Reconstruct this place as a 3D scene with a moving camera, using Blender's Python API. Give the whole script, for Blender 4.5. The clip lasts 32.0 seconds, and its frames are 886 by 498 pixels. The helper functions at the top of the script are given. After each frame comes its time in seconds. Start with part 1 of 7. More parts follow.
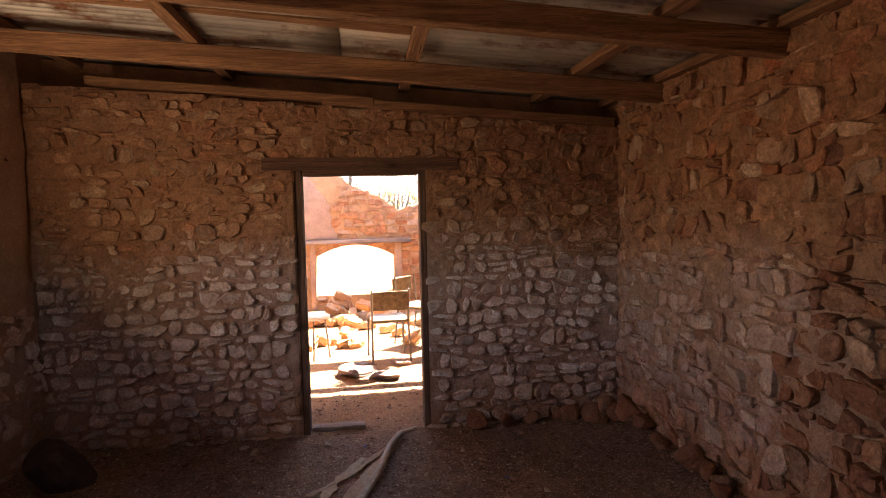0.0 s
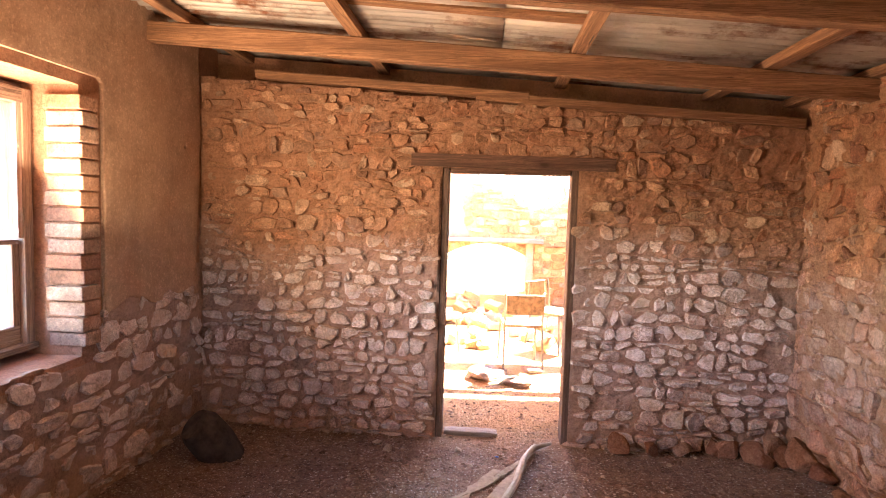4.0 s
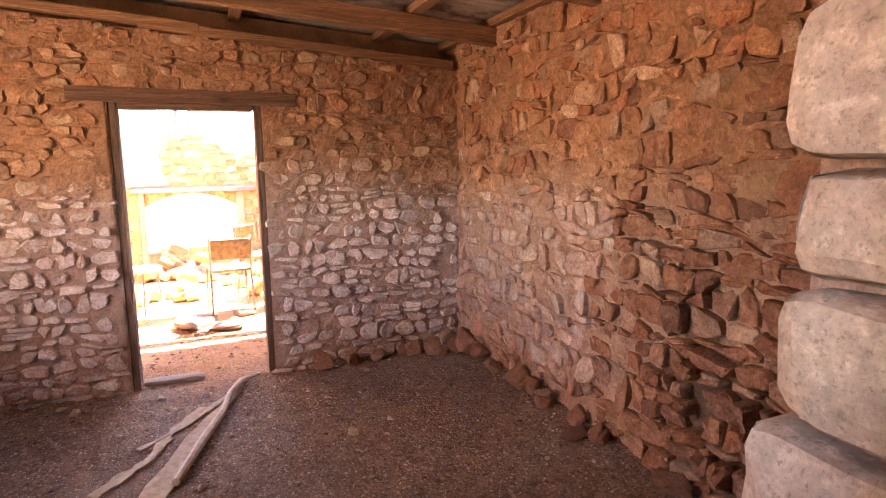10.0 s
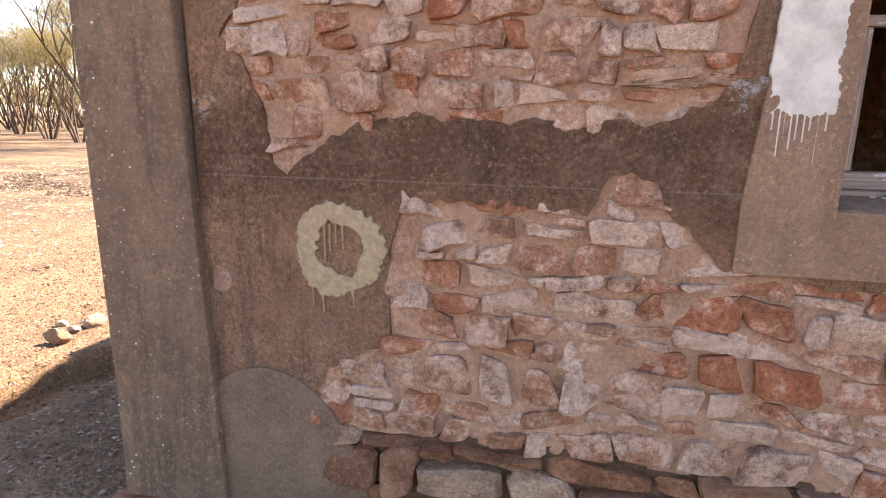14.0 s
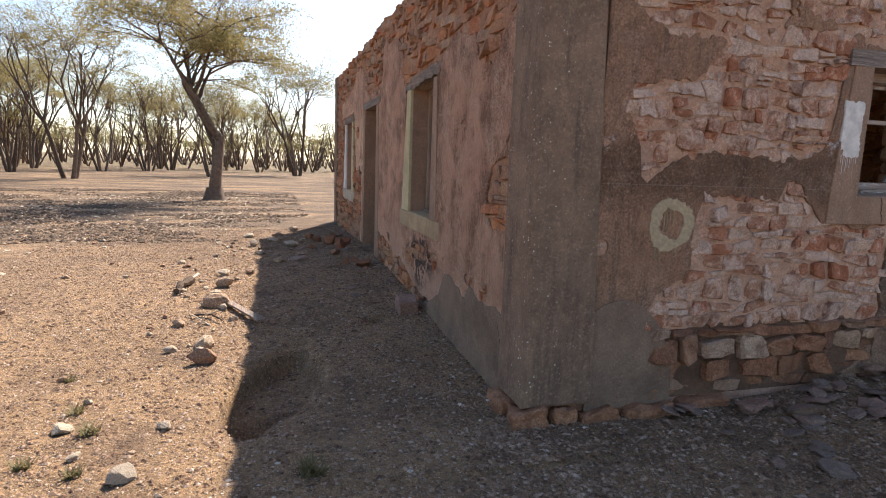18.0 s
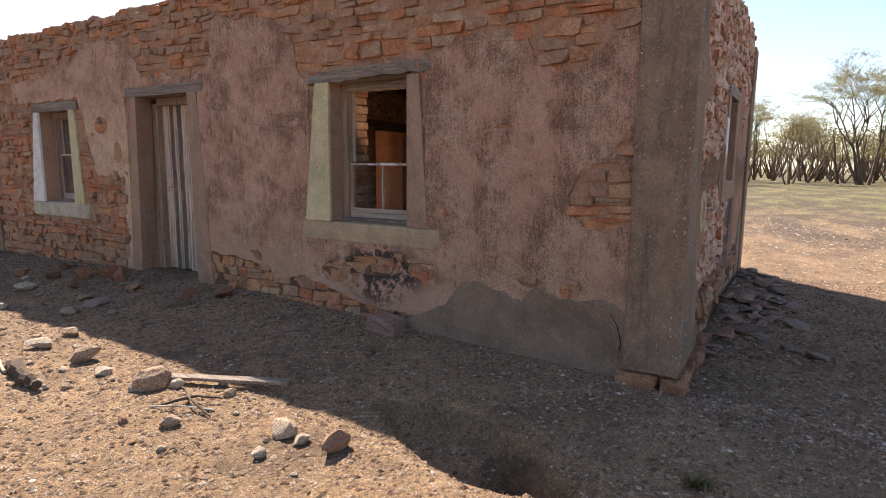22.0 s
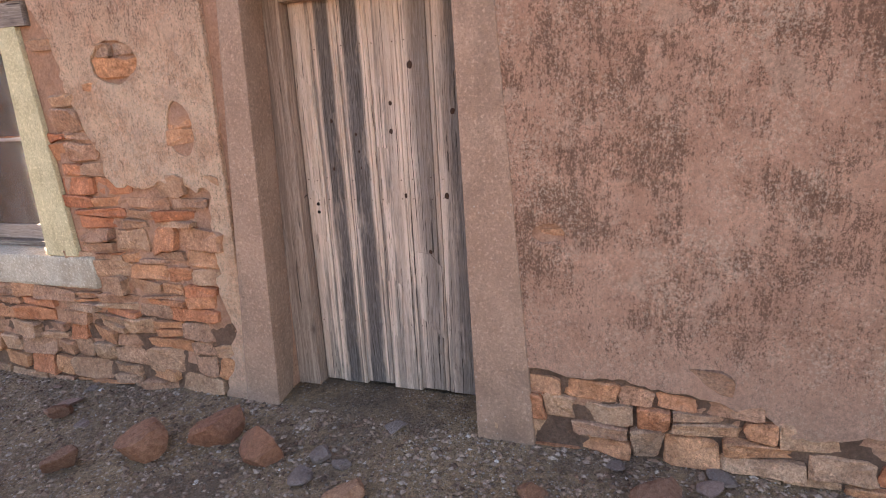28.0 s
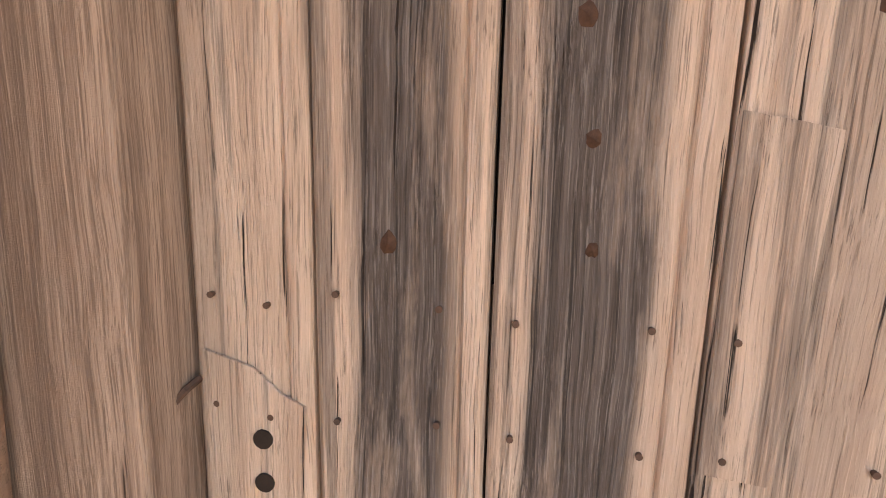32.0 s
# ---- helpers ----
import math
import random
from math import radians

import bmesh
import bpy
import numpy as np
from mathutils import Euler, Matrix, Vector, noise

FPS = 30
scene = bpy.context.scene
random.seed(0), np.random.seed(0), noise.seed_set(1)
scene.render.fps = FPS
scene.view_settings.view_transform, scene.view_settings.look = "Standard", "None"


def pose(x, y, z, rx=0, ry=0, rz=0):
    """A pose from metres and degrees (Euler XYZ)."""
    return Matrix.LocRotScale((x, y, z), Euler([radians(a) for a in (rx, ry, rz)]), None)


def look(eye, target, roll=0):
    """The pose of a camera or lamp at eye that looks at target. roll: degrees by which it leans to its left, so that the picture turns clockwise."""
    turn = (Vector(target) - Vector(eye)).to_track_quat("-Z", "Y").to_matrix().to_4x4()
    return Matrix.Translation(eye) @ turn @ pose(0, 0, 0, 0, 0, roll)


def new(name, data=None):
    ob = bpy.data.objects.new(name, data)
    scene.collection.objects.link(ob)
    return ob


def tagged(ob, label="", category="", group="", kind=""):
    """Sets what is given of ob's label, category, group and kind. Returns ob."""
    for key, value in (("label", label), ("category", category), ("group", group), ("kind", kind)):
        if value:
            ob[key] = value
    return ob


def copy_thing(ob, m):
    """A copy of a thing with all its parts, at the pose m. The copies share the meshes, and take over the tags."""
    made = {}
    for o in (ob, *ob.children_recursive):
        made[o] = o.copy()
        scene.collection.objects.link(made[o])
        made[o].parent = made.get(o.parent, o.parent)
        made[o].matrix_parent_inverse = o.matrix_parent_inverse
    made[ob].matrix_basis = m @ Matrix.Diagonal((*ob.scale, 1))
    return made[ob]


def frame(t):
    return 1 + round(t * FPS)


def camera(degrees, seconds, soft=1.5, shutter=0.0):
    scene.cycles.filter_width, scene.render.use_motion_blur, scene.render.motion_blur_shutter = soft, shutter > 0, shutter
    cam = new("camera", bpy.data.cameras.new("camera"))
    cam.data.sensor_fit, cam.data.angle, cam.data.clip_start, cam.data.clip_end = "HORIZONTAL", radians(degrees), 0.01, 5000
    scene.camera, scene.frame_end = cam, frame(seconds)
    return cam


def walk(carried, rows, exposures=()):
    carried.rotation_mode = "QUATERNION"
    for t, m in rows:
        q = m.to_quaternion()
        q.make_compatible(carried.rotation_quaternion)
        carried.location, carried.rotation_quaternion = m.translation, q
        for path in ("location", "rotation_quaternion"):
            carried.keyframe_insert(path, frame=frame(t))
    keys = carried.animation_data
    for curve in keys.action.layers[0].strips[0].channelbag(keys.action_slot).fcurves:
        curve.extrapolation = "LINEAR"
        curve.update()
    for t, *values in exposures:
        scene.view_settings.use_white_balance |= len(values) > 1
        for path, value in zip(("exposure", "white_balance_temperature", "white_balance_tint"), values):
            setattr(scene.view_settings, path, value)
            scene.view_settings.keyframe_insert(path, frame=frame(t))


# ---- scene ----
cam = camera(75.2, 32.0, soft=1.0)
PATH = [
    (0, (2.652, 0.181, 1.71), (2.924, 2.157, 1.575), -1.2),
    (0.5, (2.677, 0.243, 1.713), (2.974, 2.216, 1.575), -0.2),
    (1, (2.675, 0.271, 1.723), (3.143, 2.21, 1.571), 4.5),
    (1.5, (2.661, 0.283, 1.734), (3.278, 2.172, 1.501), 5.7),
    (2, (2.658, 0.286, 1.713), (3.011, 2.232, 1.419), 5.1),
    (2.5, (2.581, 0.285, 1.687), (2.714, 2.266, 1.447), 3.9),
    (3, (2.533, 0.31, 1.709), (2.503, 2.3, 1.508), 2.9),
    (3.5, (2.496, 0.342, 1.74), (2.346, 2.329, 1.567), 1.7),
    (5.5, (2.558, 0.422, 1.643), (2.639, 2.419, 1.562), 1.0),
    (6, (2.613, 0.424, 1.656), (3.019, 2.377, 1.517), 2.5),
    (6.5, (2.656, 0.427, 1.656), (3.355, 2.291, 1.471), 2.5),
    (7, (2.695, 0.424, 1.652), (3.596, 2.2, 1.468), 2.6),
    (7.5, (2.722, 0.424, 1.648), (3.764, 2.116, 1.422), 1.8),
    (8, (2.739, 0.414, 1.641), (3.841, 2.062, 1.382), 1.6),
    (8.5, (2.768, 0.388, 1.649), (3.908, 2.012, 1.399), 0.6),
    (9, (2.76, 0.344, 1.649), (3.813, 2.025, 1.391), -1.3),
    (9.5, (2.731, 0.25, 1.642), (3.586, 2.033, 1.344), -1.6),
    (10, (2.717, 0.135, 1.619), (3.467, 1.964, 1.317), -0.6),
    (10.5, (2.735, -0.044, 1.581), (3.257, 1.862, 1.272), -1.3),
    (10.7, (2.772, -0.094, 1.566), (3.165, 1.838, 1.229), -0.3),
    (11, (2.741, -0.325, 1.564), (2.954, 1.623, 1.162), 0.3),
    (11.5, (2.728, -0.582, 1.511), (2.614, 1.359, 1.043), 0.3),
    (12, (2.623, -0.948, 1.489), (2.364, 0.975, 1.006), 1.5),
    (12.5, (2.491, -1.157, 1.506), (2.173, 0.761, 1.036), 1.4),
    (13, (2.232, -1.25, 1.552), (1.854, 0.66, 1.097), 1.4),
    (13.5, (1.964, -1.441, 1.543), (1.544, 0.463, 1.095), 1.2),
    (14, (1.658, -1.768, 1.59), (1.202, 0.129, 1.15), 0.7),
    (14.5, (1.276, -2.024, 1.538), (0.806, -0.129, 1.103), 0.4),
    (15, (0.943, -2.282, 1.544), (0.484, -0.383, 1.118), 0.3),
    (15.5, (0.65, -2.615, 1.597), (0.256, -0.699, 1.178), 0.0),
    (17.5, (-1.007, -3.04, 1.516), (-0.661, -1.093, 1.22), 2.0),
    (18, (-1.436, -2.942, 1.464), (-0.862, -1.047, 1.176), 2.1),
    (18.5, (-1.85, -2.825, 1.461), (-1.055, -1.012, 1.174), 2.2),
    (19, (-2.251, -2.578, 1.465), (-1.221, -0.892, 1.157), 2.2),
    (19.5, (-2.663, -2.349, 1.433), (-1.413, -0.82, 1.112), 1.9),
    (20, (-3.011, -2.096, 1.425), (-1.585, -0.732, 1.101), 1.5),
    (20.5, (-3.331, -1.763, 1.468), (-1.862, -0.444, 1.145), 1.4),
    (21, (-3.659, -1.428, 1.475), (-2.139, -0.167, 1.154), 1.2),
    (21.5, (-3.878, -1.034, 1.455), (-2.261, 0.105, 1.154), 0.9),
    (22, (-4.048, -0.638, 1.499), (-2.358, 0.393, 1.21), 0.5),
    (22.5, (-4.322, -0.225, 1.528), (-2.581, 0.717, 1.24), -0.1),
    (23, (-4.42, 0.205, 1.516), (-2.67, 1.128, 1.224), -1.1),
    (23.5, (-4.391, 0.636, 1.539), (-2.652, 1.572, 1.227), -1.9),
    (24, (-4.316, 1.085, 1.589), (-2.583, 2.029, 1.264), -2.3),
    (24.5, (-4.101, 1.483, 1.6), (-2.367, 2.417, 1.251), -2.6),
    (26.5, (-3.183, 3.042, 1.692), (-1.403, 3.841, 1.25), -2.6),
    (27, (-3.001, 3.512, 1.701), (-1.217, 4.285, 1.232), -2.8),
    (27.5, (-2.623, 3.938, 1.691), (-0.82, 4.654, 1.202), -3.0),
    (28, (-2.295, 4.35, 1.678), (-0.474, 5.012, 1.182), -3.1),
    (28.5, (-2.026, 4.712, 1.668), (-0.19, 5.322, 1.158), -3.1),
    (29, (-1.728, 5.078, 1.659), (0.153, 5.528, 1.149), -2.6),
    (29.5, (-1.443, 5.374, 1.64), (0.475, 5.719, 1.189), -1.9),
    (30, (-1.19, 5.544, 1.721), (0.743, 5.852, 1.306), -1.9),
    (30.2, (-1.069, 5.574, 1.755), (0.868, 5.866, 1.352), -1.7),
    (30.5, (-0.873, 5.633, 1.797), (1.069, 5.894, 1.395), -1.9),
    (31, (-0.571, 5.688, 1.689), (1.366, 5.967, 1.279), -1.7),
    (31.5, (-0.314, 5.713, 1.581), (1.603, 5.99, 1.084), -0.9),
    (32, (-0.152, 5.731, 1.464), (1.778, 6.058, 1.058), 1.4),
]
walk(cam, [(t, look(eye, target, roll)) for t, eye, target, roll in PATH],
     exposures=[(0, 4.35, 6600, 14), (0.5, 5.1, 6600, 14), (1.0, 6.2, 6500, 15), (2.2, 6.35, 6500, 14), (3.0, 6.35, 6400, 14), (6, 6.7, 6900, 16), (8, 6.5, 7000, 16), (9.5, 6.5, 7000, 17), (10.2, 6.1, 6500, 18), (10.7, 4.6, 6500, 18), (11.2, 4.0, 6500, 18), (12, 3.3, 7300, 21), (13, 3.05, 7800, 22), (14.5, 2.0, 7000, 16), (15.5, 1.45, 6700, 12), (19, 1.43, 6600, 12), (24.5, 1.68, 6700, 14), (26.5, 2.35, 6900, 16), (28, 2.85, 7000, 17), (30, 2.87, 8000, 18), (31, 3.0, 8450, 18), (32, 3.5, 8800, 18)])

# ---- world and sun ----
SUN_AZ, SUN_EL = 58.0, 47.0          # degrees from +x towards +y, and above the ground
world = bpy.data.worlds.new("world")
scene.world = world
world.use_nodes = True
wn = world.node_tree
sky = wn.nodes.new("ShaderNodeTexSky")
sky.sky_type, sky.sun_disc = "NISHITA", False
sky.sun_elevation, sky.sun_rotation = radians(SUN_EL), radians(90 - SUN_AZ)
sky.air_density, sky.dust_density, sky.ozone_density = 1.0, 0.7, 1.0
wn.links.new(sky.outputs[0], wn.nodes["Background"].inputs[0])
wn.nodes["Background"].inputs[1].default_value = 0.09
sun = new("sun", bpy.data.lights.new("sun", "SUN"))
sun.data.energy, sun.data.angle, sun.data.color = 5.0, radians(0.53), (1.0, 0.93, 0.82)
_a, _e = radians(SUN_AZ), radians(SUN_EL)
sun.matrix_world = look((40 * math.cos(_a) * math.cos(_e), 40 * math.sin(_a) * math.cos(_e), 40 * math.sin(_e)), (0, 0, 0))


# daylight thrown up from the sunlit earth outside into the opening of the front window
lamp = new("window_sky_light", bpy.data.lights.new("window_sky_light", "AREA"))
lamp.data.shape, lamp.data.size, lamp.data.size_y = "RECTANGLE", 0.6, 0.95
lamp.data.energy, lamp.data.color = 1.25, (1.0, 0.7, 0.44)
lamp.matrix_world = look((0.54, 2.615, 1.6), (1.6, 2.75, 2.55))


# ---- materials ----
class Mat:
    """A node material under construction."""

    def __init__(self, name, rough=0.9, metal=0.0, spec=0.25):
        self.m = bpy.data.materials.new(name)
        self.m.use_nodes = True
        self.t = self.m.node_tree
        self.b = self.t.nodes["Principled BSDF"]
        self.b.inputs["Roughness"].default_value = rough
        self.b.inputs["Metallic"].default_value = metal
        self.b.inputs["Specular IOR Level"].default_value = spec
        self.co = self.n("ShaderNodeTexCoord").outputs["Object"]

    def n(self, kind, **values):
        node = self.t.nodes.new(kind)
        for k, v in values.items():
            node.inputs[k.replace("_", " ")].default_value = v
        return node

    def link(self, a, b):
        self.t.links.new(a, b)

    def stretch(self, sx, sy, sz, src=None):
        node = self.n("ShaderNodeVectorMath")
        node.operation = "MULTIPLY"
        self.link(src or self.co, node.inputs[0])
        node.inputs[1].default_value = (sx, sy, sz)
        return node.outputs[0]

    def noise(self, scale, detail=5.0, rough=0.6, vec=None, dist=0.0):
        node = self.n("ShaderNodeTexNoise", Scale=scale, Detail=detail, Roughness=rough, Distortion=dist)
        self.link(vec or self.co, node.inputs["Vector"])
        return node.outputs["Fac"]

    def cells(self, scale, vec=None, feature="F1", out="Distance"):
        node = self.n("ShaderNodeTexVoronoi", Scale=scale)
        node.feature = feature
        self.link(vec or self.co, node.inputs["Vector"])
        return node.outputs[out]

    def ramp(self, fac, *stops):
        node = self.n("ShaderNodeValToRGB")
        r = node.color_ramp
        while len(r.elements) < len(stops):
            r.elements.new(0.5)
        for el, (p, c) in zip(r.elements, stops):
            el.position, el.color = p, (c, c, c, 1) if isinstance(c, (int, float)) else (*c, 1)
        self.link(fac, node.inputs[0])
        return node.outputs[0]

    def mix(self, fac, a, b, mode="MIX"):
        node = self.n("ShaderNodeMix")
        node.data_type, node.blend_type = "RGBA", mode
        for sock, v in ((node.inputs[0], fac), (node.inputs[6], a), (node.inputs[7], b)):
            if isinstance(v, (int, float)):
                sock.default_value = v
            elif isinstance(v, tuple):
                sock.default_value = (*v, 1)
            else:
                self.link(v, sock)
        return node.outputs[2]

    def calc(self, op, a, b=0.0, c=0.0, clamp=False):
        node = self.n("ShaderNodeMath")
        node.operation, node.use_clamp = op, clamp
        for sock, v in zip(node.inputs, (a, b, c)):
            if isinstance(v, (int, float)):
                sock.default_value = v
            else:
                self.link(v, sock)
        return node.outputs[0]

    def axis(self, k, src=None):
        node = self.n("ShaderNodeSeparateXYZ")
        self.link(src or self.co, node.inputs[0])
        return node.outputs[k]

    def piece(self):
        """A random number for each piece, be it an object of its own or an island of a joined mesh."""
        a = self.n("ShaderNodeObjectInfo").outputs["Random"]
        b = self.n("ShaderNodeNewGeometry").outputs["Random Per Island"]
        return self.calc("FRACT", self.calc("ADD", a, b))

    def done(self, colour, height=None, strength=0.5, distance=0.01, rough=None, grit=0.0):
        if grit:
            if isinstance(colour, tuple):
                colour = self.mix(0.0, colour, colour)
            patch = self.ramp(self.noise(5.0, 5, 0.6), (0.38, 0.45), (0.6, 1.0))
            g = self.ramp(self.noise(11, 10, 0.8), (0.36, 0.42), (0.5, 1.0), (0.64, 1.45))
            h = self.ramp(self.noise(62, 8, 0.8), (0.37, 0.4), (0.5, 1.0), (0.63, 1.5))
            p = self.ramp(self.noise(210, 5, 0.7), (0.36, 0.42), (0.47, 1.0), (0.6, 1.0), (0.68, 1.5))
            for f, k in ((g, grit * 0.6), (h, grit), (p, grit * 1.1)):
                colour = self.mix(self.calc("MULTIPLY", patch, min(1.0, k)), colour, self.mix(1.0, colour, f, "MULTIPLY"))
        if isinstance(colour, tuple):
            self.b.inputs["Base Color"].default_value = (*colour, 1)
        else:
            self.link(colour, self.b.inputs["Base Color"])
        if height is not None:
            bump = self.n("ShaderNodeBump", Strength=strength, Distance=distance)
            self.link(height, bump.inputs["Height"])
            self.link(bump.outputs[0], self.b.inputs["Normal"])
        if rough is not None:
            self.link(rough, self.b.inputs["Roughness"])
        return self.m


def plaster_front_mat():
    """Combed lime render: pinkish, with clustered dark mould specks, pale scuffs and faint scored lines."""
    m = Mat("plaster_front", 0.93)
    y, z = m.axis(1), m.axis(2)
    mid = m.noise(4.5, 8, 0.7)
    comb = m.noise(1.0, 6, 0.75, m.stretch(48, 48, 7.0))
    speck = m.noise(1.0, 8, 0.82, m.stretch(120, 120, 85))
    fine = m.noise(150.0, 5, 0.75)
    base = m.mix(m.ramp(mid, (0.4, 0.0), (0.6, 1.0)), (0.68, 0.39, 0.262), (0.58, 0.315, 0.205))
    base = m.mix(m.ramp(m.noise(1.3, 8, 0.7), (0.47, 0.0), (0.6, 0.55)), base, (0.54, 0.29, 0.185))
    newer = m.calc("MULTIPLY", m.calc("GREATER_THAN", y, 6.1), m.ramp(m.calc("DIVIDE", z, 3.0), (0.62, 1.0), (0.8, 0.2)))
    base = m.mix(m.calc("MULTIPLY", newer, 0.85), base, m.mix(m.ramp(m.noise(5.0, 9, 0.78), (0.46, 0.0), (0.56, 1.0)), (0.84, 0.57, 0.37), (0.68, 0.4, 0.245)))
    high = m.ramp(m.calc("ADD", m.calc("DIVIDE", z, 3.0), m.calc("MULTIPLY", m.noise(1.5, 5), 0.3)), (0.3, 0.25), (0.5, 1.0))
    where = m.ramp(m.calc("ADD", m.noise(2.3, 7, 0.74), m.calc("MULTIPLY", comb, 0.16)), (0.49, 0.0), (0.67, 0.15))
    thick = m.calc("MULTIPLY", m.calc("MULTIPLY", where, high), m.calc("SUBTRACT", 1.0, m.calc("MULTIPLY", newer, 0.8)))
    dots = m.ramp(m.calc("ADD", m.calc("ADD", speck, m.calc("MULTIPLY", comb, 0.35)), thick), (0.745, 0.0), (0.8, 1.0))
    base = m.mix(m.calc("MULTIPLY", dots, 0.82), base, m.mix(m.ramp(fine, (0.4, 0.0), (0.6, 1.0)), (0.13, 0.066, 0.04), (0.25, 0.13, 0.08)))
    base = m.mix(m.ramp(comb, (0.33, 0.45), (0.41, 0.0)), base, (0.3, 0.155, 0.098))
    scuff = m.ramp(m.calc("ADD", m.noise(85.0, 7, 0.82), m.calc("MULTIPLY", m.noise(2.6, 6, 0.7), 0.5)), (0.79, 0.0), (0.84, 0.7))
    base = m.mix(scuff, base, (0.78, 0.55, 0.39))
    base = m.mix(m.ramp(m.noise(3.3, 9, 0.78), (0.58, 0.0), (0.6, 0.7)), base, (0.66, 0.42, 0.29))
    low = m.calc("ADD", z, m.calc("MULTIPLY", m.noise(2.6, 6), 0.7))
    base = m.mix(m.ramp(low, (0.78, 0.55), (1.0, 0.0)), base, (0.62, 0.38, 0.265))
    spot = m.calc("ADD", m.calc("ABSOLUTE", m.calc("SUBTRACT", y, 2.5)), m.calc("MULTIPLY", m.calc("ABSOLUTE", m.calc("SUBTRACT", z, 0.56)), 1.8))
    damp = m.calc("MULTIPLY", m.ramp(spot, (0.45, 1.0), (0.8, 0.0)), m.ramp(m.noise(7.0, 9, 0.75), (0.46, 0.0), (0.52, 0.92)))
    base = m.mix(damp, base, (0.05, 0.036, 0.03))
    rib = m.calc("ABSOLUTE", m.calc("SUBTRACT", m.calc("FRACT", m.calc("MULTIPLY", z, 1.85)), 0.5))
    base = m.mix(m.calc("MULTIPLY", m.ramp(rib, (0.0, 0.4), (0.02, 0.0)), m.ramp(m.noise(2.4, 5), (0.45, 0.0), (0.6, 1.0))), base, (0.7, 0.46, 0.32))
    height = m.calc("ADD", m.calc("ADD", m.calc("MULTIPLY", speck, 1.2), m.calc("MULTIPLY", comb, 0.9)), m.calc("ADD", fine, m.calc("MULTIPLY", mid, 1.2)))
    return m.done(base, height, 1.0, 0.014, grit=0.4)


def plaster_side_mat():
    m = Mat("plaster_side", 0.93)
    mid = m.noise(4.0, 8, 0.68)
    streak = m.noise(1.0, 8, 0.72, m.stretch(16, 16, 1.5))
    base = m.mix(m.ramp(mid, (0.35, 0.0), (0.65, 1.0)), (0.52, 0.295, 0.185), (0.39, 0.21, 0.128))
    z = m.calc("ADD", m.axis(2), m.calc("MULTIPLY", m.calc("SUBTRACT", m.noise(3.0, 6), 0.5), 0.3))
    zz = m.calc("DIVIDE", z, 3.4)
    band = m.ramp(zz, (0.36, 0.0), (0.41, 0.8), (0.465, 0.8), (0.5, 0.0))
    base = m.mix(band, base, (0.19, 0.105, 0.065))
    base = m.mix(m.ramp(streak, (0.54, 0.0), (0.68, 0.7)), base, (0.13, 0.09, 0.07))
    low = m.ramp(zz, (0.06, 0.7), (0.27, 0.0))
    base = m.mix(low, base, (0.4, 0.27, 0.19))
    x = m.axis(0)
    damp = m.calc("MULTIPLY", m.ramp(m.calc("ABSOLUTE", m.calc("SUBTRACT", x, 2.95)), (0.1, 1.0), (0.65, 0.0)), m.ramp(zz, (0.1, 0.35), (0.2, 0.95), (0.33, 0.95), (0.365, 0.2)))
    damp = m.calc("MULTIPLY", damp, m.ramp(m.noise(5.0, 8, 0.75), (0.4, 0.35), (0.52, 1.0)))
    base = m.mix(damp, base, (0.06, 0.05, 0.045))
    base = m.mix(m.ramp(m.noise(75, 8, 0.8), (0.54, 0.0), (0.62, 0.55)), base, (0.1, 0.065, 0.045))
    base = m.mix(m.ramp(m.noise(62, 8, 0.8), (0.56, 0.0), (0.63, 0.6)), base, (0.5, 0.33, 0.24))
    base = m.mix(m.ramp(m.noise(2.6, 9, 0.75), (0.52, 0.0), (0.62, 0.6)), base, (0.4, 0.25, 0.175))
    base = m.mix(m.ramp(m.cells(16.0), (0.03, 0.7), (0.07, 0.0)), base, (0.5, 0.42, 0.34))
    flake = m.calc("MULTIPLY", m.ramp(m.noise(7.0, 8, 0.75), (0.55, 0.0), (0.6, 1.0)), m.ramp(zz, (0.465, 0.0), (0.475, 0.9), (0.495, 0.9), (0.505, 0.0)))
    base = m.mix(flake, base, (0.72, 0.7, 0.7))
    line = m.calc("ABSOLUTE", m.calc("SUBTRACT", m.axis(2), 1.395))
    base = m.mix(m.ramp(line, (0.0015, 0.6), (0.004, 0.0)), base, (0.45, 0.33, 0.25))
    return m.done(base, m.calc("ADD", m.calc("MULTIPLY", m.noise(55, 9, 0.8), 1.6), m.calc("MULTIPLY", mid, 1.3)), 1.0, 0.016, grit=0.75)


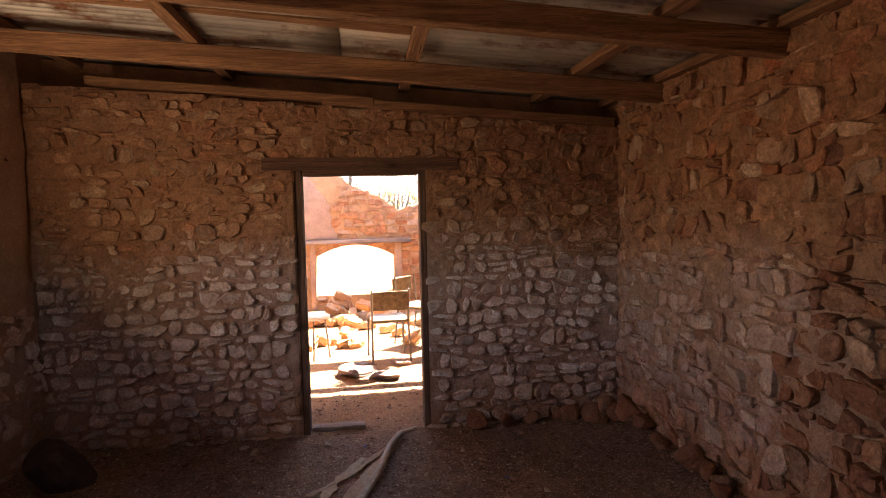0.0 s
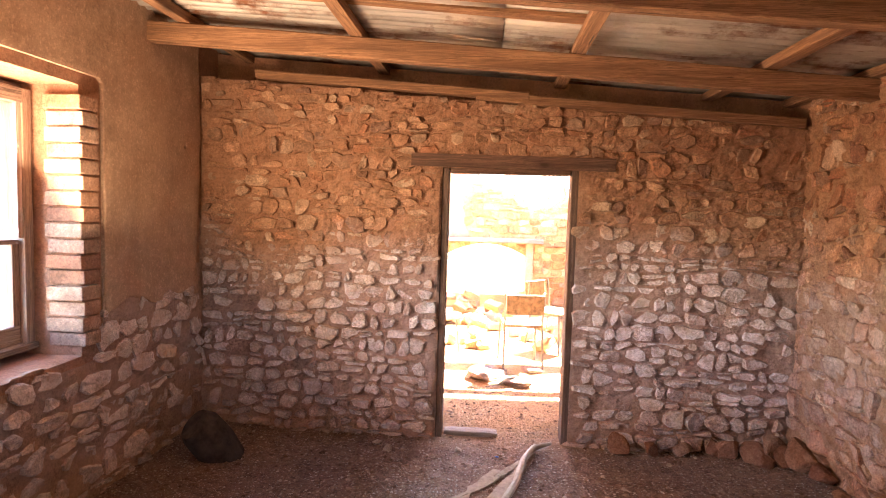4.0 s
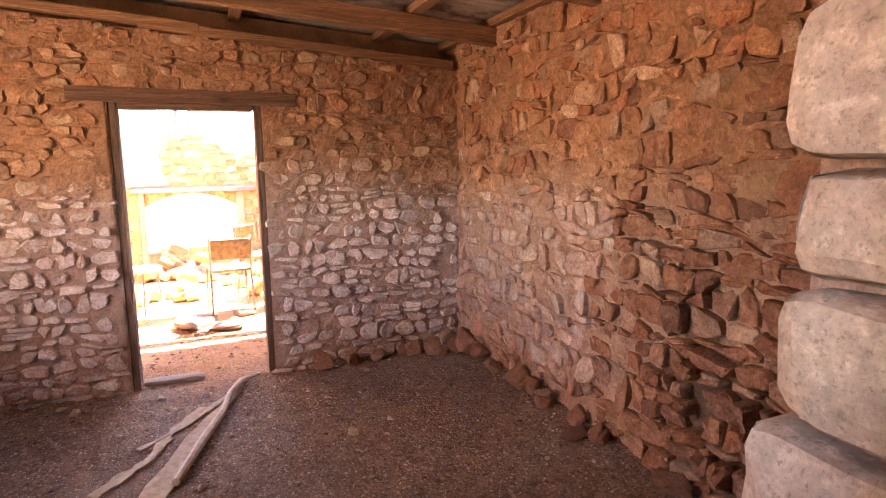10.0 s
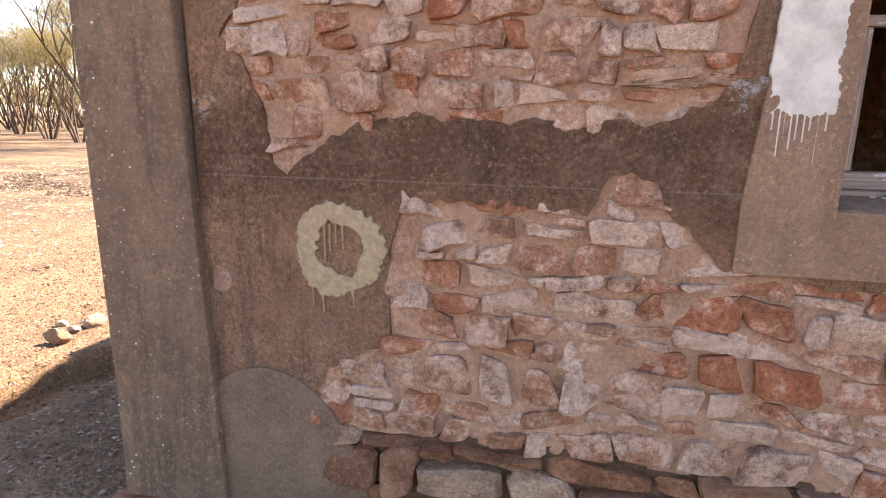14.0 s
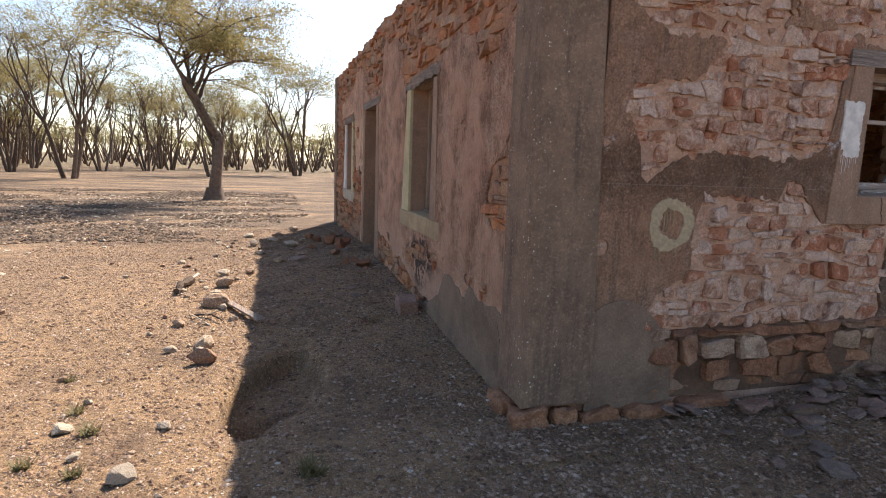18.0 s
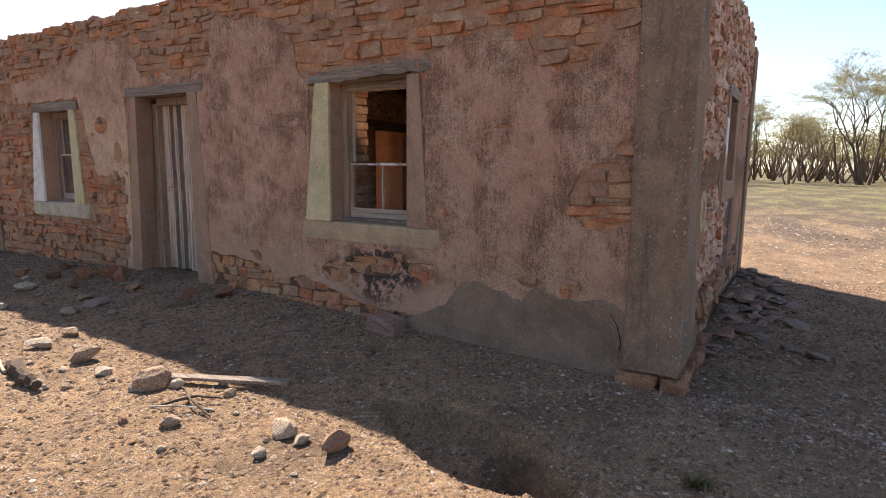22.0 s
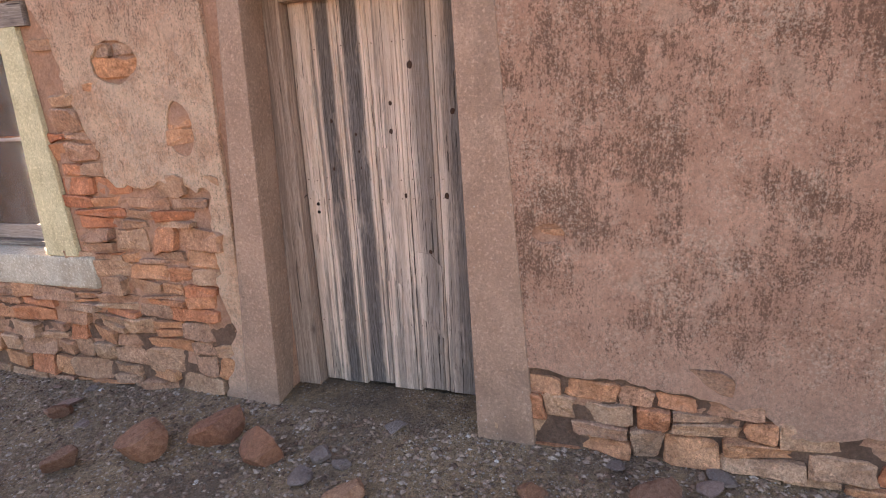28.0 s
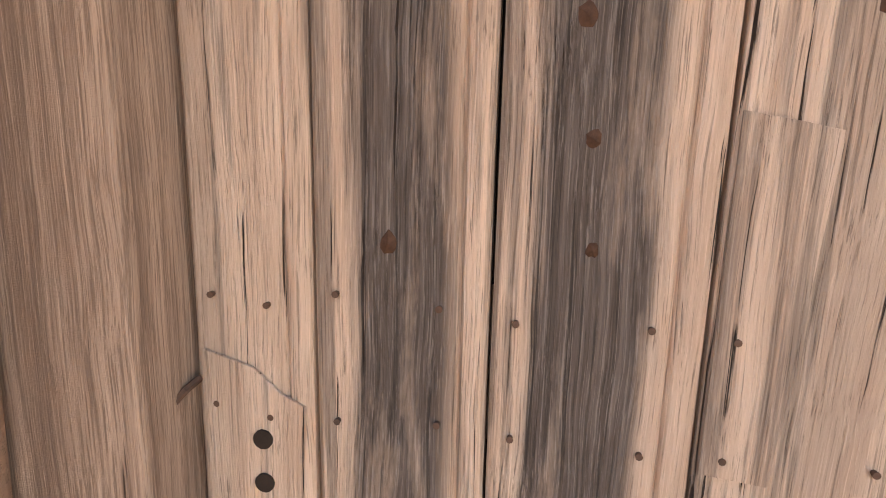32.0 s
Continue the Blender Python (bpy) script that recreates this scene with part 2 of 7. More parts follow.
def cement_mat(name, a, b, speck=0.6, dark=(0.105, 0.076, 0.057)):
    m = Mat(name, 0.92)
    mid, fine = m.noise(3.5, 8, 0.7), m.noise(60, 6, 0.7)
    base = m.mix(m.ramp(mid, (0.35, 0.0), (0.65, 1.0)), a, b)
    base = m.mix(m.ramp(m.noise(1.0, 7, 0.7, m.stretch(9, 9, 1.1)), (0.5, 0.0), (0.64, 0.65 if speck > 0.5 else 0.25)), base, dark)
    base = m.mix(m.ramp(fine, (0.53, 0.0), (0.63, 0.55)), base, tuple(min(1, c * 1.45) for c in a))
    base = m.mix(m.ramp(m.noise(140, 6, 0.8), (0.55, 0.0), (0.62, 0.6)), base, tuple(c * 0.5 for c in b))
    base = m.mix(m.ramp(m.noise(2.0, 8, 0.75), (0.53, 0.0), (0.66, 0.5)), base, tuple(c * 0.6 for c in b))
    spots = m.calc("MULTIPLY", m.ramp(m.cells(30), (0.08, 1.0), (0.14, 0.0)), m.ramp(m.noise(2.2, 3), (0.5, 0.0), (0.58, speck)))
    base = m.mix(spots, base, (0.68, 0.66, 0.6))
    return m.done(base, m.calc("ADD", m.calc("MULTIPLY", m.noise(95, 8, 0.8), 1.4), mid), 0.6, 0.006, grit=0.35)


def stone_mat(name, stops, wash=0.0, washcol=(0.7, 0.58, 0.52), rough=0.9, bump=0.7, zwash=None):
    m = Mat(name, rough)
    pick = m.piece()
    mid, fine = m.noise(9.0, 8, 0.7), m.noise(48.0, 8, 0.75)
    base = m.ramp(pick, *stops)
    base = m.mix(m.ramp(mid, (0.36, 0.75), (0.6, 0.0)), base, m.mix(1.0, base, (0.55, 0.45, 0.4), "MULTIPLY"))
    base = m.mix(m.ramp(fine, (0.52, 0.0), (0.62, 0.6)), base, m.mix(1.0, base, (1.6, 1.55, 1.5), "MULTIPLY"))
    base = m.mix(m.ramp(m.noise(85, 7, 0.8), (0.54, 0.0), (0.62, 0.6)), base, m.mix(1.0, base, (0.45, 0.4, 0.38), "MULTIPLY"))
    base = m.mix(m.ramp(m.noise(22, 6, 0.7), (0.6, 0.0), (0.72, 0.6)), base, (0.1, 0.06, 0.045))
    if wash:
        w = m.ramp(m.calc("ADD", m.noise(9.0, 9, 0.78), m.calc("MULTIPLY", pick, 0.2)), (0.54, 0.0), (0.64, wash))
        base = m.mix(w, base, m.mix(m.noise(30, 6, 0.7), washcol, tuple(c * 0.72 for c in washcol)))
    if zwash:
        z = m.calc("ADD", m.axis(2), m.calc("MULTIPLY", m.calc("SUBTRACT", m.noise(1.6, 5), 0.5), 0.9))
        f = m.calc("MULTIPLY", m.ramp(m.calc("DIVIDE", z, 3.0), (0.07, 0.25), (0.2, 1.0), (0.42, 1.0), (0.53, 0.0)), m.ramp(m.noise(8, 8, 0.7), (0.3, 0.25), (0.6, 1.0)))
        base = m.mix(m.calc("MULTIPLY", f, zwash), base, (0.7, 0.61, 0.56))
    return m.done(base, m.calc("ADD", mid, m.calc("MULTIPLY", fine, 0.6)), bump, 0.016, grit=0.75)


def mortar_mat(name, a, b, zwash=0.0):
    m = Mat(name, 0.96)
    mid = m.noise(6.0, 8, 0.72)
    base = m.mix(m.ramp(mid, (0.35, 0.0), (0.65, 1.0)), a, b)
    base = m.mix(m.ramp(m.noise(60, 6, 0.75), (0.58, 0.0), (0.7, 0.45)), base, tuple(c * 0.5 for c in b))
    base = m.mix(m.ramp(m.noise(35, 6, 0.75), (0.6, 0.0), (0.7, 0.6)), base, tuple(min(1, c * 1.5) for c in a))
    if zwash:
        z = m.calc("ADD", m.axis(2), m.calc("MULTIPLY", m.calc("SUBTRACT", m.noise(1.6, 5), 0.5), 0.9))
        f = m.ramp(m.calc("DIVIDE", z, 3.0), (0.07, 0.2), (0.2, 1.0), (0.42, 1.0), (0.53, 0.0))
        base = m.mix(m.calc("MULTIPLY", f, zwash), base, (0.54, 0.45, 0.4))
    return m.done(base, m.calc("ADD", m.calc("MULTIPLY", m.noise(14, 8, 0.75), 1.6), m.noise(70, 6, 0.8)), 0.9, 0.016, grit=0.55)


def wood_mat(name, pale, dark, along=2, rough=0.85, band=0.0, scale=1.0, knots=True):
    """Weathered timber; the grain runs along the given axis."""
    m = Mat(name, rough)
    pick = m.piece()
    shift = m.n("ShaderNodeVectorMath")
    shift.operation = "ADD"
    m.link(m.co, shift.inputs[0])
    comb = m.n("ShaderNodeCombineXYZ")
    for k in range(3):
        m.link(m.calc("MULTIPLY", pick, 7.0 + 3 * k), comb.inputs[k])
    m.link(comb.outputs[0], shift.inputs[1])
    wave = m.n("ShaderNodeTexNoise", Scale=5.0 * scale, Detail=3.0)
    low = [1.0] * 3
    low[along] = 0.45
    m.link(m.stretch(*low, shift.outputs[0]), wave.inputs["Vector"])
    bend = m.n("ShaderNodeVectorMath")
    bend.operation = "MULTIPLY_ADD"
    m.link(wave.outputs["Color"], bend.inputs[0])
    amount = [0.03 / scale] * 3
    amount[along] = 0.0
    bend.inputs[1].default_value = amount
    m.link(shift.outputs[0], bend.inputs[2])
    co = bend.outputs[0]

    def fibre(across, length, detail=6, rough_=0.7):
        v = [across * scale] * 3
        v[along] = length * scale
        return m.noise(1.0, detail, rough_, m.stretch(*v, co))

    hair, line, broad = fibre(560, 9), fibre(190 if band else 120, 2.6, 7, 0.75), fibre(34, 1.0)
    base = m.mix(m.ramp(broad, (0.4, 1.0), (0.6, 0.0)), pale, dark)
    base = m.mix(m.ramp(line, (0.35 if band else 0.4, 0.8), (0.43 if band else 0.5, 0.0)), base, tuple(c * (0.55 if band else 0.7) for c in dark))
    base = m.mix(m.ramp(hair, (0.36 if band else 0.41, 0.85), (0.44 if band else 0.49, 0.0)), base, tuple(c * (0.38 if band else 0.72) for c in dark))
    base = m.mix(m.ramp(hair, (0.56, 0.0), (0.66, 0.5)), base, tuple(min(1, c * 1.2) for c in pale))
    crackf = m.ramp(fibre(150 if band else 70, 0.6, 5, 0.6), (0.335 if band else 0.3, 1.0), (0.36 if band else 0.345, 0.0))
    base = m.mix(m.calc("MULTIPLY", pick, 0.3), base, m.mix(1.0, base, (0.65, 0.63, 0.62), "MULTIPLY"))
    if band:
        # heartwood weathered dark down the middle of the boards, sapwood left pale at their edges
        wander = m.calc("ADD", m.axis(1), m.calc("MULTIPLY", m.calc("SUBTRACT", m.noise(2.6, 3, 0.5, m.stretch(1, 0.3, 1)), 0.5), 0.035))
        wander = m.calc("ADD", wander, m.calc("MULTIPLY", m.calc("SUBTRACT", line, 0.5), 0.03))
        p = m.calc("DIVIDE", m.calc("SUBTRACT", wander, 5.0), 1.05)
        f = m.ramp(p, (0.0, 1.0), (0.2, 0.9), (0.25, 0.15), (0.28, 0.2), (0.3, 0.8), (0.36, 0.7), (0.4, 0.05), (0.46, 0.05), (0.49, 0.35), (0.52, 0.05), (0.58, 0.0), (0.61, 0.0), (0.625, 1.0), (0.695, 1.0), (0.71, 0.0), (0.755, 0.0), (0.768, 1.0), (0.828, 1.0), (0.845, 0.0), (0.93, 0.0), (0.965, 0.35))
        low = m.ramp(m.axis(2), (0.7, 0.22), (1.0, 0.0))
        aged = m.ramp(m.calc("ADD", m.noise(1.0, 6, 0.7, m.stretch(26, 26, 0.9)), m.calc("MULTIPLY", low, 0.4)), (0.53, 0.0), (0.6, 0.62))
        f = m.calc("MAXIMUM", f, aged)
        soft = m.ramp(m.noise(2.2, 6, 0.7, m.stretch(6, 6, 1, shift.outputs[0])), (0.3, 0.45), (0.45, 1.0))
        greys = m.mix(m.ramp(line, (0.4, 0.0), (0.6, 1.0)), (0.03, 0.024, 0.021), (0.14, 0.11, 0.094))
        greys = m.mix(m.ramp(hair, (0.52, 0.0), (0.62, 0.7)), greys, (0.26, 0.215, 0.19))
        base = m.mix(m.calc("MULTIPLY", m.calc("MULTIPLY", f, soft), band), base, greys)
    base = m.mix(crackf, base, (0.035, 0.022, 0.016))
    if knots:
        kv = [5.0 * scale] * 3
        kv[along] = 2.2 * scale
        d = m.cells(1.0, m.stretch(*kv, co))
        base = m.mix(m.ramp(d, (0.04, 0.95), (0.09, 0.0)), base, (0.05, 0.028, 0.018))
        base = m.mix(m.ramp(d, (0.1, 0.4), (0.2, 0.0)), base, tuple(c * 0.6 for c in dark))
    height = m.calc("ADD", m.calc("ADD", line, m.calc("MULTIPLY", hair, 0.6)), m.calc("MULTIPLY", crackf, -1.5))
    return m.done(base, height, 1.0 if band else 0.7, 0.005 if band else 0.004)


def paint_wood_mat(name, along, cover):
    """Bleached timber with the remains of white paint; the grain runs along one axis."""
    m = Mat(name, 0.8)
    v, w = [46.0] * 3, [170.0] * 3
    v[along], w[along] = 1.6, 4.0
    broad, line = m.noise(1.0, 7, 0.7, m.stretch(*v)), m.noise(1.0, 6, 0.7, m.stretch(*w))
    wood = m.mix(m.ramp(broad, (0.4, 0.0), (0.6, 1.0)), (0.28, 0.2, 0.16), (0.47, 0.37, 0.31))
    wood = m.mix(m.ramp(line, (0.38, 0.7), (0.5, 0.0)), wood, (0.25, 0.18, 0.14))
    wood = m.mix(m.ramp(line, (0.56, 0.0), (0.66, 0.6)), wood, (0.7, 0.6, 0.52))
    c = [7.0] * 3
    c[along] = 3.0
    paint = m.ramp(m.calc("ADD", m.noise(1.0, 9, 0.75, m.stretch(*c)), m.calc("MULTIPLY", line, 0.2)), (cover, 0.0), (cover + 0.015, 1.0))
    base = m.mix(paint, wood, m.mix(m.ramp(m.noise(60, 5, 0.7), (0.4, 0.0), (0.6, 1.0)), (0.68, 0.64, 0.61), (0.56, 0.5, 0.47)))
    split = m.ramp(broad, (0.27, 1.0), (0.3, 0.0))
    base = m.mix(split, base, (0.05, 0.035, 0.03))
    return m.done(base, m.calc("ADD", m.calc("ADD", line, m.calc("MULTIPLY", broad, 1.2)), m.calc("MULTIPLY", paint, 0.7)), 0.8, 0.004)


def iron_mat():
    m = Mat("corrugated_iron", 0.55, 0.65, 0.4)
    streak = m.noise(1.0, 8, 0.7, m.stretch(1.2, 7, 7))
    rust = m.ramp(m.calc("ADD", m.noise(1.7, 8, 0.72), m.calc("MULTIPLY", streak, 0.3)), (0.66, 0.0), (0.78, 1.0))
    base = m.mix(m.ramp(streak, (0.35, 0.0), (0.66, 1.0)), (0.62, 0.58, 0.52), (0.3, 0.27, 0.24))
    base = m.mix(rust, base, m.mix(m.noise(12, 6), (0.24, 0.1, 0.045), (0.1, 0.045, 0.03)))
    return m.done(base, m.noise(30, 6, 0.7), 0.15, 0.004)


def ground_mat(name, a, b, grass=False, gold_from=0.0):
    m = Mat(name, 0.97)
    big, mid, fine = m.noise(0.35, 6, 0.6), m.noise(3.0, 8, 0.7), m.noise(26, 8, 0.75)
    peb, pebd = m.cells(42.0, out="Color"), m.cells(42.0)
    sm, smd = m.cells(105.0, out="Color"), m.cells(105.0)
    base = m.mix(m.ramp(mid, (0.4, 0.0), (0.6, 1.0)), a, b)
    base = m.mix(m.ramp(big, (0.42, 0.0), (0.58, 0.6)), base, tuple(c * 0.72 for c in a))
    base = m.mix(m.ramp(fine, (0.5, 0.0), (0.6, 0.65)), base, tuple(c * 0.45 for c in b))
    base = m.mix(m.ramp(m.noise(90, 8, 0.8), (0.54, 0.0), (0.62, 0.6)), base, tuple(min(1, c * 1.5) for c in a))
    grit = m.calc("MULTIPLY", m.ramp(m.axis(0, sm), (0.45, 0.0), (0.5, 1.0)), m.ramp(smd, (0.3, 1.0), (0.42, 0.0)))
    base = m.mix(m.calc("MULTIPLY", grit, 0.85), base, m.ramp(m.axis(1, sm), (0.0, (0.14, 0.085, 0.06)), (0.45, (0.34, 0.22, 0.15)), (0.8, (0.5, 0.4, 0.32)), (1.0, (0.72, 0.66, 0.6))))
    stone = m.calc("MULTIPLY", m.ramp(m.axis(0, peb), (0.6, 0.0), (0.64, 1.0)), m.ramp(pebd, (0.26, 1.0), (0.38, 0.0)))
    base = m.mix(m.calc("MULTIPLY", stone, 0.85), base, m.mix(m.axis(1, peb), (0.18, 0.11, 0.075), (0.58, 0.47, 0.39)))
    # past this y the floor turns paler and more golden
    if gold_from:
        past = m.ramp(m.calc("ADD", m.calc("SUBTRACT", m.axis(1), gold_from), m.calc("MULTIPLY", m.noise(3.0, 5), 0.5)), (0.0, 0.0), (0.5, 0.8))
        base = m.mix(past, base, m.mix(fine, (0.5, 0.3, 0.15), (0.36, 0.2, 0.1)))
    if grass:
        g = m.ramp(m.calc("DIVIDE", m.calc("ADD", m.axis(0), m.calc("MULTIPLY", m.noise(0.12, 4), 8.0)), 60.0), (0.3, 0.0), (0.46, 0.75))
        g = m.calc("MULTIPLY", g, m.ramp(m.noise(0.5, 8, 0.7), (0.35, 0.35), (0.6, 1.0)))
        base = m.mix(g, base, m.mix(m.noise(4, 6), (0.2, 0.24, 0.06), (0.12, 0.17, 0.04)))
        far = m.n("ShaderNodeVectorMath")
        far.operation = "LENGTH"
        m.link(m.co, far.inputs[0])
        ring = m.ramp(m.calc("DIVIDE", far.outputs["Value"], 200.0), (0.24, 0.0), (0.4, 0.7))
        base = m.mix(m.calc("MULTIPLY", ring, m.ramp(m.noise(0.06, 5), (0.38, 0.2), (0.6, 1.0))), base, (0.2, 0.21, 0.075))
        litter = m.ramp(m.noise(1.1, 9, 0.8), (0.5, 0.0), (0.6, 0.75))
        base = m.mix(litter, base, (0.14, 0.088, 0.058))
        # dark bands further off: litter, with tree shade painted into the colour
        litter_shade = m.calc("MULTIPLY", m.ramp(m.calc("DIVIDE", far.outputs["Value"], 40.0), (0.1, 0.0), (0.28, 1.0)), m.ramp(m.noise(0.42, 9, 0.75, m.stretch(0.6, 1.6, 1)), (0.4, 0.0), (0.54, 0.88)))
        base = m.mix(litter_shade, base, (0.1, 0.07, 0.05))
    height = m.calc("ADD", m.calc("MULTIPLY", fine, 1.2), m.calc("ADD", m.calc("MULTIPLY", stone, 0.8), m.calc("MULTIPLY", grit, 0.45)))
    return m.done(base, height, 1.0, 0.024, grit=0.85)


def plain_mat(name, colour, rough=0.8, metal=0.0, var=0.35, scale=25.0):
    m = Mat(name, rough, metal)
    base = m.mix(m.ramp(m.noise(scale, 6, 0.7), (0.35, 0.0), (0.65, 1.0)), colour, tuple(c * (1 - var) for c in colour))
    return m.done(base, m.noise(scale * 2, 6, 0.7), 0.3, 0.004)


def leaf_mat(name, a, b, c):
    m = Mat(name, 0.6, 0.0, 0.3)
    pick = m.n("ShaderNodeNewGeometry").outputs["Random Per Island"]
    base = m.ramp(pick, (0.0, a), (0.55, b), (1.0, c))
    base = m.mix(m.ramp(m.noise(0.8, 3), (0.4, 0.0), (0.65, 0.6)), base, c)
    tr = m.n("ShaderNodeBsdfTranslucent")
    both = m.n("ShaderNodeMixShader")
    both.inputs[0].default_value = 0.45
    m.link(base, tr.inputs[0])
    m.link(m.b.outputs[0], both.inputs[1])
    m.link(tr.outputs[0], both.inputs[2])
    m.link(both.outputs[0], m.t.nodes["Material Output"].inputs[0])
    return m.done(base)


PLASTER_F, PLASTER_S = plaster_front_mat(), plaster_side_mat()
CEMENT = cement_mat("cement_render", (0.29, 0.19, 0.128), (0.18, 0.115, 0.08))
CEMENT_W = cement_mat("cement_window", (0.38, 0.238, 0.162), (0.29, 0.176, 0.118), 0.3)
CEMENT_G = cement_mat("cement_patch", (0.27, 0.182, 0.128), (0.19, 0.126, 0.088), 0.15)
CREAM = cement_mat("cream_paint", (0.6, 0.5, 0.3), (0.47, 0.38, 0.22), 0.1, (0.2, 0.16, 0.1))
TAN = cement_mat("tan_plaster", (0.5, 0.34, 0.23), (0.38, 0.24, 0.16), 0.0, (0.22, 0.13, 0.085))
STONE_F = stone_mat("sandstone", ((0.0, (0.47, 0.18, 0.09)), (0.25, (0.5, 0.25, 0.13)), (0.5, (0.37, 0.21, 0.135)), (0.7, (0.46, 0.275, 0.165)), (0.85, (0.34, 0.195, 0.125)), (1.0, (0.45, 0.29, 0.185))))
STONE_RD = stone_mat("bare_red_stone", ((0.0, (0.28, 0.125, 0.072)), (0.25, (0.38, 0.2, 0.115)), (0.5, (0.2, 0.1, 0.065)), (0.7, (0.34, 0.165, 0.09)), (0.88, (0.3, 0.19, 0.13)), (1.0, (0.48, 0.33, 0.23))))
STONE_W = stone_mat("limewashed_stone", ((0.0, (0.42, 0.16, 0.085)), (0.35, (0.45, 0.24, 0.155)), (0.7, (0.36, 0.22, 0.17)), (1.0, (0.5, 0.32, 0.22))), 0.8, (0.7, 0.49, 0.38))
STONE_I = stone_mat("rubble_stone", ((0.0, (0.36, 0.18, 0.1)), (0.35, (0.45, 0.27, 0.16)), (0.6, (0.26, 0.15, 0.1)), (0.8, (0.5, 0.35, 0.23)), (1.0, (0.42, 0.2, 0.11))), zwash=0.95)
STONE_R = stone_mat("rubble_stone_back", ((0.0, (0.36, 0.15, 0.08)), (0.25, (0.52, 0.28, 0.15)), (0.45, (0.28, 0.13, 0.08)), (0.6, (0.46, 0.25, 0.14)), (0.75, (0.33, 0.19, 0.12)), (0.9, (0.6, 0.42, 0.29)), (1.0, (0.46, 0.17, 0.08))), zwash=0.4)
ROCK = stone_mat("field_stone", ((0.0, (0.32, 0.18, 0.115)), (0.4, (0.42, 0.29, 0.19)), (0.65, (0.56, 0.46, 0.33)), (0.8, (0.36, 0.24, 0.16)), (1.0, (0.22, 0.14, 0.095))), 0.5, (0.66, 0.58, 0.46))
SLATE = stone_mat("slab_stone", ((0.0, (0.23, 0.17, 0.14)), (0.5, (0.3, 0.22, 0.18)), (1.0, (0.34, 0.2, 0.15))))
PEBBLE = stone_mat("pebbles", ((0.0, (0.11, 0.066, 0.043)), (0.3, (0.2, 0.122, 0.078)), (0.6, (0.29, 0.19, 0.128)), (0.88, (0.36, 0.255, 0.185)), (0.985, (0.4, 0.31, 0.24)), (1.0, (0.58, 0.51, 0.44))), bump=0.2)
BRICKM = stone_mat("fired_brick", ((0.0, (0.5, 0.22, 0.1)), (0.5, (0.57, 0.31, 0.15)), (1.0, (0.6, 0.4, 0.24))))
MORTAR_I = mortar_mat("mud_mortar", (0.43, 0.235, 0.138), (0.32, 0.165, 0.094), 0.4)
MORTAR_R = mortar_mat("mud_mortar_back", (0.49, 0.272, 0.155), (0.39, 0.203, 0.112), 0.25)
# dark bed colour that stands for the shade deep in open joints
DARK_JOINT = mortar_mat("dark_joint", (0.22, 0.13, 0.085), (0.13, 0.075, 0.05))
GOLD_MORTAR = mortar_mat("golden_mortar", (0.62, 0.37, 0.19), (0.5, 0.28, 0.13))
MORTAR_F = mortar_mat("lime_mortar", (0.52, 0.285, 0.18), (0.4, 0.21, 0.13))
MORTAR_S = mortar_mat("pink_mortar", (0.7, 0.43, 0.3), (0.57, 0.33, 0.22))
WOOD_DOOR = wood_mat("door_board", (0.8, 0.6, 0.46), (0.6, 0.42, 0.31), 2, band=0.95, knots=False)
WOOD_POST = wood_mat("grey_timber", (0.44, 0.31, 0.23), (0.25, 0.165, 0.12), 2)
WOOD_DK = wood_mat("dark_lintel_timber", (0.2, 0.11, 0.07), (0.1, 0.055, 0.036), 0)
WOOD_DKY = wood_mat("dark_wall_timber", (0.2, 0.125, 0.085), (0.1, 0.06, 0.04), 1)
WOOD_DKZ = wood_mat("dark_post_timber", (0.2, 0.125, 0.085), (0.1, 0.06, 0.04), 2)
WOOD_X = wood_mat("roof_timber", (0.4, 0.215, 0.11), (0.2, 0.1, 0.05), 0, scale=0.6)
WOOD_Y = wood_mat("lintel_timber", (0.36, 0.28, 0.22), (0.16, 0.115, 0.09), 1, scale=0.8)
WOOD_LX = wood_mat("side_lintel_timber", (0.42, 0.34, 0.29), (0.2, 0.15, 0.12), 0, scale=0.8)
WOOD_BY = wood_mat("batten_timber", (0.38, 0.205, 0.105), (0.19, 0.095, 0.05), 1, scale=0.6)
SASHWOOD = wood_mat("sash_timber", (0.54, 0.42, 0.34), (0.36, 0.26, 0.2), 1, knots=False)
SILLWOOD = wood_mat("sill_timber", (0.52, 0.38, 0.31), (0.4, 0.28, 0.22), 0, knots=False)
CEMENT_S = cement_mat("sill_cement", (0.35, 0.235, 0.17), (0.26, 0.172, 0.122), 0.2)
PAINTED, PAINTED_X, PAINTED_Y, IRON = paint_wood_mat("flaked_paint_upright", 2, 0.68), paint_wood_mat("flaked_paint_rail", 0, 0.64), paint_wood_mat("flaked_paint_cross", 1, 0.64), iron_mat()
GROUND = ground_mat("dry_ground", (0.38, 0.235, 0.126), (0.25, 0.152, 0.083), True)
FLOORM = ground_mat("dirt_floor", (0.27, 0.165, 0.115), (0.19, 0.11, 0.08), gold_from=4.35)
WHITE = plain_mat("white_paint", (0.76, 0.7, 0.64), 0.8, 0, 0.3, 16)
YELLOWW = plain_mat("old_yellow_paint", (0.5, 0.375, 0.235), 0.9, 0, 0.35, 40)
RUSTY = plain_mat("rusty_steel", (0.12, 0.07, 0.05), 0.8, 0.3)
# near black, standing for the shade inside cracks, holes and seams
DARKHOLE = plain_mat("dark_recess", (0.03, 0.02, 0.015), 1.0)
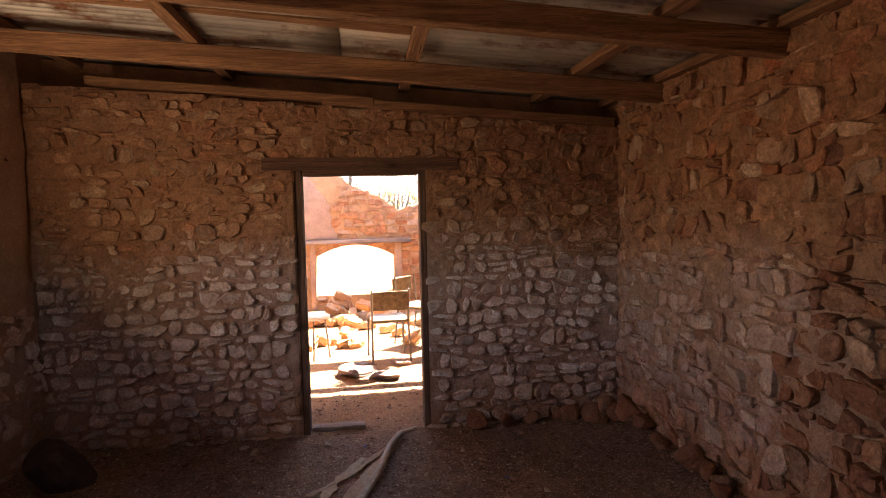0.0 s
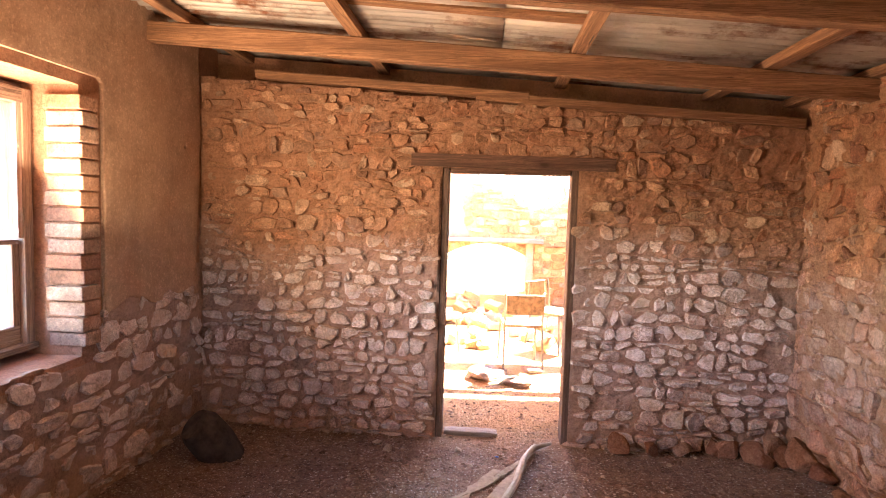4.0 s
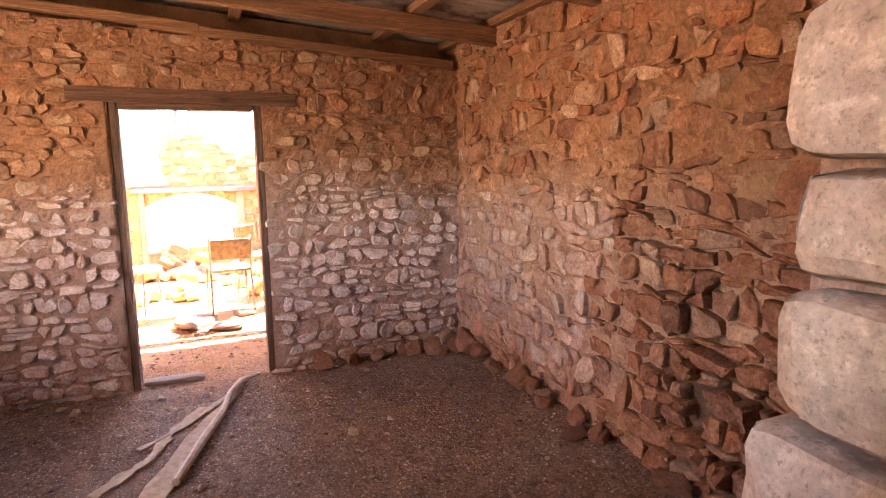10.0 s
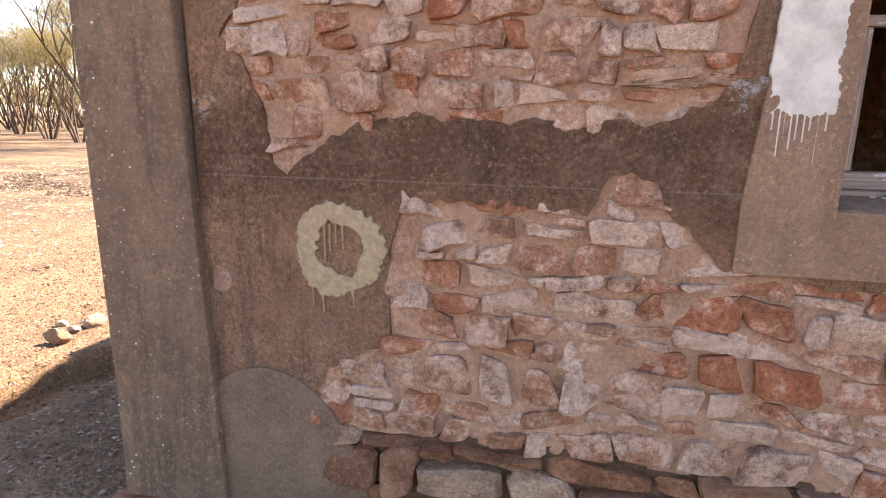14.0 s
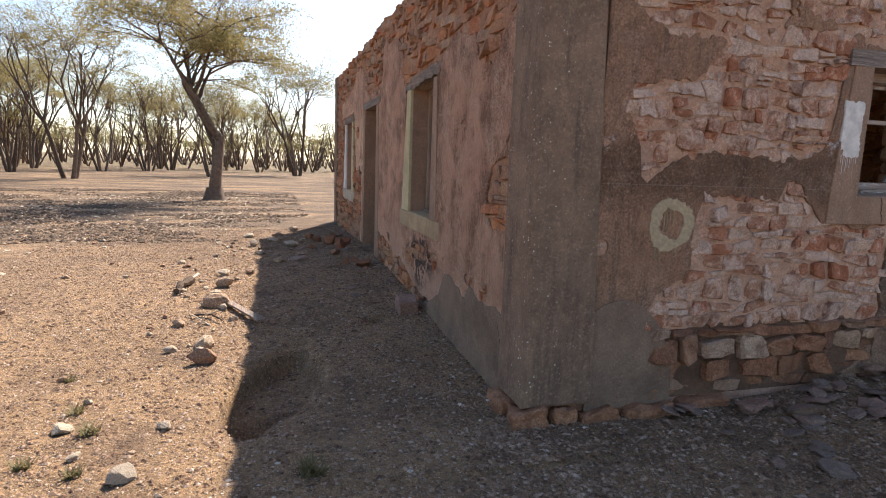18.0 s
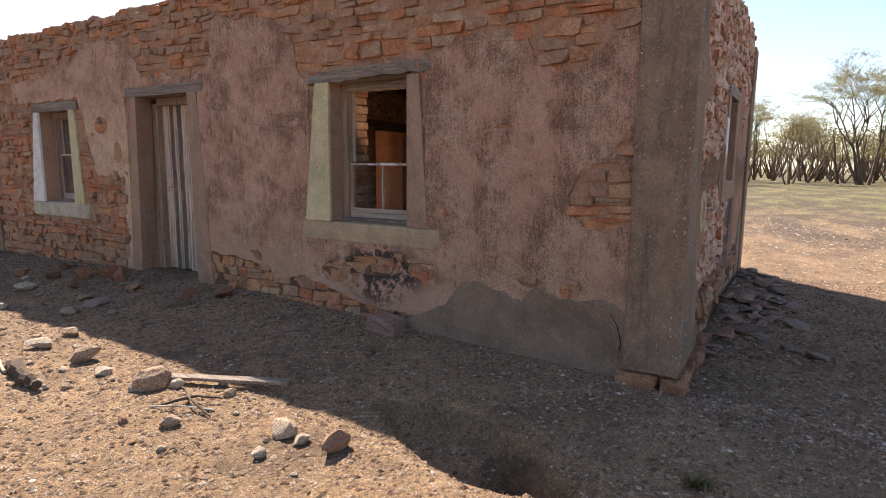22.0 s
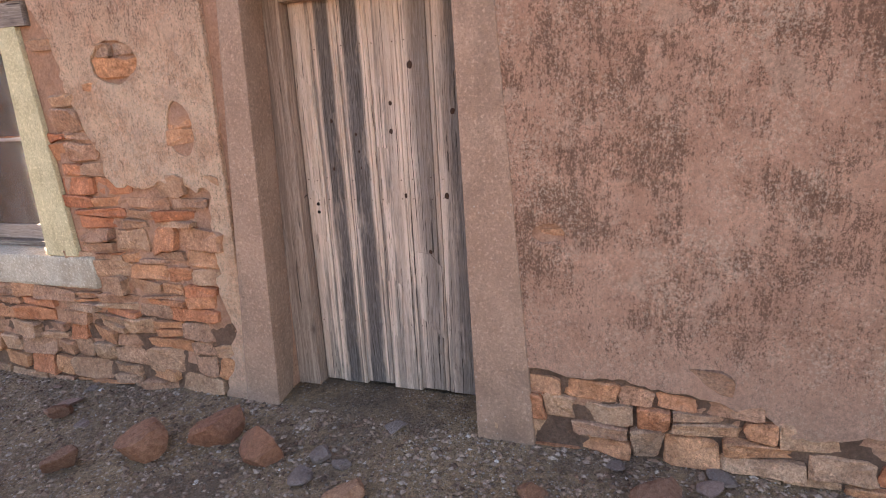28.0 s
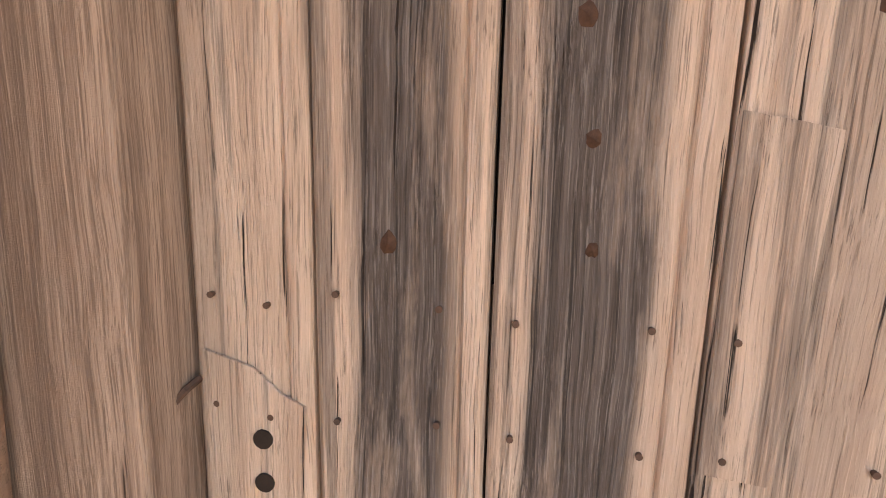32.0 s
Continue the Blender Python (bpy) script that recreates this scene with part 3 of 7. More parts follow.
BARK = stone_mat("bark", ((0.0, (0.1, 0.07, 0.05)), (1.0, (0.19, 0.14, 0.105))))
LEAF = leaf_mat("gum_leaves", (0.17, 0.165, 0.07), (0.24, 0.205, 0.085), (0.32, 0.24, 0.095))
SCRUB = leaf_mat("scrub_leaves", (0.14, 0.14, 0.06), (0.18, 0.155, 0.07), (0.22, 0.16, 0.08))
VINYL = plain_mat("worn_vinyl", (0.3, 0.2, 0.1), 0.6, 0, 0.6, 18)
STEEL = plain_mat("dull_steel", (0.25, 0.2, 0.16), 0.5, 0.7)
CLOTH = plain_mat("dusty_sacking", (0.42, 0.31, 0.22), 0.95, 0, 0.4)
BLUE = plain_mat("blue_glass_chip", (0.06, 0.12, 0.3), 0.3)
CREAMWOOD = plain_mat("pale_bleached_wood", (0.5, 0.42, 0.33), 0.85, 0, 0.3)


def glass_mat():
    m = Mat("dusty_glass", 0.25, 0.0, 0.5)
    m.b.inputs["Transmission Weight"].default_value = 0.82
    m.b.inputs["IOR"].default_value = 1.45
    return m.done((0.72, 0.76, 0.8), m.noise(8, 5), 0.05, 0.002)


GLASS = glass_mat()


def grime_mat():
    m = Mat("grimy_glass", 0.22, 0.0, 0.5)
    m.b.inputs["Transmission Weight"].default_value = 0.75
    dirt = m.ramp(m.noise(7, 7, 0.7), (0.4, 0.0), (0.65, 1.0))
    return m.done(m.mix(dirt, (0.34, 0.33, 0.31), (0.2, 0.17, 0.14)), m.noise(8, 5), 0.05, 0.002)


GRIME = grime_mat()


# ---- building helpers ----
rng = random.Random(7)


def mesh_of(name, verts, faces, material, smooth=False):
    me = bpy.data.meshes.new(name)
    me.from_pydata([tuple(v) for v in verts], [], faces)
    me.materials.append(material)
    if smooth:
        me.polygons.foreach_set("use_smooth", [True] * len(me.polygons))
    me.update()
    return me


def put(name, me, parent=None, label="", kind=""):
    ob = new(name, me)
    if parent is not None:
        ob.parent = parent
    return tagged(ob, label, kind=kind)


def part(name, bm, material, parent, label=""):
    me = bpy.data.meshes.new(name)
    bm.to_mesh(me)
    bm.free()
    me.materials.append(material)
    return put(name, me, parent, label)


def empty(name, label, category, group="", at=(0, 0, 0)):
    ob = new(name)
    ob.location = at
    ob.empty_display_size = 0.1
    return tagged(ob, label, category, group)


def box_bm(a, b, bevel=0.0, rough=0.0, cuts=0, m=None):
    """A box between two corners, worn by a bevel and a little unevenness."""
    bm = bmesh.new()
    bmesh.ops.create_cube(bm, size=1)
    for v in bm.verts:
        v.co = Vector([a[i] if v.co[i] < 0 else b[i] for i in range(3)])
    if cuts:
        bmesh.ops.subdivide_edges(bm, edges=bm.edges[:], cuts=cuts, use_grid_fill=True)
    if bevel:
        bmesh.ops.bevel(bm, geom=[e for e in bm.edges if e.calc_face_angle(0) > 0.5], offset=bevel, segments=2, affect="EDGES", profile=0.6)
    if rough:
        for v in bm.verts:
            v.co += Vector(noise.noise_vector(v.co * 7.0)) * rough + Vector(noise.noise_vector(v.co * 31.0)) * rough * 0.4
    if m is not None:
        bmesh.ops.transform(bm, matrix=m, verts=bm.verts[:])
    return bm


def join_bm(*bms):
    out = bmesh.new()
    for bm in bms:
        me = bpy.data.meshes.new("tmp")
        bm.to_mesh(me)
        bm.free()
        out.from_mesh(me)
        bpy.data.meshes.remove(me)
    return out


def prism_bm(outline, d0, d1, place, bevel=0.0):
    """An outline in a wall's own plane, drawn out from depth d0 to d1; place(u, v, d) gives the point."""
    bm = bmesh.new()
    back = [bm.verts.new(place(u, v, d0)) for u, v in outline]
    front = [bm.verts.new(place(u, v, d1)) for u, v in outline]
    n = len(outline)
    bm.faces.new(front)
    bm.faces.new(back[::-1])
    for i in range(n):
        j = (i + 1) % n
        bm.faces.new((back[i], back[j], front[j], front[i]))
    bmesh.ops.recalc_face_normals(bm, faces=bm.faces[:])
    if bevel:
        bmesh.ops.bevel(bm, geom=bm.edges[:], offset=bevel, segments=2, affect="EDGES", profile=0.6)
    return bm


def tube_bm(points, radii, sides=8):
    bm = bmesh.new()
    rings = []
    up = Vector((0.13, 0.21, 0.97))
    for i, (p, r) in enumerate(zip(points, radii)):
        p = Vector(p)
        d = Vector(points[min(i + 1, len(points) - 1)]) - Vector(points[max(i - 1, 0)])
        s = d.cross(up if abs(d.normalized().dot(up)) < 0.95 else Vector((1, 0, 0))).normalized()
        w = d.cross(s).normalized()
        rings.append([bm.verts.new(p + (s * math.cos(k * 2 * math.pi / sides) + w * math.sin(k * 2 * math.pi / sides)) * r) for k in range(sides)])
    for a, b in zip(rings, rings[1:]):
        for k in range(sides):
            j = (k + 1) % sides
            bm.faces.new((a[k], a[j], b[j], b[k]))
    bm.faces.new(rings[0][::-1])
    bm.faces.new(rings[-1])
    bmesh.ops.recalc_face_normals(bm, faces=bm.faces[:])
    return bm


# the planes of the walls: u along the wall, v up, d out of it towards the side that is seen
def on_front(u, v, d):
    return (-d, u, v)


def on_side(u, v, d):
    return (u, -d, v)


def on_partition(u, v, d):
    return (u, 4.27 - d, v)


def on_back(u, v, d):
    return (4.56 - d, u, v)


def on_front_inside(u, v, d):
    return (0.5 + d, u, v)


def on_far(u, v, d):
    return (u, 9.72 - d, v)


def wall_core(name, label, axis, u0, u1, w0, w1, top, holes, material, bottom=-0.25, step=0.25, ragged=0.0, seed=0):
    """A wall with thickness and openings that go through it, under a top line top(u), in one mesh."""
    r = random.Random(seed)
    cuts = {u0, u1}
    for a, b, *_ in holes:
        cuts |= {a, b}
    u = u0
    while u < u1:
        cuts.add(round(u, 3))
        u += step
    cuts = sorted(c for c in cuts if u0 <= c <= u1)
    verts, faces = [], []

    def slab(a, b, za0, zb0, za1, zb1):
        k = len(verts)
        for w in (w0, w1):
            for uu, z in ((a, za0), (b, zb0), (b, zb1), (a, za1)):
                verts.append((w, uu, z) if axis == "x" else (uu, w, z))
        faces.extend([(k, k + 1, k + 2, k + 3), (k + 7, k + 6, k + 5, k + 4), (k, k + 4, k + 5, k + 1), (k + 3, k + 2, k + 6, k + 7), (k + 1, k + 5, k + 6, k + 2), (k, k + 3, k + 7, k + 4)])

    for a, b in zip(cuts, cuts[1:]):
        if b - a < 0.004:
            continue
        mid = (a + b) / 2
        t0, t1 = top(a), top(b)
        lift = r.uniform(-ragged, ragged)
        open_here = [h for h in holes if h[0] <= mid <= h[1]]
        if not open_here:
            slab(a, b, bottom, bottom, t0 + lift, t1 + lift)
        else:
            _, _, z0, z1 = open_here[0]
            head = z1 if callable(z1) else (lambda q, z1=z1: z1)
            slab(a, b, bottom, bottom, z0, z0)
            if head(a) < t0 and head(b) < t1:
                slab(a, b, head(a), head(b), t0 + lift, t1 + lift)
    return tagged(new(name, mesh_of(name, verts, faces, material)), label, kind="structure")


def courses(u0, u1, v0, v1, height, length, r, wave=0.02, loose=1.0):
    """Outlines of stones laid in rough courses."""
    rows = [v0]
    while rows[-1] < v1:
        rows.append(rows[-1] + height * r.uniform(0.6, 1.4))
    bend = [[r.uniform(0, 6.3), r.uniform(2.0, 4.5), r.uniform(0.3, 1.0) * wave] for _ in rows]

    def line(k, u):
        p, f, a = bend[k]
        return rows[k] + a * math.sin(p + f * u) + a * 0.6 * math.sin(2.3 * p + f * 3.1 * u)

    def shake(q, h):
        return [(u + r.uniform(-0.18, 0.18) * h * loose, v + r.uniform(-0.17, 0.17) * h * loose) for u, v in q]

    for k in range(len(rows) - 1):
        u = u0 - r.uniform(0, length)
        h = rows[k + 1] - rows[k]
        while u < u1:
            w = r.uniform(0.55, 1.55) * length
            lean0, lean1 = r.uniform(-0.25, 0.25) * h * loose, r.uniform(-0.25, 0.25) * h * loose
            a, b = max(u, u0), min(u + w, u1)
            if b - a > 0.035:
                if r.random() < 0.14 and w > length * 0.8:
                    s = r.uniform(0.4, 0.6)
                    m0, m1 = line(k, a) + h * s, line(k, b) + h * s
                    yield shake([(a, line(k, a)), (b, line(k, b)), (b, m1), (a, m0)], h * 0.6)
                    yield shake([(a, m0), (b, m1), (b + lean1, line(k + 1, b)), (a + lean0, line(k + 1, a))], h * 0.6)
                else:
                    yield shake([(a - lean0 * 0.3, line(k, a)), (b - lean1 * 0.3, line(k, b)), (b + lean1, line(k + 1, b)), (a + lean0, line(k + 1, a))], h)
            u += w


def stone_shape(quad, gap, proud, r, place, rounded=0.3, dome=0.25):
    """One stone from its four corners: chipped corners, a bevelled edge and a bulging face."""
    cu, cv = sum(p[0] for p in quad) / 4, sum(p[1] for p in quad) / 4
    size = min(abs(quad[1][0] - quad[0][0]), abs(quad[3][1] - quad[0][1]))
    pts = []
    for i in range(4):
        p, q, o = quad[i], quad[(i + 1) % 4], quad[i - 1]
        c0, c1 = r.uniform(0.1, rounded), r.uniform(0.1, rounded)
        pts.append((p[0] + (o[0] - p[0]) * c0, p[1] + (o[1] - p[1]) * c0))
        pts.append((p[0] + (q[0] - p[0]) * c1, p[1] + (q[1] - p[1]) * c1))
        if r.random() < 0.55:
            s = r.uniform(0.4, 0.6)
            pts.append((p[0] + (q[0] - p[0]) * s + r.uniform(-0.06, 0.06) * size, p[1] + (q[1] - p[1]) * s + r.uniform(-0.09, 0.09) * size))
    outline = []
    for u, v in pts:
        d = math.hypot(u - cu, v - cv) or 1
        k = max(0.2, 1 - gap / d)
        outline.append((cu + (u - cu) * k + r.uniform(-0.06, 0.06) * size, cv + (v - cv) * k + r.uniform(-0.06, 0.06) * size))
    n = len(outline)
    tilt_u, tilt_v = r.uniform(-0.3, 0.3), r.uniform(-0.3, 0.3)
    verts, faces = [], []
    for inset, d in ((1.0, -0.03), (1.0, proud * (1 - dome)), (r.uniform(0.8, 0.93), proud)):
        for u, v in outline:
            uu, vv = cu + (u - cu) * inset, cv + (v - cv) * inset
            dd = d if d < 0 else d + (uu - cu) * tilt_u + (vv - cv) * tilt_v + r.uniform(-0.2, 0.2) * proud
            verts.append(place(uu, vv, dd))
    verts.append(place(cu + r.uniform(-0.1, 0.1) * size, cv + r.uniform(-0.1, 0.1) * size, proud * r.uniform(0.85, 1.15)))
    for k in (0, 1):
        for i in range(n):
            j = (i + 1) % n
            faces.append((k * n + i, k * n + j, (k + 1) * n + j, (k + 1) * n + i))
    for i in range(n):
        faces.append((2 * n + i, 2 * n + (i + 1) % n, 3 * n))
    return verts, faces


def lay_stones(owner, outlines, keep, place, material, gap, proud, seed, near=None, limit=300, rounded=0.3, smooth=False, flip=False, name="stone", dome=0.25):
    """Stones of a wall: those in the stretch near(u, v) are pieces of their own, the rest one joined mesh."""
    r = random.Random(seed)
    single, verts, faces = 0, [], []
    for quad in outlines:
        cu, cv = sum(p[0] for p in quad) / 4, sum(p[1] for p in quad) / 4
        if not keep(cu, cv, r):
            continue
        pr = proud(cu, cv) if callable(proud) else proud
        vs, fs = stone_shape(quad, gap(cu, cv) if callable(gap) else gap, pr * r.uniform(0.5, 1.45), r, place, rounded, dome)
        if flip:
            fs = [f[::-1] for f in fs]
        if single < limit and (near is None or near(cu, cv)):
            put(name, mesh_of(name, vs, fs, material, smooth), owner)
            single += 1
        else:
            k = len(verts)
            verts.extend(vs)
            faces.extend(tuple(i + k for i in f) for f in fs)
    if verts:
        put(name + "work", mesh_of(name + "work", verts, faces, material, smooth), owner, kind="stuff")


def bed(owner, place, u0, u1, v0, v1, step, level, rough, material, skip, flip=False, label="uneven mortar between the stones", seed=0.0):
    """The mortar face of a wall: an uneven sheet out of which the stones stand."""
    nu, nv = int((u1 - u0) / step) + 1, int((v1 - v0) / step) + 1
    verts = []
    for i in range(nu):
        u = u0 + (u1 - u0) * i / (nu - 1)
        for j in range(nv):
            v = v0 + (v1 - v0) * j / (nv - 1)
            h = noise.fractal(Vector((u * 6.0, v * 7.5, seed)), 0.6, 2.3, 5) + 0.5 * abs(noise.noise(Vector((u * 21, v * 27, seed + 4))))
            verts.append(place(u, v, max(0.002, level(u, v) + rough * h)))
    faces = []
    for i in range(nu - 1):
        for j in range(nv - 1):
            if not skip(u0 + (u1 - u0) * (i + 0.5) / (nu - 1), v0 + (v1 - v0) * (j + 0.5) / (nv - 1)):
                f = (i * nv + j, (i + 1) * nv + j, (i + 1) * nv + j + 1, i * nv + j + 1)
                faces.append(f[::-1] if flip else f)
    return put("mortar", mesh_of("mortar", verts, faces, material, False), owner, label)


def blob(u, v, cu, cv, ru, rv):
    """Under 1 inside an ellipse."""
    return math.hypot((u - cu) / ru, (v - cv) / rv)


def wob(u, v, scale, seed):
    return noise.fractal(Vector((u * scale, v * scale, seed * 11.7)), 0.9, 2.1, 4)


def sheet(name, owner, place, u0, u1, v0, v1, step, field, thick, material, flip=False, label="", uneven=0.004):
    """A coat of plaster: it covers the wall wherever field(u, v) is above zero, with broken edges of its own thickness."""
    nu, nv = int(round((u1 - u0) / step)) + 1, int(round((v1 - v0) / step)) + 1
    us, vs = np.linspace(u0, u1, nu), np.linspace(v0, v1, nv)
    F = np.array([[field(u, v) for v in vs] for u in us])
    F[abs(F) < 1e-4] = 1e-4
    verts, faces, known = [], [], {}

    def corner(i, j):
        key = (i, j)
        if key not in known:
            known[key] = len(verts)
            u, v = us[i], vs[j]
            verts.append(place(u, v, thick + uneven * noise.noise(Vector((u * 5, v * 5, 3.3))) + uneven * 0.6 * noise.noise(Vector((u * 17, v * 17, 8.3)))))
        return known[key]

    def cross(i, j, k, l):
        key = (min((i, j), (k, l)), max((i, j), (k, l)))
        if key not in known:
            s = F[i, j] / (F[i, j] - F[k, l])
            u, v = us[i] + (us[k] - us[i]) * s, vs[j] + (vs[l] - vs[j]) * s
            known[key] = len(verts)
            verts.append(place(u, v, thick * 0.9))
            verts.append(place(u, v, -0.004))
        return known[key]

    for i in range(nu - 1):
        for j in range(nv - 1):
            ring = ((i, j), (i + 1, j), (i + 1, j + 1), (i, j + 1))
            inside = [F[c] > 0 for c in ring]
            if all(inside):
                faces.append(tuple(corner(*c) for c in ring))
            elif any(inside):
                poly, cuts = [], []
                for a in range(4):
                    b = (a + 1) % 4
                    if inside[a]:
                        poly.append(corner(*ring[a]))
                    if inside[a] != inside[b]:
                        x = cross(*ring[a], *ring[b])
                        poly.append(x)
                        cuts.append((x, inside[a]))
                faces.append(tuple(poly))
                outs = [x for x, leaving in cuts if leaving]
                ins = [x for x, leaving in cuts if not leaving]
                for x, y in zip(outs, ins if len(cuts) == 2 else ins[::-1]):
                    faces.append((y, x, x + 1, y + 1))
    if flip:
        faces = [f[::-1] for f in faces]
    return put(name, mesh_of(name, verts, faces, material, False), owner, label)


# ---- ground ----
def smooth01(t):
    t = min(1.0, max(0.0, t))
    return t * t * (3 - 2 * t)


def ground_z(x, y):
    z = 0.03 * noise.noise(Vector((x * 0.35, y * 0.35, 1.0))) + 0.018 * noise.noise(Vector((x * 1.3, y * 1.3, 5.0)))
    d = max(-x, 0.0)
    if -0.5 < y < 12:
        z += (0.03 + 0.15 * smooth01((y - 0.3) / 4.3) - 0.05 * smooth01((y - 6.4) / 1.5)) * math.exp(-d / 1.3) if x < 0.3 else 0
    if x > -0.5 and y < 0:
        z += 0.1 * math.exp(y / 0.5) * smooth01((x - 1.0) / 1.5)
    z -= 0.05 * math.exp(-math.hypot(x, y) / 0.7)
    if abs(x) < 7 and abs(y) < 12:
        z += 0.012 * noise.noise(Vector((x * 5, y * 5, 2.0)))
    px, py = x + 1.41 - 0.25 * (y - 0.88), y - 0.88
    e = blob(px, py, 0.0, 0.0, 0.26 - 0.1 * smooth01(py / 0.6), 0.64) + 0.14 * noise.noise(Vector((x * 4.0, y * 4.0, 7.0)))
    z -= smooth01((1.08 - e) / 0.14) * (0.13 + 0.36 * smooth01((0.75 - y) / 0.4)) + 0.05 * smooth01((1.5 - e) / 0.5)
    for cx, cy, s in ((-0.62, 4.5, 0.09), (-1.5, 6.6, 0.16), (-1.2, 7.6, 0.22), (-0.55, 2.1, 0.09)):
        z -= 0.14 * smooth01(1.3 - math.hypot(x - cx, y - cy) / s)
    if 0.25 < x < 4.9 and 0.2 < y < 9.9:
        z = -0.2
    if 4.97 < y < 6.17 and -0.4 < x < 0.4:
        z = max(z, 0.13 + 0.06 * smooth01((x + 0.3) / 0.5) + 0.01 * noise.noise(Vector((x * 9, y * 9, 2.0))))
    return z


def ground_lines(lo, hi, step, reach):
    mid = list(np.arange(lo, hi + 1e-6, step))
    out, d = [], step
    v = hi
    while v < reach:
        d *= 1.22
        v += d
        out.append(v)
    d, v, pre = step, lo, []
    while v > -reach:
        d *= 1.22
        v -= d
        pre.append(v)
    return pre[::-1] + mid + out


gx, gy = ground_lines(-5.6, 5.6, 0.07, 900), ground_lines(-4.6, 9.6, 0.07, 900)
gx = sorted(gx + [x + 0.035 for x in gx if -2.0 < x < -0.9])
gy = sorted(gy + [y + 0.035 for y in gy if 0.0 < y < 1.7])
gverts = [(x, y, ground_z(x, y)) for x in gx for y in gy]
ny = len(gy)
gfaces = [(i * ny + j, (i + 1) * ny + j, (i + 1) * ny + j + 1, i * ny + j + 1) for i in range(len(gx) - 1) for j in range(ny - 1)]
ground = tagged(new("ground", mesh_of("ground", gverts, gfaces, GROUND, True)), "dry red-brown gravelly earth with a washed-out pit", kind="structure")


def floor_z(x, y):
    z = 0.13 + 0.02 * noise.noise(Vector((x * 0.9, y * 0.9, 4.0))) + 0.008 * noise.noise(Vector((x * 6, y * 6, 9.0)))
    z += 0.1 * math.exp(-(4.56 - x) / 0.35) + 0.04 * math.exp(-(x - 0.5) / 0.3)
    if y > 4.6:
        z += 0.02 - 0.04 * smooth01((y - 6) / 2)
    return z


fx, fy = list(np.arange(0.4, 4.75, 0.09)), list(np.arange(0.3, 10.0, 0.09))
n2 = len(fy)
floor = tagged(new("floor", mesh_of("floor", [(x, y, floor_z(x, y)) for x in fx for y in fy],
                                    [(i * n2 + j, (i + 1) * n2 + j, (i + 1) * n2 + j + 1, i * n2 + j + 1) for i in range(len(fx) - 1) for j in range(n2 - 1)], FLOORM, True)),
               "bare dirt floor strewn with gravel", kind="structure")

# ---- walls ----
def front_top(y):
    return 3.2 + 0.04 * math.sin(y * 0.7 + 1)


def side_top(x):
    return 3.22 - 0.05 * x


B_WIN, DOOR, A_WIN, W_WIN = (2.163, 3.067, 0.93, 2.27), (4.99, 6.16, 0.05, 2.29), (7.583, 8.437, 0.9, 2.2), (2.312, 3.13, 1.31, 2.23)
wall_front = wall_core("wall_front", "long rubble-stone front wall with patches of fallen render", "x", 0.0, 10.15, 0.0, 0.5, front_top, [B_WIN, DOOR, A_WIN], MORTAR_F, ragged=0.02, seed=1)
wall_side = wall_core("wall_side", "stone end wall with broken render and limewashed stones", "y", 0.5, 5.12, 0.0, 0.42, side_top, [W_WIN], MORTAR_S, ragged=0.02, seed=2)
wall_partition = wall_core("wall_partition", "inner rubble wall of round stones in mud mortar", "y", 0.5, 4.56, 4.27, 4.69, lambda x: 2.585 - 0.072 * (x - 0.5), [(2.19, 3.1, 0.05, 2.0)], MORTAR_I, seed=3, ragged=0.01)

# added behind the wall top to keep sky light out of the gap
wall_infill = wall_core("wall_infill", "added set-back fill blocking light between the inner wall and the roof iron", "y", 0.5, 4.56, 4.52, 4.685, lambda x: 2.83 - 0.069 * x, [(0.5, 4.56, 0.0, lambda x: 2.59 - 0.072 * (x - 0.5))], MORTAR_I, bottom=-0.2, seed=6)


def back_top(y):
    return 2.75 if y < 5 else 2.55 + 0.25 * noise.noise(Vector((y * 1.3, 2.0, 0.0)))


wall_back = wall_core("wall_back", "rubble-stone back wall with deep open joints", "x", 0.42, 10.15, 4.56, 5.12, back_top, [], MORTAR_R, seed=4)


def far_top(x):
    if x < 1.7:
        return 3.1
    if x < 3.2:
        return 2.35 - 0.5 * (x - 2.1) + 0.08 * noise.noise(Vector((x * 5, 0, 0))) if x > 2.05 else 2.75
    return 1.72 + 0.35 * (x - 3.2) + 0.06 * noise.noise(Vector((x * 5, 4, 0)))


def arch(x):
    t = (x - 2.51) / 0.64
    return 0.98 + 0.19 * max(0.0, 1 - t * t)


wall_far = wall_core("wall_far", "sunlit end wall with a broken gable and arched fireplace opening", "y", 0.5, 4.56, 9.72, 10.15, far_top, [(1.87, 3.15, 0.35, arch)], GOLD_MORTAR, step=0.08, seed=5)


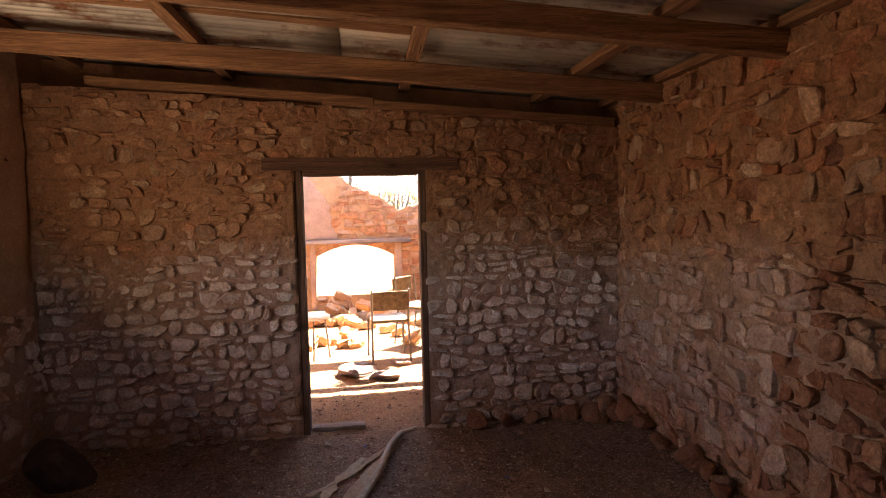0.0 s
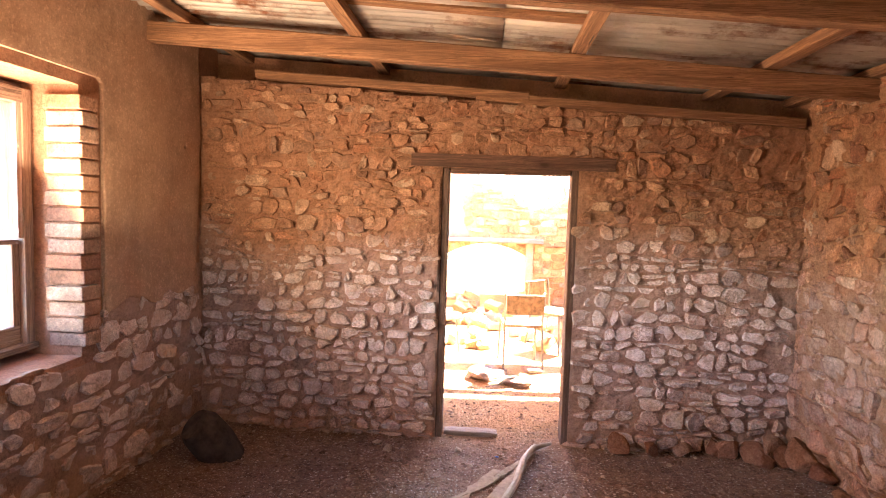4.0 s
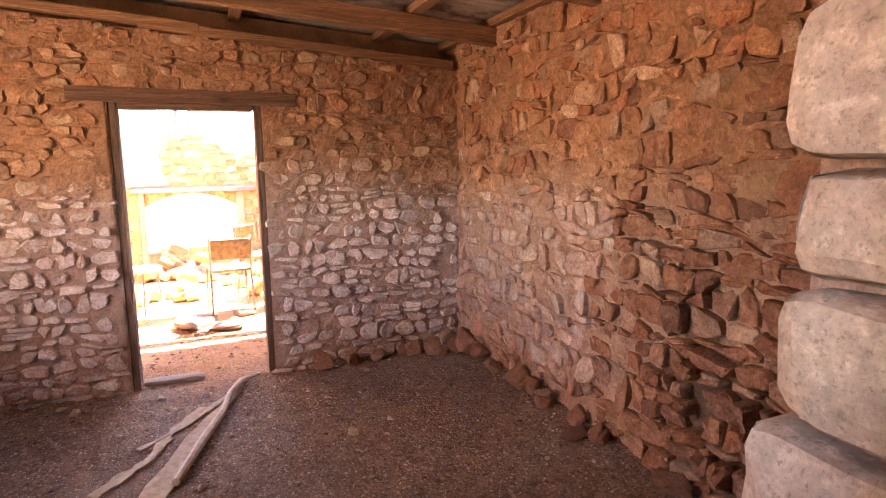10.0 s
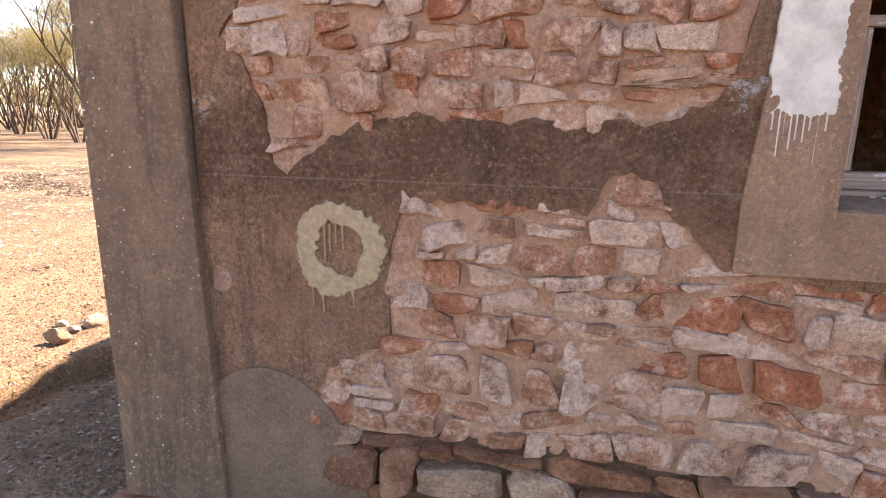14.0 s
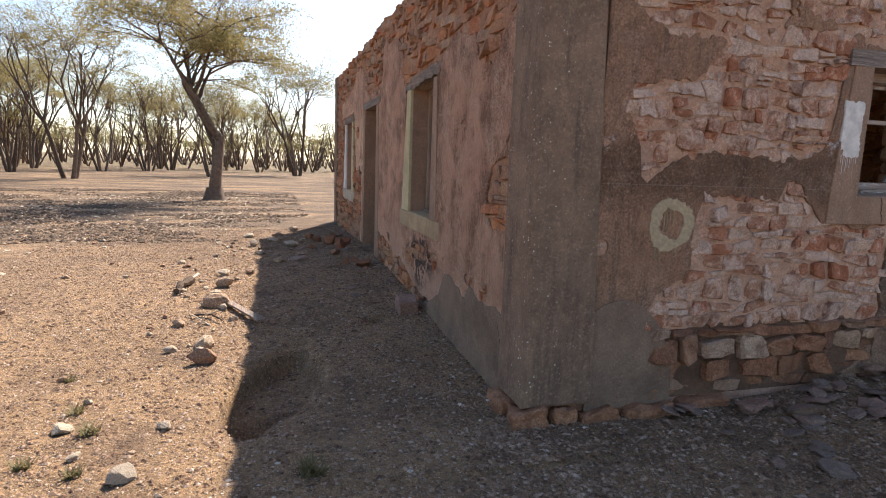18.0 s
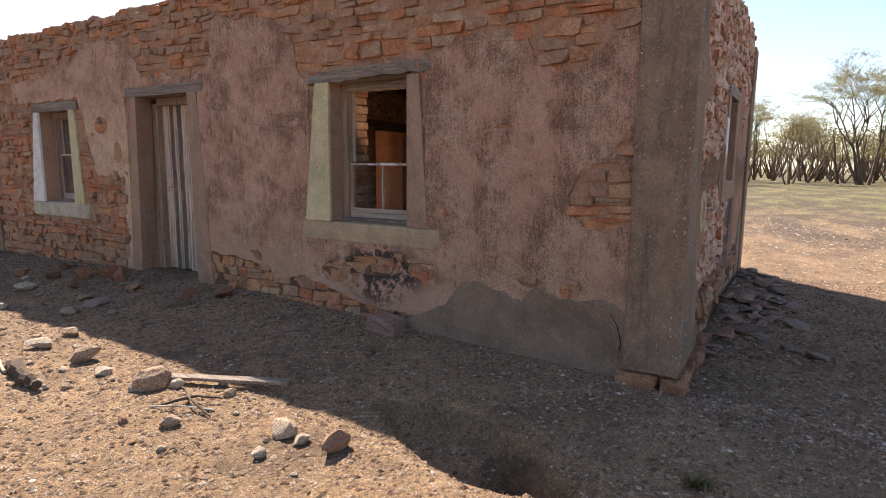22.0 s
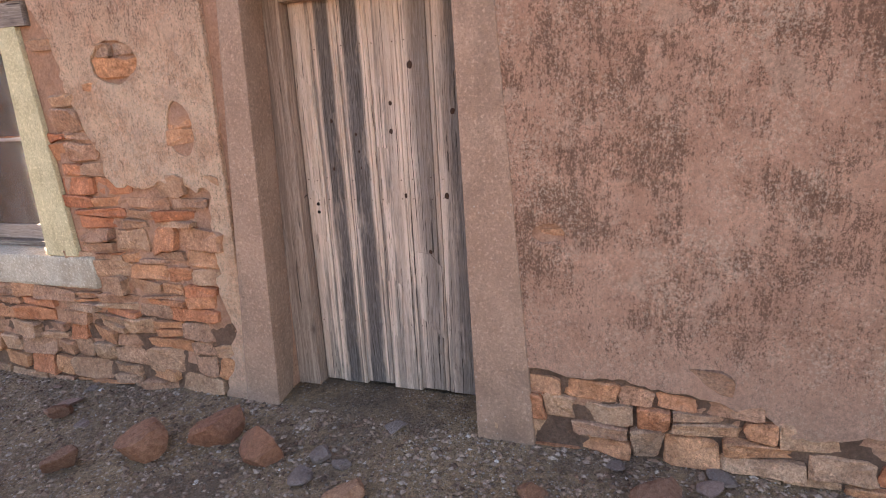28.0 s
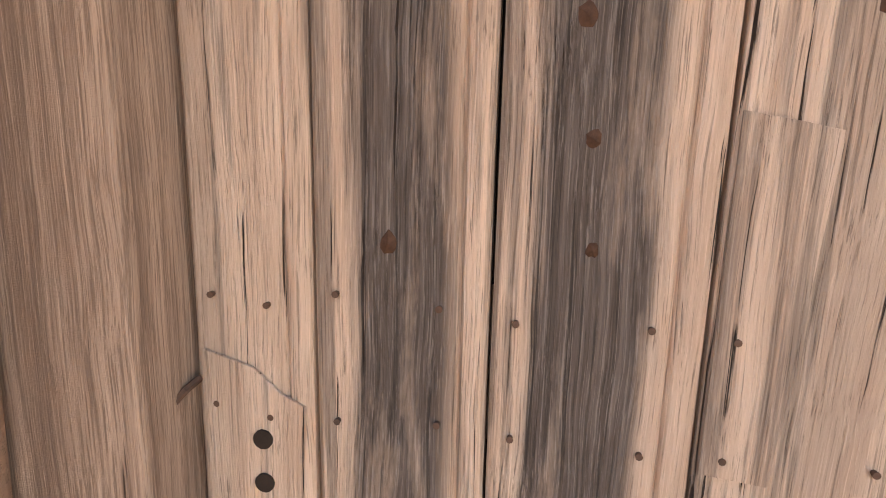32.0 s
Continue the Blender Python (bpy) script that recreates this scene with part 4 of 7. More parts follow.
# ---- window and door surrounds ----
def surround(owner_name, label, place, left, right, sill_u, z_sill0, z_sill1, z_top, depth, materials, one_piece=False):
    """Rendered jambs that widen downwards and a sill band. left and right: outer top, outer bottom, inner."""
    ob = empty(owner_name, label, "window surround", "rendered window surrounds")
    jl, jr, sill = materials
    if one_piece:
        band = [(sill_u[0], z_sill0), (sill_u[1], z_sill0), (right[1], z_sill1), (right[0], z_top), (right[2], z_top), (right[2], z_sill1), (left[2], z_sill1), (left[2], z_top), (left[0], z_top), (left[1], z_sill1)]
        part("render_band", prism_bm(band, 0.0005, 0.032, place, 0.006), jl, ob)
        part("sill_core", prism_bm([(left[2], z_sill0), (right[2], z_sill0), (right[2], z_sill1 - 0.004), (left[2], z_sill1 - 0.004)], -depth, -0.0005, place), jl, ob)
        for q in (left, right):
            part("reveal", prism_bm([(q[2], z_sill1), (q[2], z_top), (q[0], z_top), (q[1], z_sill1)], -depth, -0.0005, place), jl, ob)
        return ob
    for q, coat in ((left, jl), (right, jr)):
        shape = [(q[2], z_sill1), (q[2], z_top), (q[0], z_top), (q[1], z_sill1)]
        part("reveal", prism_bm(shape, -depth, -0.0005, place), CEMENT_W, ob)
        part("jamb", prism_bm(shape, 0.0005, 0.032, place, 0.004), coat, ob)
    part("sill_band", prism_bm([(sill_u[0], z_sill0), (sill_u[1], z_sill0), (sill_u[1], z_sill1 - 0.002), (sill_u[0], z_sill1 - 0.002)], -depth - 0.002, 0.034, place, 0.018), sill, ob)
    return ob


SILL_CREAM = cement_mat("worn_cream_sill", (0.46, 0.34, 0.2), (0.32, 0.21, 0.13), 0.2, (0.16, 0.11, 0.075))
CREAM_OLD = cement_mat("worn_white_paint", (0.55, 0.48, 0.38), (0.36, 0.28, 0.2), 0.2, (0.2, 0.15, 0.1))
surround("window_surround", "cream-painted tapered render surround of the empty window", on_front, (3.21, 3.36, 3.05), (2.06, 1.97, 2.18), (1.85, 3.41), 0.79, 0.97, 2.236, 0.16, (CREAM, CEMENT_W, SILL_CREAM))
surround("window_surround", "white and cream tapered render surround of the far window", on_front, (8.54, 8.74, 8.42), (7.46, 7.36, 7.6), (7.26, 8.83), 0.75, 0.94, 2.17, 0.16, (WHITE, CREAM, CREAM_OLD))
end_surround = surround("window_surround", "grey-brown rendered surround of the end window, sill cracked", on_side, (2.17, 2.09, 2.33), (3.17, 3.27, 3.03), (2.09, 3.27), 1.17, 1.36, 2.2, 0.13, (CEMENT_W, CEMENT_W, CEMENT_W), True)
# the sloping cement top of the end window's sill
slope_bm = bmesh.new()
grid = []
for i in range(36):
    x = 2.332 + 0.696 * i / 35
    grid.append([slope_bm.verts.new((x, y, z + 0.0025 * noise.noise(Vector((x * 14, y * 22, 3))))) for y, z in ((-0.022, 1.342), (-0.018, 1.361), (0.0, 1.366), (0.05, 1.374), (0.1, 1.382), (0.136, 1.387))])
for ga, gb in zip(grid, grid[1:]):
    for i in range(5):
        slope_bm.faces.new((ga[i], gb[i], gb[i + 1], ga[i + 1]))
part("sill_slope", slope_bm, CEMENT_S, end_surround, "grey cement sill top with droppings")


def crack(points, width, place, name, label, d=0.0355):
    """A crack as a thin dark sliver that follows a zigzag."""
    left, right = [], []
    for i, (u, v) in enumerate(points):
        w = width * (0.35 + 0.65 * math.sin(math.pi * (i + 0.6) / (len(points) + 0.4)))
        left.append((u - w, v))
        right.append((u + w, v))
    bm = bmesh.new()
    L = [bm.verts.new(place(u, v, d)) for u, v in left]
    R = [bm.verts.new(place(u, v, d)) for u, v in right]
    for i in range(len(points) - 1):
        bm.faces.new((L[i], R[i], R[i + 1], L[i + 1]))
    bmesh.ops.solidify(bm, geom=bm.faces[:], thickness=0.003)
    me = bpy.data.meshes.new(name)
    bm.to_mesh(me)
    bm.free()
    me.materials.append(DARKHOLE)
    return tagged(new(name, me), label, "crack")


crack([(2.53, 1.362), (2.545, 1.345), (2.558, 1.31), (2.56, 1.28), (2.556, 1.25), (2.57, 1.23), (2.575, 1.21), (2.57, 1.18)], 0.0028, on_side, "crack", "dark crack through the window sill render")
crack([(3.12, 1.26), (3.112, 1.22), (3.105, 1.18)], 0.002, on_side, "crack", "hairline crack in the window jamb render")
crack([(0.42, 0.47), (0.36, 0.38), (0.33, 0.27), (0.34, 0.2)], 0.004, on_front, "crack", "dark crack beside the corner pier", 0.037)
crack([(0.62, 0.43), (0.6, 0.33), (0.56, 0.25)], 0.003, on_side, "crack", "crack in the grey cement patch", 0.03)

# white paint daubed on the jamb, with runs
def daub_field(u, v):
    edge = 0.012 * wob(u, v, 12.0, 61) + 0.008 * wob(u, v, 50.0, 62)
    f = min(u - 2.125 + edge * 0.5, 2.285 - u + edge, 1.97 - v + edge, v - 1.62 + edge * 2.0)
    for du, end in ((2.14, 1.57), (2.157, 1.5), (2.17, 1.56), (2.186, 1.52), (2.2, 1.545), (2.216, 1.54), (2.232, 1.57), (2.25, 1.48), (2.268, 1.57)):
        f = max(f, min(0.0032 - abs(u - du), v - end, 1.66 - v))
    return f


def ring_field(u, v):
    d = math.hypot(u - 0.88, (v - 1.16) * 0.97)
    a = math.atan2(v - 1.16, u - 0.88)
    rag = 0.014 * wob(u, v, 7.0, 63) + 0.014 * wob(u, v, 60.0, 64)
    f = min(0.158 + 0.006 * math.sin(3 * a + 1) - d, d - 0.083 - 0.008 * math.sin(4 * a)) + rag
    for du, end in ((0.83, 1.12), (0.85, 1.15), (0.87, 1.17), (0.895, 1.16), (0.78, 0.95), (0.82, 0.93), (0.93, 0.96)):
        top = 1.25 if end > 1.1 else 1.03
        f = max(f, min(0.003 - abs(u - du), v - end, top - v))
    return f


# lintels
def lintel(u0, u1, z0, z1, place, material, label, d0=-0.2, d1=0.035, tilt=0.0, rough=0.006):
    bm = bmesh.new()
    n = 14
    rows = []
    for i in range(n + 1):
        u = u0 + (u1 - u0) * i / n
        dz = tilt * (i / n - 0.5)
        w = [rough * noise.noise(Vector((u * 9, k * 3.7, z0 * 5))) for k in range(4)]
        rows.append([bm.verts.new(place(u, z, d)) for z, d in ((z0 + dz + w[0], d0), (z0 + dz + w[1], d1 + w[1]), (z1 + dz + w[2], d1 + w[2]), (z1 + dz + w[3], d0))])
    for a, b in zip(rows, rows[1:]):
        for k in range(4):
            j = (k + 1) % 4
            bm.faces.new((a[k], a[j], b[j], b[k]))
    bm.faces.new(rows[0][::-1])
    bm.faces.new(rows[-1])
    bmesh.ops.recalc_face_normals(bm, faces=bm.faces[:])
    me = bpy.data.meshes.new("lintel")
    bm.to_mesh(me)
    bm.free()
    me.materials.append(material)
    return tagged(new("lintel", me), label, "lintel", "timber lintels")


lintel(1.95, 3.31, 2.24, 2.33, on_front, WOOD_Y, "rotten splintered grey timber window lintel", tilt=-0.04, rough=0.03)
lintel(4.82, 6.25, 2.255, 2.36, on_front, WOOD_Y, "weathered grey timber lintel over the door", tilt=0.0)
lintel(7.38, 8.57, 2.17, 2.285, on_front, WOOD_Y, "weathered grey timber lintel over the far window")
lintel(2.12, 3.17, 2.2, 2.3, on_side, WOOD_LX, "pale bleached timber lintel over the end window", tilt=0.02)
lintel(1.98, 3.33, 2.0, 2.085, on_partition, WOOD_DK, "dark red-brown timber lintel over the inner doorway", -0.2, 0.03, -0.01, 0.003)

lintel(4.75, 5.85, 2.975, 3.03, on_front, WOOD_DKY, "dark timber set into the wall top", -0.15, 0.012)
lintel(8.62, 9.3, 2.86, 2.92, on_front, WOOD_DKY, "dark timber set into the wall top", -0.15, 0.012)

# door jambs of the front door
door_surround = empty("door_surround", "tapered brown rendered jambs beside the plank door", "door surround")
part("jamb", prism_bm([(5.05, 0.1), (5.09, 2.255), (4.93, 2.255), (4.78, 0.1)], -0.2, 0.035, on_front, 0.008), CEMENT_W, door_surround)
part("jamb", prism_bm([(6.13, 0.1), (6.055, 2.255), (6.17, 2.255), (6.34, 0.1)], -0.2, 0.035, lambda u, v, d: on_front(u + (0.22 * max(0.0, -d) if u < 6.15 else 0.0), v, d), 0.008), CEMENT_W, door_surround)

# ---- corner piers ----
LICHEN = plain_mat("pale_lichen", (0.72, 0.68, 0.6), 0.95, 0, 0.25, 90)


def corner_pier(label, a, b, taper, lichen, seed):
    """A rendered pier that narrows upwards along x, with a patched foot and spots of lichen on its arrises."""
    ob = empty("corner_pier", label, "pier", "corner piers")
    bm = box_bm(a, b, 0.014, 0.006, 7)
    for v in bm.verts:
        if v.co.x > (a[0] + b[0]) / 2:
            v.co.x -= taper * (v.co.z - a[2])
    part("shaft", bm, CEMENT, ob)
    if not lichen:
        return
    r = random.Random(seed)
    vs, fs = [], []
    for i in range(150):
        z = r.uniform(0.15, 3.1)
        if r.random() < 0.5:
            near = r.random() ** 2.2 * 0.14
            c = (a[0] - 0.001, a[1] + 0.016 + near if r.random() < 0.6 else b[1] - 0.016 - near, z)
            su, sv = (0, 1, 0), (0, 0, 1)
        else:
            c = (a[0] + 0.016 + r.random() ** 2.2 * 0.25, a[1] - 0.001, z)
            su, sv = (1, 0, 0), (0, 0, 1)
        q, k, n = r.uniform(0.0015, 0.005), len(vs), 7
        for lift in (0.0, 0.0025):
            for j in range(n):
                t = j * 6.283 / n
                w = q * r.uniform(0.6, 1.2)
                p = Vector(c) + Vector(su) * w * math.cos(t) + Vector(sv) * w * math.sin(t)
                p += Vector((-lift - 0.003, 0, 0)) if su[1] else Vector((0, -lift - 0.003, 0))
                vs.append(tuple(p))
        fs.append(tuple(range(k + n, k + 2 * n)))
        fs.extend((k + j, k + (j + 1) % n, k + n + (j + 1) % n, k + n + j) for j in range(n))
    put("lichen", mesh_of("lichen", vs, fs, LICHEN), ob, "small white spots of lichen", "stuff")


corner_pier("rendered corner pier with white lichen spots", (-0.06, -0.06, 0.085), (0.4, 0.31, 3.3), 0.034, True, 5)
corner_pier("rendered pier at the far corner", (-0.06, 9.8, 0.06), (0.02, 10.2, 3.25), 0.0, False, 6)
corner_pier("rendered pier at the back corner", (4.7, -0.05, 0.05), (5.13, 0.1, 3.06), 0.0, False, 7)
base = empty("pier_footing", "stone footing blocks under the corner pier", "footing")
for a, b in (((-0.12, -0.12, -0.12), (0.1, 0.04, 0.082)), ((0.15, -0.1, -0.12), (0.3, 0.05, 0.07)), ((-0.13, 0.07, -0.1), (0.05, 0.34, 0.08)), ((0.33, -0.1, -0.12), (0.6, 0.05, 0.04)), ((0.63, -0.11, -0.12), (0.98, 0.05, 0.045)), ((1.02, -0.09, -0.12), (1.4, 0.04, 0.05))):
    part("block", box_bm(a, b, 0.03, 0.034, 3), STONE_RD, base)

# ---- windows ----
def bar(a, b, material, parent, name, label="", bevel=0.004, rough=0.0012):
    return part(name, box_bm(a, b, bevel, rough), material, parent, label)


def pane(outline, place, depth, parent, label, glass=GLASS):
    ob = part("pane", prism_bm(outline, depth, depth + 0.003, place), glass, parent, label)
    ob.visible_shadow = False
    return ob


# end window: weathered box frame, lower light broken out
win = tagged(new("window_1"), "weathered flaking timber sash window, glass smashed out", "window", kind="structure")
FY0, FY1 = 0.15, 0.25
bar((2.33, FY0, 1.35), (2.395, FY1, 2.2), PAINTED, win, "frame_post")
bar((2.965, FY0, 1.35), (3.03, FY1, 2.2), PAINTED, win, "frame_post")
bar((2.395, FY0, 2.14), (2.965, FY1, 2.2), PAINTED_X, win, "frame_head")
bar((2.33, 0.135, 1.352), (3.03, FY1 + 0.05, 1.402), SILLWOOD, win, "sill_board", "", 0.008, 0.003)
bar((2.395, 0.172, 1.4025), (2.965, 0.1845, 1.412), SILLWOOD, win, "stop_bead")
lower = part("lower_sash", box_bm((2.395, 0.185, 1.403), (2.965, 0.225, 1.452), 0.004, 0.0015, 3), PAINTED_X, win)
for x0, x1 in ((2.395, 2.43), (2.93, 2.965)):
    part("stile", box_bm((x0, 0.186, 1.453), (x1, 0.224, 1.859), 0.004, 0.0015, 2), PAINTED, lower)
part("rail", box_bm((2.395, 0.183, 1.86), (2.965, 0.227, 1.89), 0.004, 0.0015, 2), PAINTED_X, lower)
upper = part("upper_sash", box_bm((2.395, 0.23, 2.11), (2.965, 0.262, 2.138), 0.004, 0.0015), PAINTED_X, win)
for x0, x1 in ((2.395, 2.43), (2.66, 2.68), (2.93, 2.965)):
    part("stile", box_bm((x0, 0.232, 1.892), (x1, 0.26, 2.109), 0.004, 0.0015), PAINTED, upper)


def at_sash(u, v, d):
    return (2.43 + u, 0.205 - d, 1.452 + v)


pane([(0.5, 0.0), (0.5, 0.178), (0.462, 0.158), (0.461, 0.11), (0.455, 0.06), (0.428, 0.0)], at_sash, 0.0, lower, "jagged shard of dusty glass")
pane([(0.5, 0.19), (0.5, 0.42), (0.39, 0.42), (0.43, 0.34), (0.462, 0.26), (0.49, 0.2)], at_sash, 0.0, lower, "jagged shard of dusty glass")


def front_window(name, label, y0, y1, z0, z1, zmid, panes_lower, bar_mid):
    w = tagged(new(name), label, "window", kind="structure")
    X0, X1 = 0.16, 0.27
    bar((X0, y0, z0), (X1, y0 + 0.055, z1), WOOD_POST, w, "frame_post")
    bar((X0, y1 - 0.055, z0), (X1, y1, z1), WOOD_POST, w, "frame_post")
    bar((X0, y0 + 0.055, z1 - 0.07), (X1, y1 - 0.055, z1), WOOD_Y, w, "frame_head")
    bar((X0 - 0.02, y0, z0 - 0.03), (X1 + 0.02, y1, z0), WOOD_Y, w, "sill_board")
    a, b = y0 + 0.055, y1 - 0.055
    sash = part("lower_sash", box_bm((0.2, a, z0 + 0.001), (0.238, b, z0 + 0.09), 0.004, 0.001, 2), SASHWOOD, w)
    for y2, y3 in ((a, a + 0.04), (b - 0.04, b)):
        part("stile", box_bm((0.201, y2, z0 + 0.0905), (0.237, y3, zmid - 0.0005), 0.004), WOOD_POST, sash)
    part("rail", box_bm((0.198, a, zmid), (0.24, b, zmid + 0.022), 0.004), PAINTED_Y, sash)
    if bar_mid:
        part("glazing_bar", box_bm((0.207, (a + b) / 2 - 0.009, z0 + 0.09), (0.232, (a + b) / 2 + 0.009, zmid), 0.003), PAINTED, sash)
    up = part("upper_sash", join_bm(box_bm((0.242, a, zmid + 0.03), (0.262, a + 0.028, z1 - 0.07), 0.003), box_bm((0.242, b - 0.028, zmid + 0.03), (0.262, b, z1 - 0.07), 0.003)), PAINTED, w)
    if panes_lower:
        pane([(a + 0.04, z0 + 0.09), (b - 0.04, z0 + 0.09), (b - 0.04, zmid), (a + 0.04, zmid)], lambda u, v, d: (0.22 - d, u, v), 0.0, sash, "grimy glass pane", GRIME)
        pane([(a + 0.03, zmid + 0.03), (b - 0.03, zmid + 0.03), (b - 0.03, z1 - 0.08), (a + 0.03, z1 - 0.08)], lambda u, v, d: (0.252 - d, u, v), 0.0, up, "grimy glass pane", GRIME)
    return w


front_window("window_2", "timber sash window, upper light open and lower bars empty", 2.18, 3.05, 1.0, 2.236, 1.49, False, True)
front_window("window_3", "small timber sash window with grimy panes", 7.6, 8.42, 0.97, 2.17, 1.58, True, False)
# opened upper sash stile that hangs inside the frame
bar((0.265, 2.25, 1.5), (0.29, 2.28, 2.15), PAINTED, empty("sash_stile", "loose flaking sash stile leaning in the window", "window part"), "stile")

r = random.Random(515)


def sill_top(y):
    return 1.365 + 0.16 * y


for k, (x, y, s0) in enumerate(((2.72, 0.118, 0.014), (2.735, 0.11, 0.01), (2.69, 0.1, 0.006), (2.62, 0.115, 0.008), (2.62, 0.085, 0.008), (2.52, 0.085, 0.007), (2.5, 0.12, 0.011), (2.47, 0.12, 0.009), (2.92, 0.055, 0.008), (2.94, 0.06, 0.004), (2.91, 0.045, 0.004), (2.76, 0.06, 0.003), (2.94, 0.02, 0.004), (2.66, 0.1, 0.004))):
    out = []
    for i in range(11):
        a = i / 11 * 6.283
        q = s0 * r.uniform(0.25, 1.2)
        out.append((x + q * 1.3 * math.cos(a), y + q * math.sin(a)))
    dropping = mesh_of("dropping", [(u, v, sill_top(v)) for u, v in out] + [(u, v, sill_top(v) + 0.004) for u, v in out], [tuple(range(11, 22))] + [(i, (i + 1) % 11, 11 + (i + 1) % 11, 11 + i) for i in range(11)], WHITE)
    tagged(new("bird_dropping", dropping), "dried white bird dropping on the cement sill", "bird dropping", "droppings on the sill")
nest = empty("nest_debris", "clump of dry straw and mud on the window sill", "debris", at=(0, 0, 0))
for i in range(16):
    a, l = r.uniform(0, 6.28), r.uniform(0.012, 0.03)
    x, y, z = 2.53 + r.uniform(-0.025, 0.025), 0.115 + r.uniform(-0.013, 0.013), sill_top(0.11) + 0.004 + r.uniform(0, 0.014)
    part("straw", tube_bm([(x - l * math.cos(a), y - l * 0.6 * math.sin(a), z), (x, y, z + 0.004), (x + l * math.cos(a), y + l * 0.6 * math.sin(a), z)], [0.0016, 0.002, 0.0012], 5), CLOTH if i % 2 else WOOD_DK, nest)

# ---- plank door ----
door = tagged(new("door_1"), "closed weathered grey plank door with beaded boards", "door", kind="structure")
edges = (6.02, 5.91, 5.765, 5.605, 5.44, 5.285, 5.12, 5.02)
for k, (a, b) in enumerate(zip(edges, edges[1:])):
    a, b = a - 0.0015, b + 0.0015
    foot = 0.205 + rng.uniform(-0.015, 0.02)
    # board with a bead along one edge
    prof = [(b, 0.0), (b + 0.004, 0.004), (b + 0.012, 0.006), (b + 0.02, 0.003), (b + 0.0235, -0.003), (b + 0.027, 0.004), (a - 0.004, 0.004), (a, 0.0), (a, -0.024), (b, -0.024)]
    bm = bmesh.new()
    rows = []
    n = 18
    for i in range(n + 1):
        z = foot + (2.205 - foot) * i / n
        sway = 0.002 * noise.noise(Vector((k * 5.0, z * 1.5, 0)))
        rows.append([bm.verts.new((0.28 - d * 0.8 - 0.0015 * noise.noise(Vector((y * 30, z * 2, k))), y + sway, z)) for y, d in prof])
    for r0, r1 in zip(rows, rows[1:]):
        for i in range(len(prof)):
            j = (i + 1) % len(prof)
            bm.faces.new((r0[i], r0[j], r1[j], r1[i]))
    bm.faces.new(rows[0])
    bm.faces.new(rows[-1][::-1])
    bmesh.ops.recalc_face_normals(bm, faces=bm.faces[:])
    part("board", bm, WOOD_DOOR, door)
# shells of the first boards that have split away below, leaving ragged ledges
for outline, lift in (([(6.012, 1.855), (5.985, 1.845), (5.96, 1.81), (5.918, 1.775), (5.918, 2.2), (6.012, 2.2)], 0.005),
                      ([(6.01, 0.5), (5.93, 0.47), (5.922, 0.985), (5.94, 1.0), (5.965, 1.03), (6.01, 1.04)], 0.003), ([(6.01, 1.06), (5.93, 1.02), (5.918, 1.23), (5.94, 1.24), (5.965, 1.262), (6.01, 1.275)], 0.004),
                      ([(5.43, 0.62), (5.3, 0.5), (5.29, 0.88), (5.31, 0.9), (5.35, 0.95), (5.43, 0.96)], 0.004),
                      ([(5.6, 0.5), (5.53, 0.49), (5.52, 0.78), (5.55, 0.8), (5.6, 0.795)], 0.004),
                      ([(5.6, 1.21), (5.55, 1.205), (5.535, 1.47), (5.56, 1.475), (5.6, 1.482)], 0.003)):
    part("shell", prism_bm([(u, v) for u, v in outline], 0.0, lift, lambda u, v, d: (0.2762 - d, u + 0.0015 * noise.noise(Vector((v * 40, 0, u))), v), 0.0012), WOOD_DOOR, door)
part("ledge", box_bm((0.306, 5.14, 0.5), (0.33, 6.0, 0.62), 0.004), WOOD_POST, door)
part("ledge", box_bm((0.306, 5.14, 1.2), (0.33, 6.0, 1.34), 0.004), WOOD_POST, door)
part("ledge", box_bm((0.306, 5.14, 1.9), (0.33, 6.0, 2.02), 0.004), WOOD_POST, door)
part("frame_post", box_bm((0.21, 6.026, 0.12), (0.33, 6.165, 2.2), 0.005, 0.002, 3), WOOD_POST, door)
part("frame_post", box_bm((0.21, 4.985, 0.12), (0.33, 5.016, 2.2), 0.005, 0.0015, 3), WOOD_POST, door)
part("frame_head", box_bm((0.21, 5.018, 2.17), (0.275, 6.02, 2.26), 0.005), WOOD_POST, door)
# dark sheet added behind the boards to keep light out of the seams
part("backing", box_bm((0.309, 5.0, 0.14), (0.313, 6.04, 2.24)), DARKHOLE, door)


def nail(y, z, r=0.004, name="nail", material=RUSTY, lean=0.0):
    bm = bmesh.new()
    bmesh.ops.create_cone(bm, cap_ends=True, segments=8, radius1=r * 0.8, radius2=r, depth=0.005, matrix=Matrix.Translation((0.2745, y, z)) @ Euler((0, -math.pi / 2, lean)).to_matrix().to_4x4())
    return part(name, bm, material, door)


for k, (a, b) in enumerate(zip(edges, edges[1:])):
    for z in (1.225, 1.325, 0.56, 1.96):
        nail(a - 0.02, z + rng.uniform(-0.008, 0.008), 0.003)
        nail(b + 0.04, z + rng.uniform(-0.008, 0.008), 0.003)


def knot(y, z, r):
    bm = bmesh.new()
    n = 12
    rim = [bm.verts.new((0.2765 + rng.uniform(0, 0.0008), y + r * math.cos(i * 2 * math.pi / n) * rng.uniform(0.75, 1.0), z + r * 1.15 * math.sin(i * 2 * math.pi / n) * rng.uniform(0.8, 1.1))) for i in range(n)]
    pit = bm.verts.new((0.2738, y, z))
    for i in range(n):
        bm.faces.new((rim[i], rim[(i + 1) % n], pit))
    return part("knot", bm, KNOT, door)


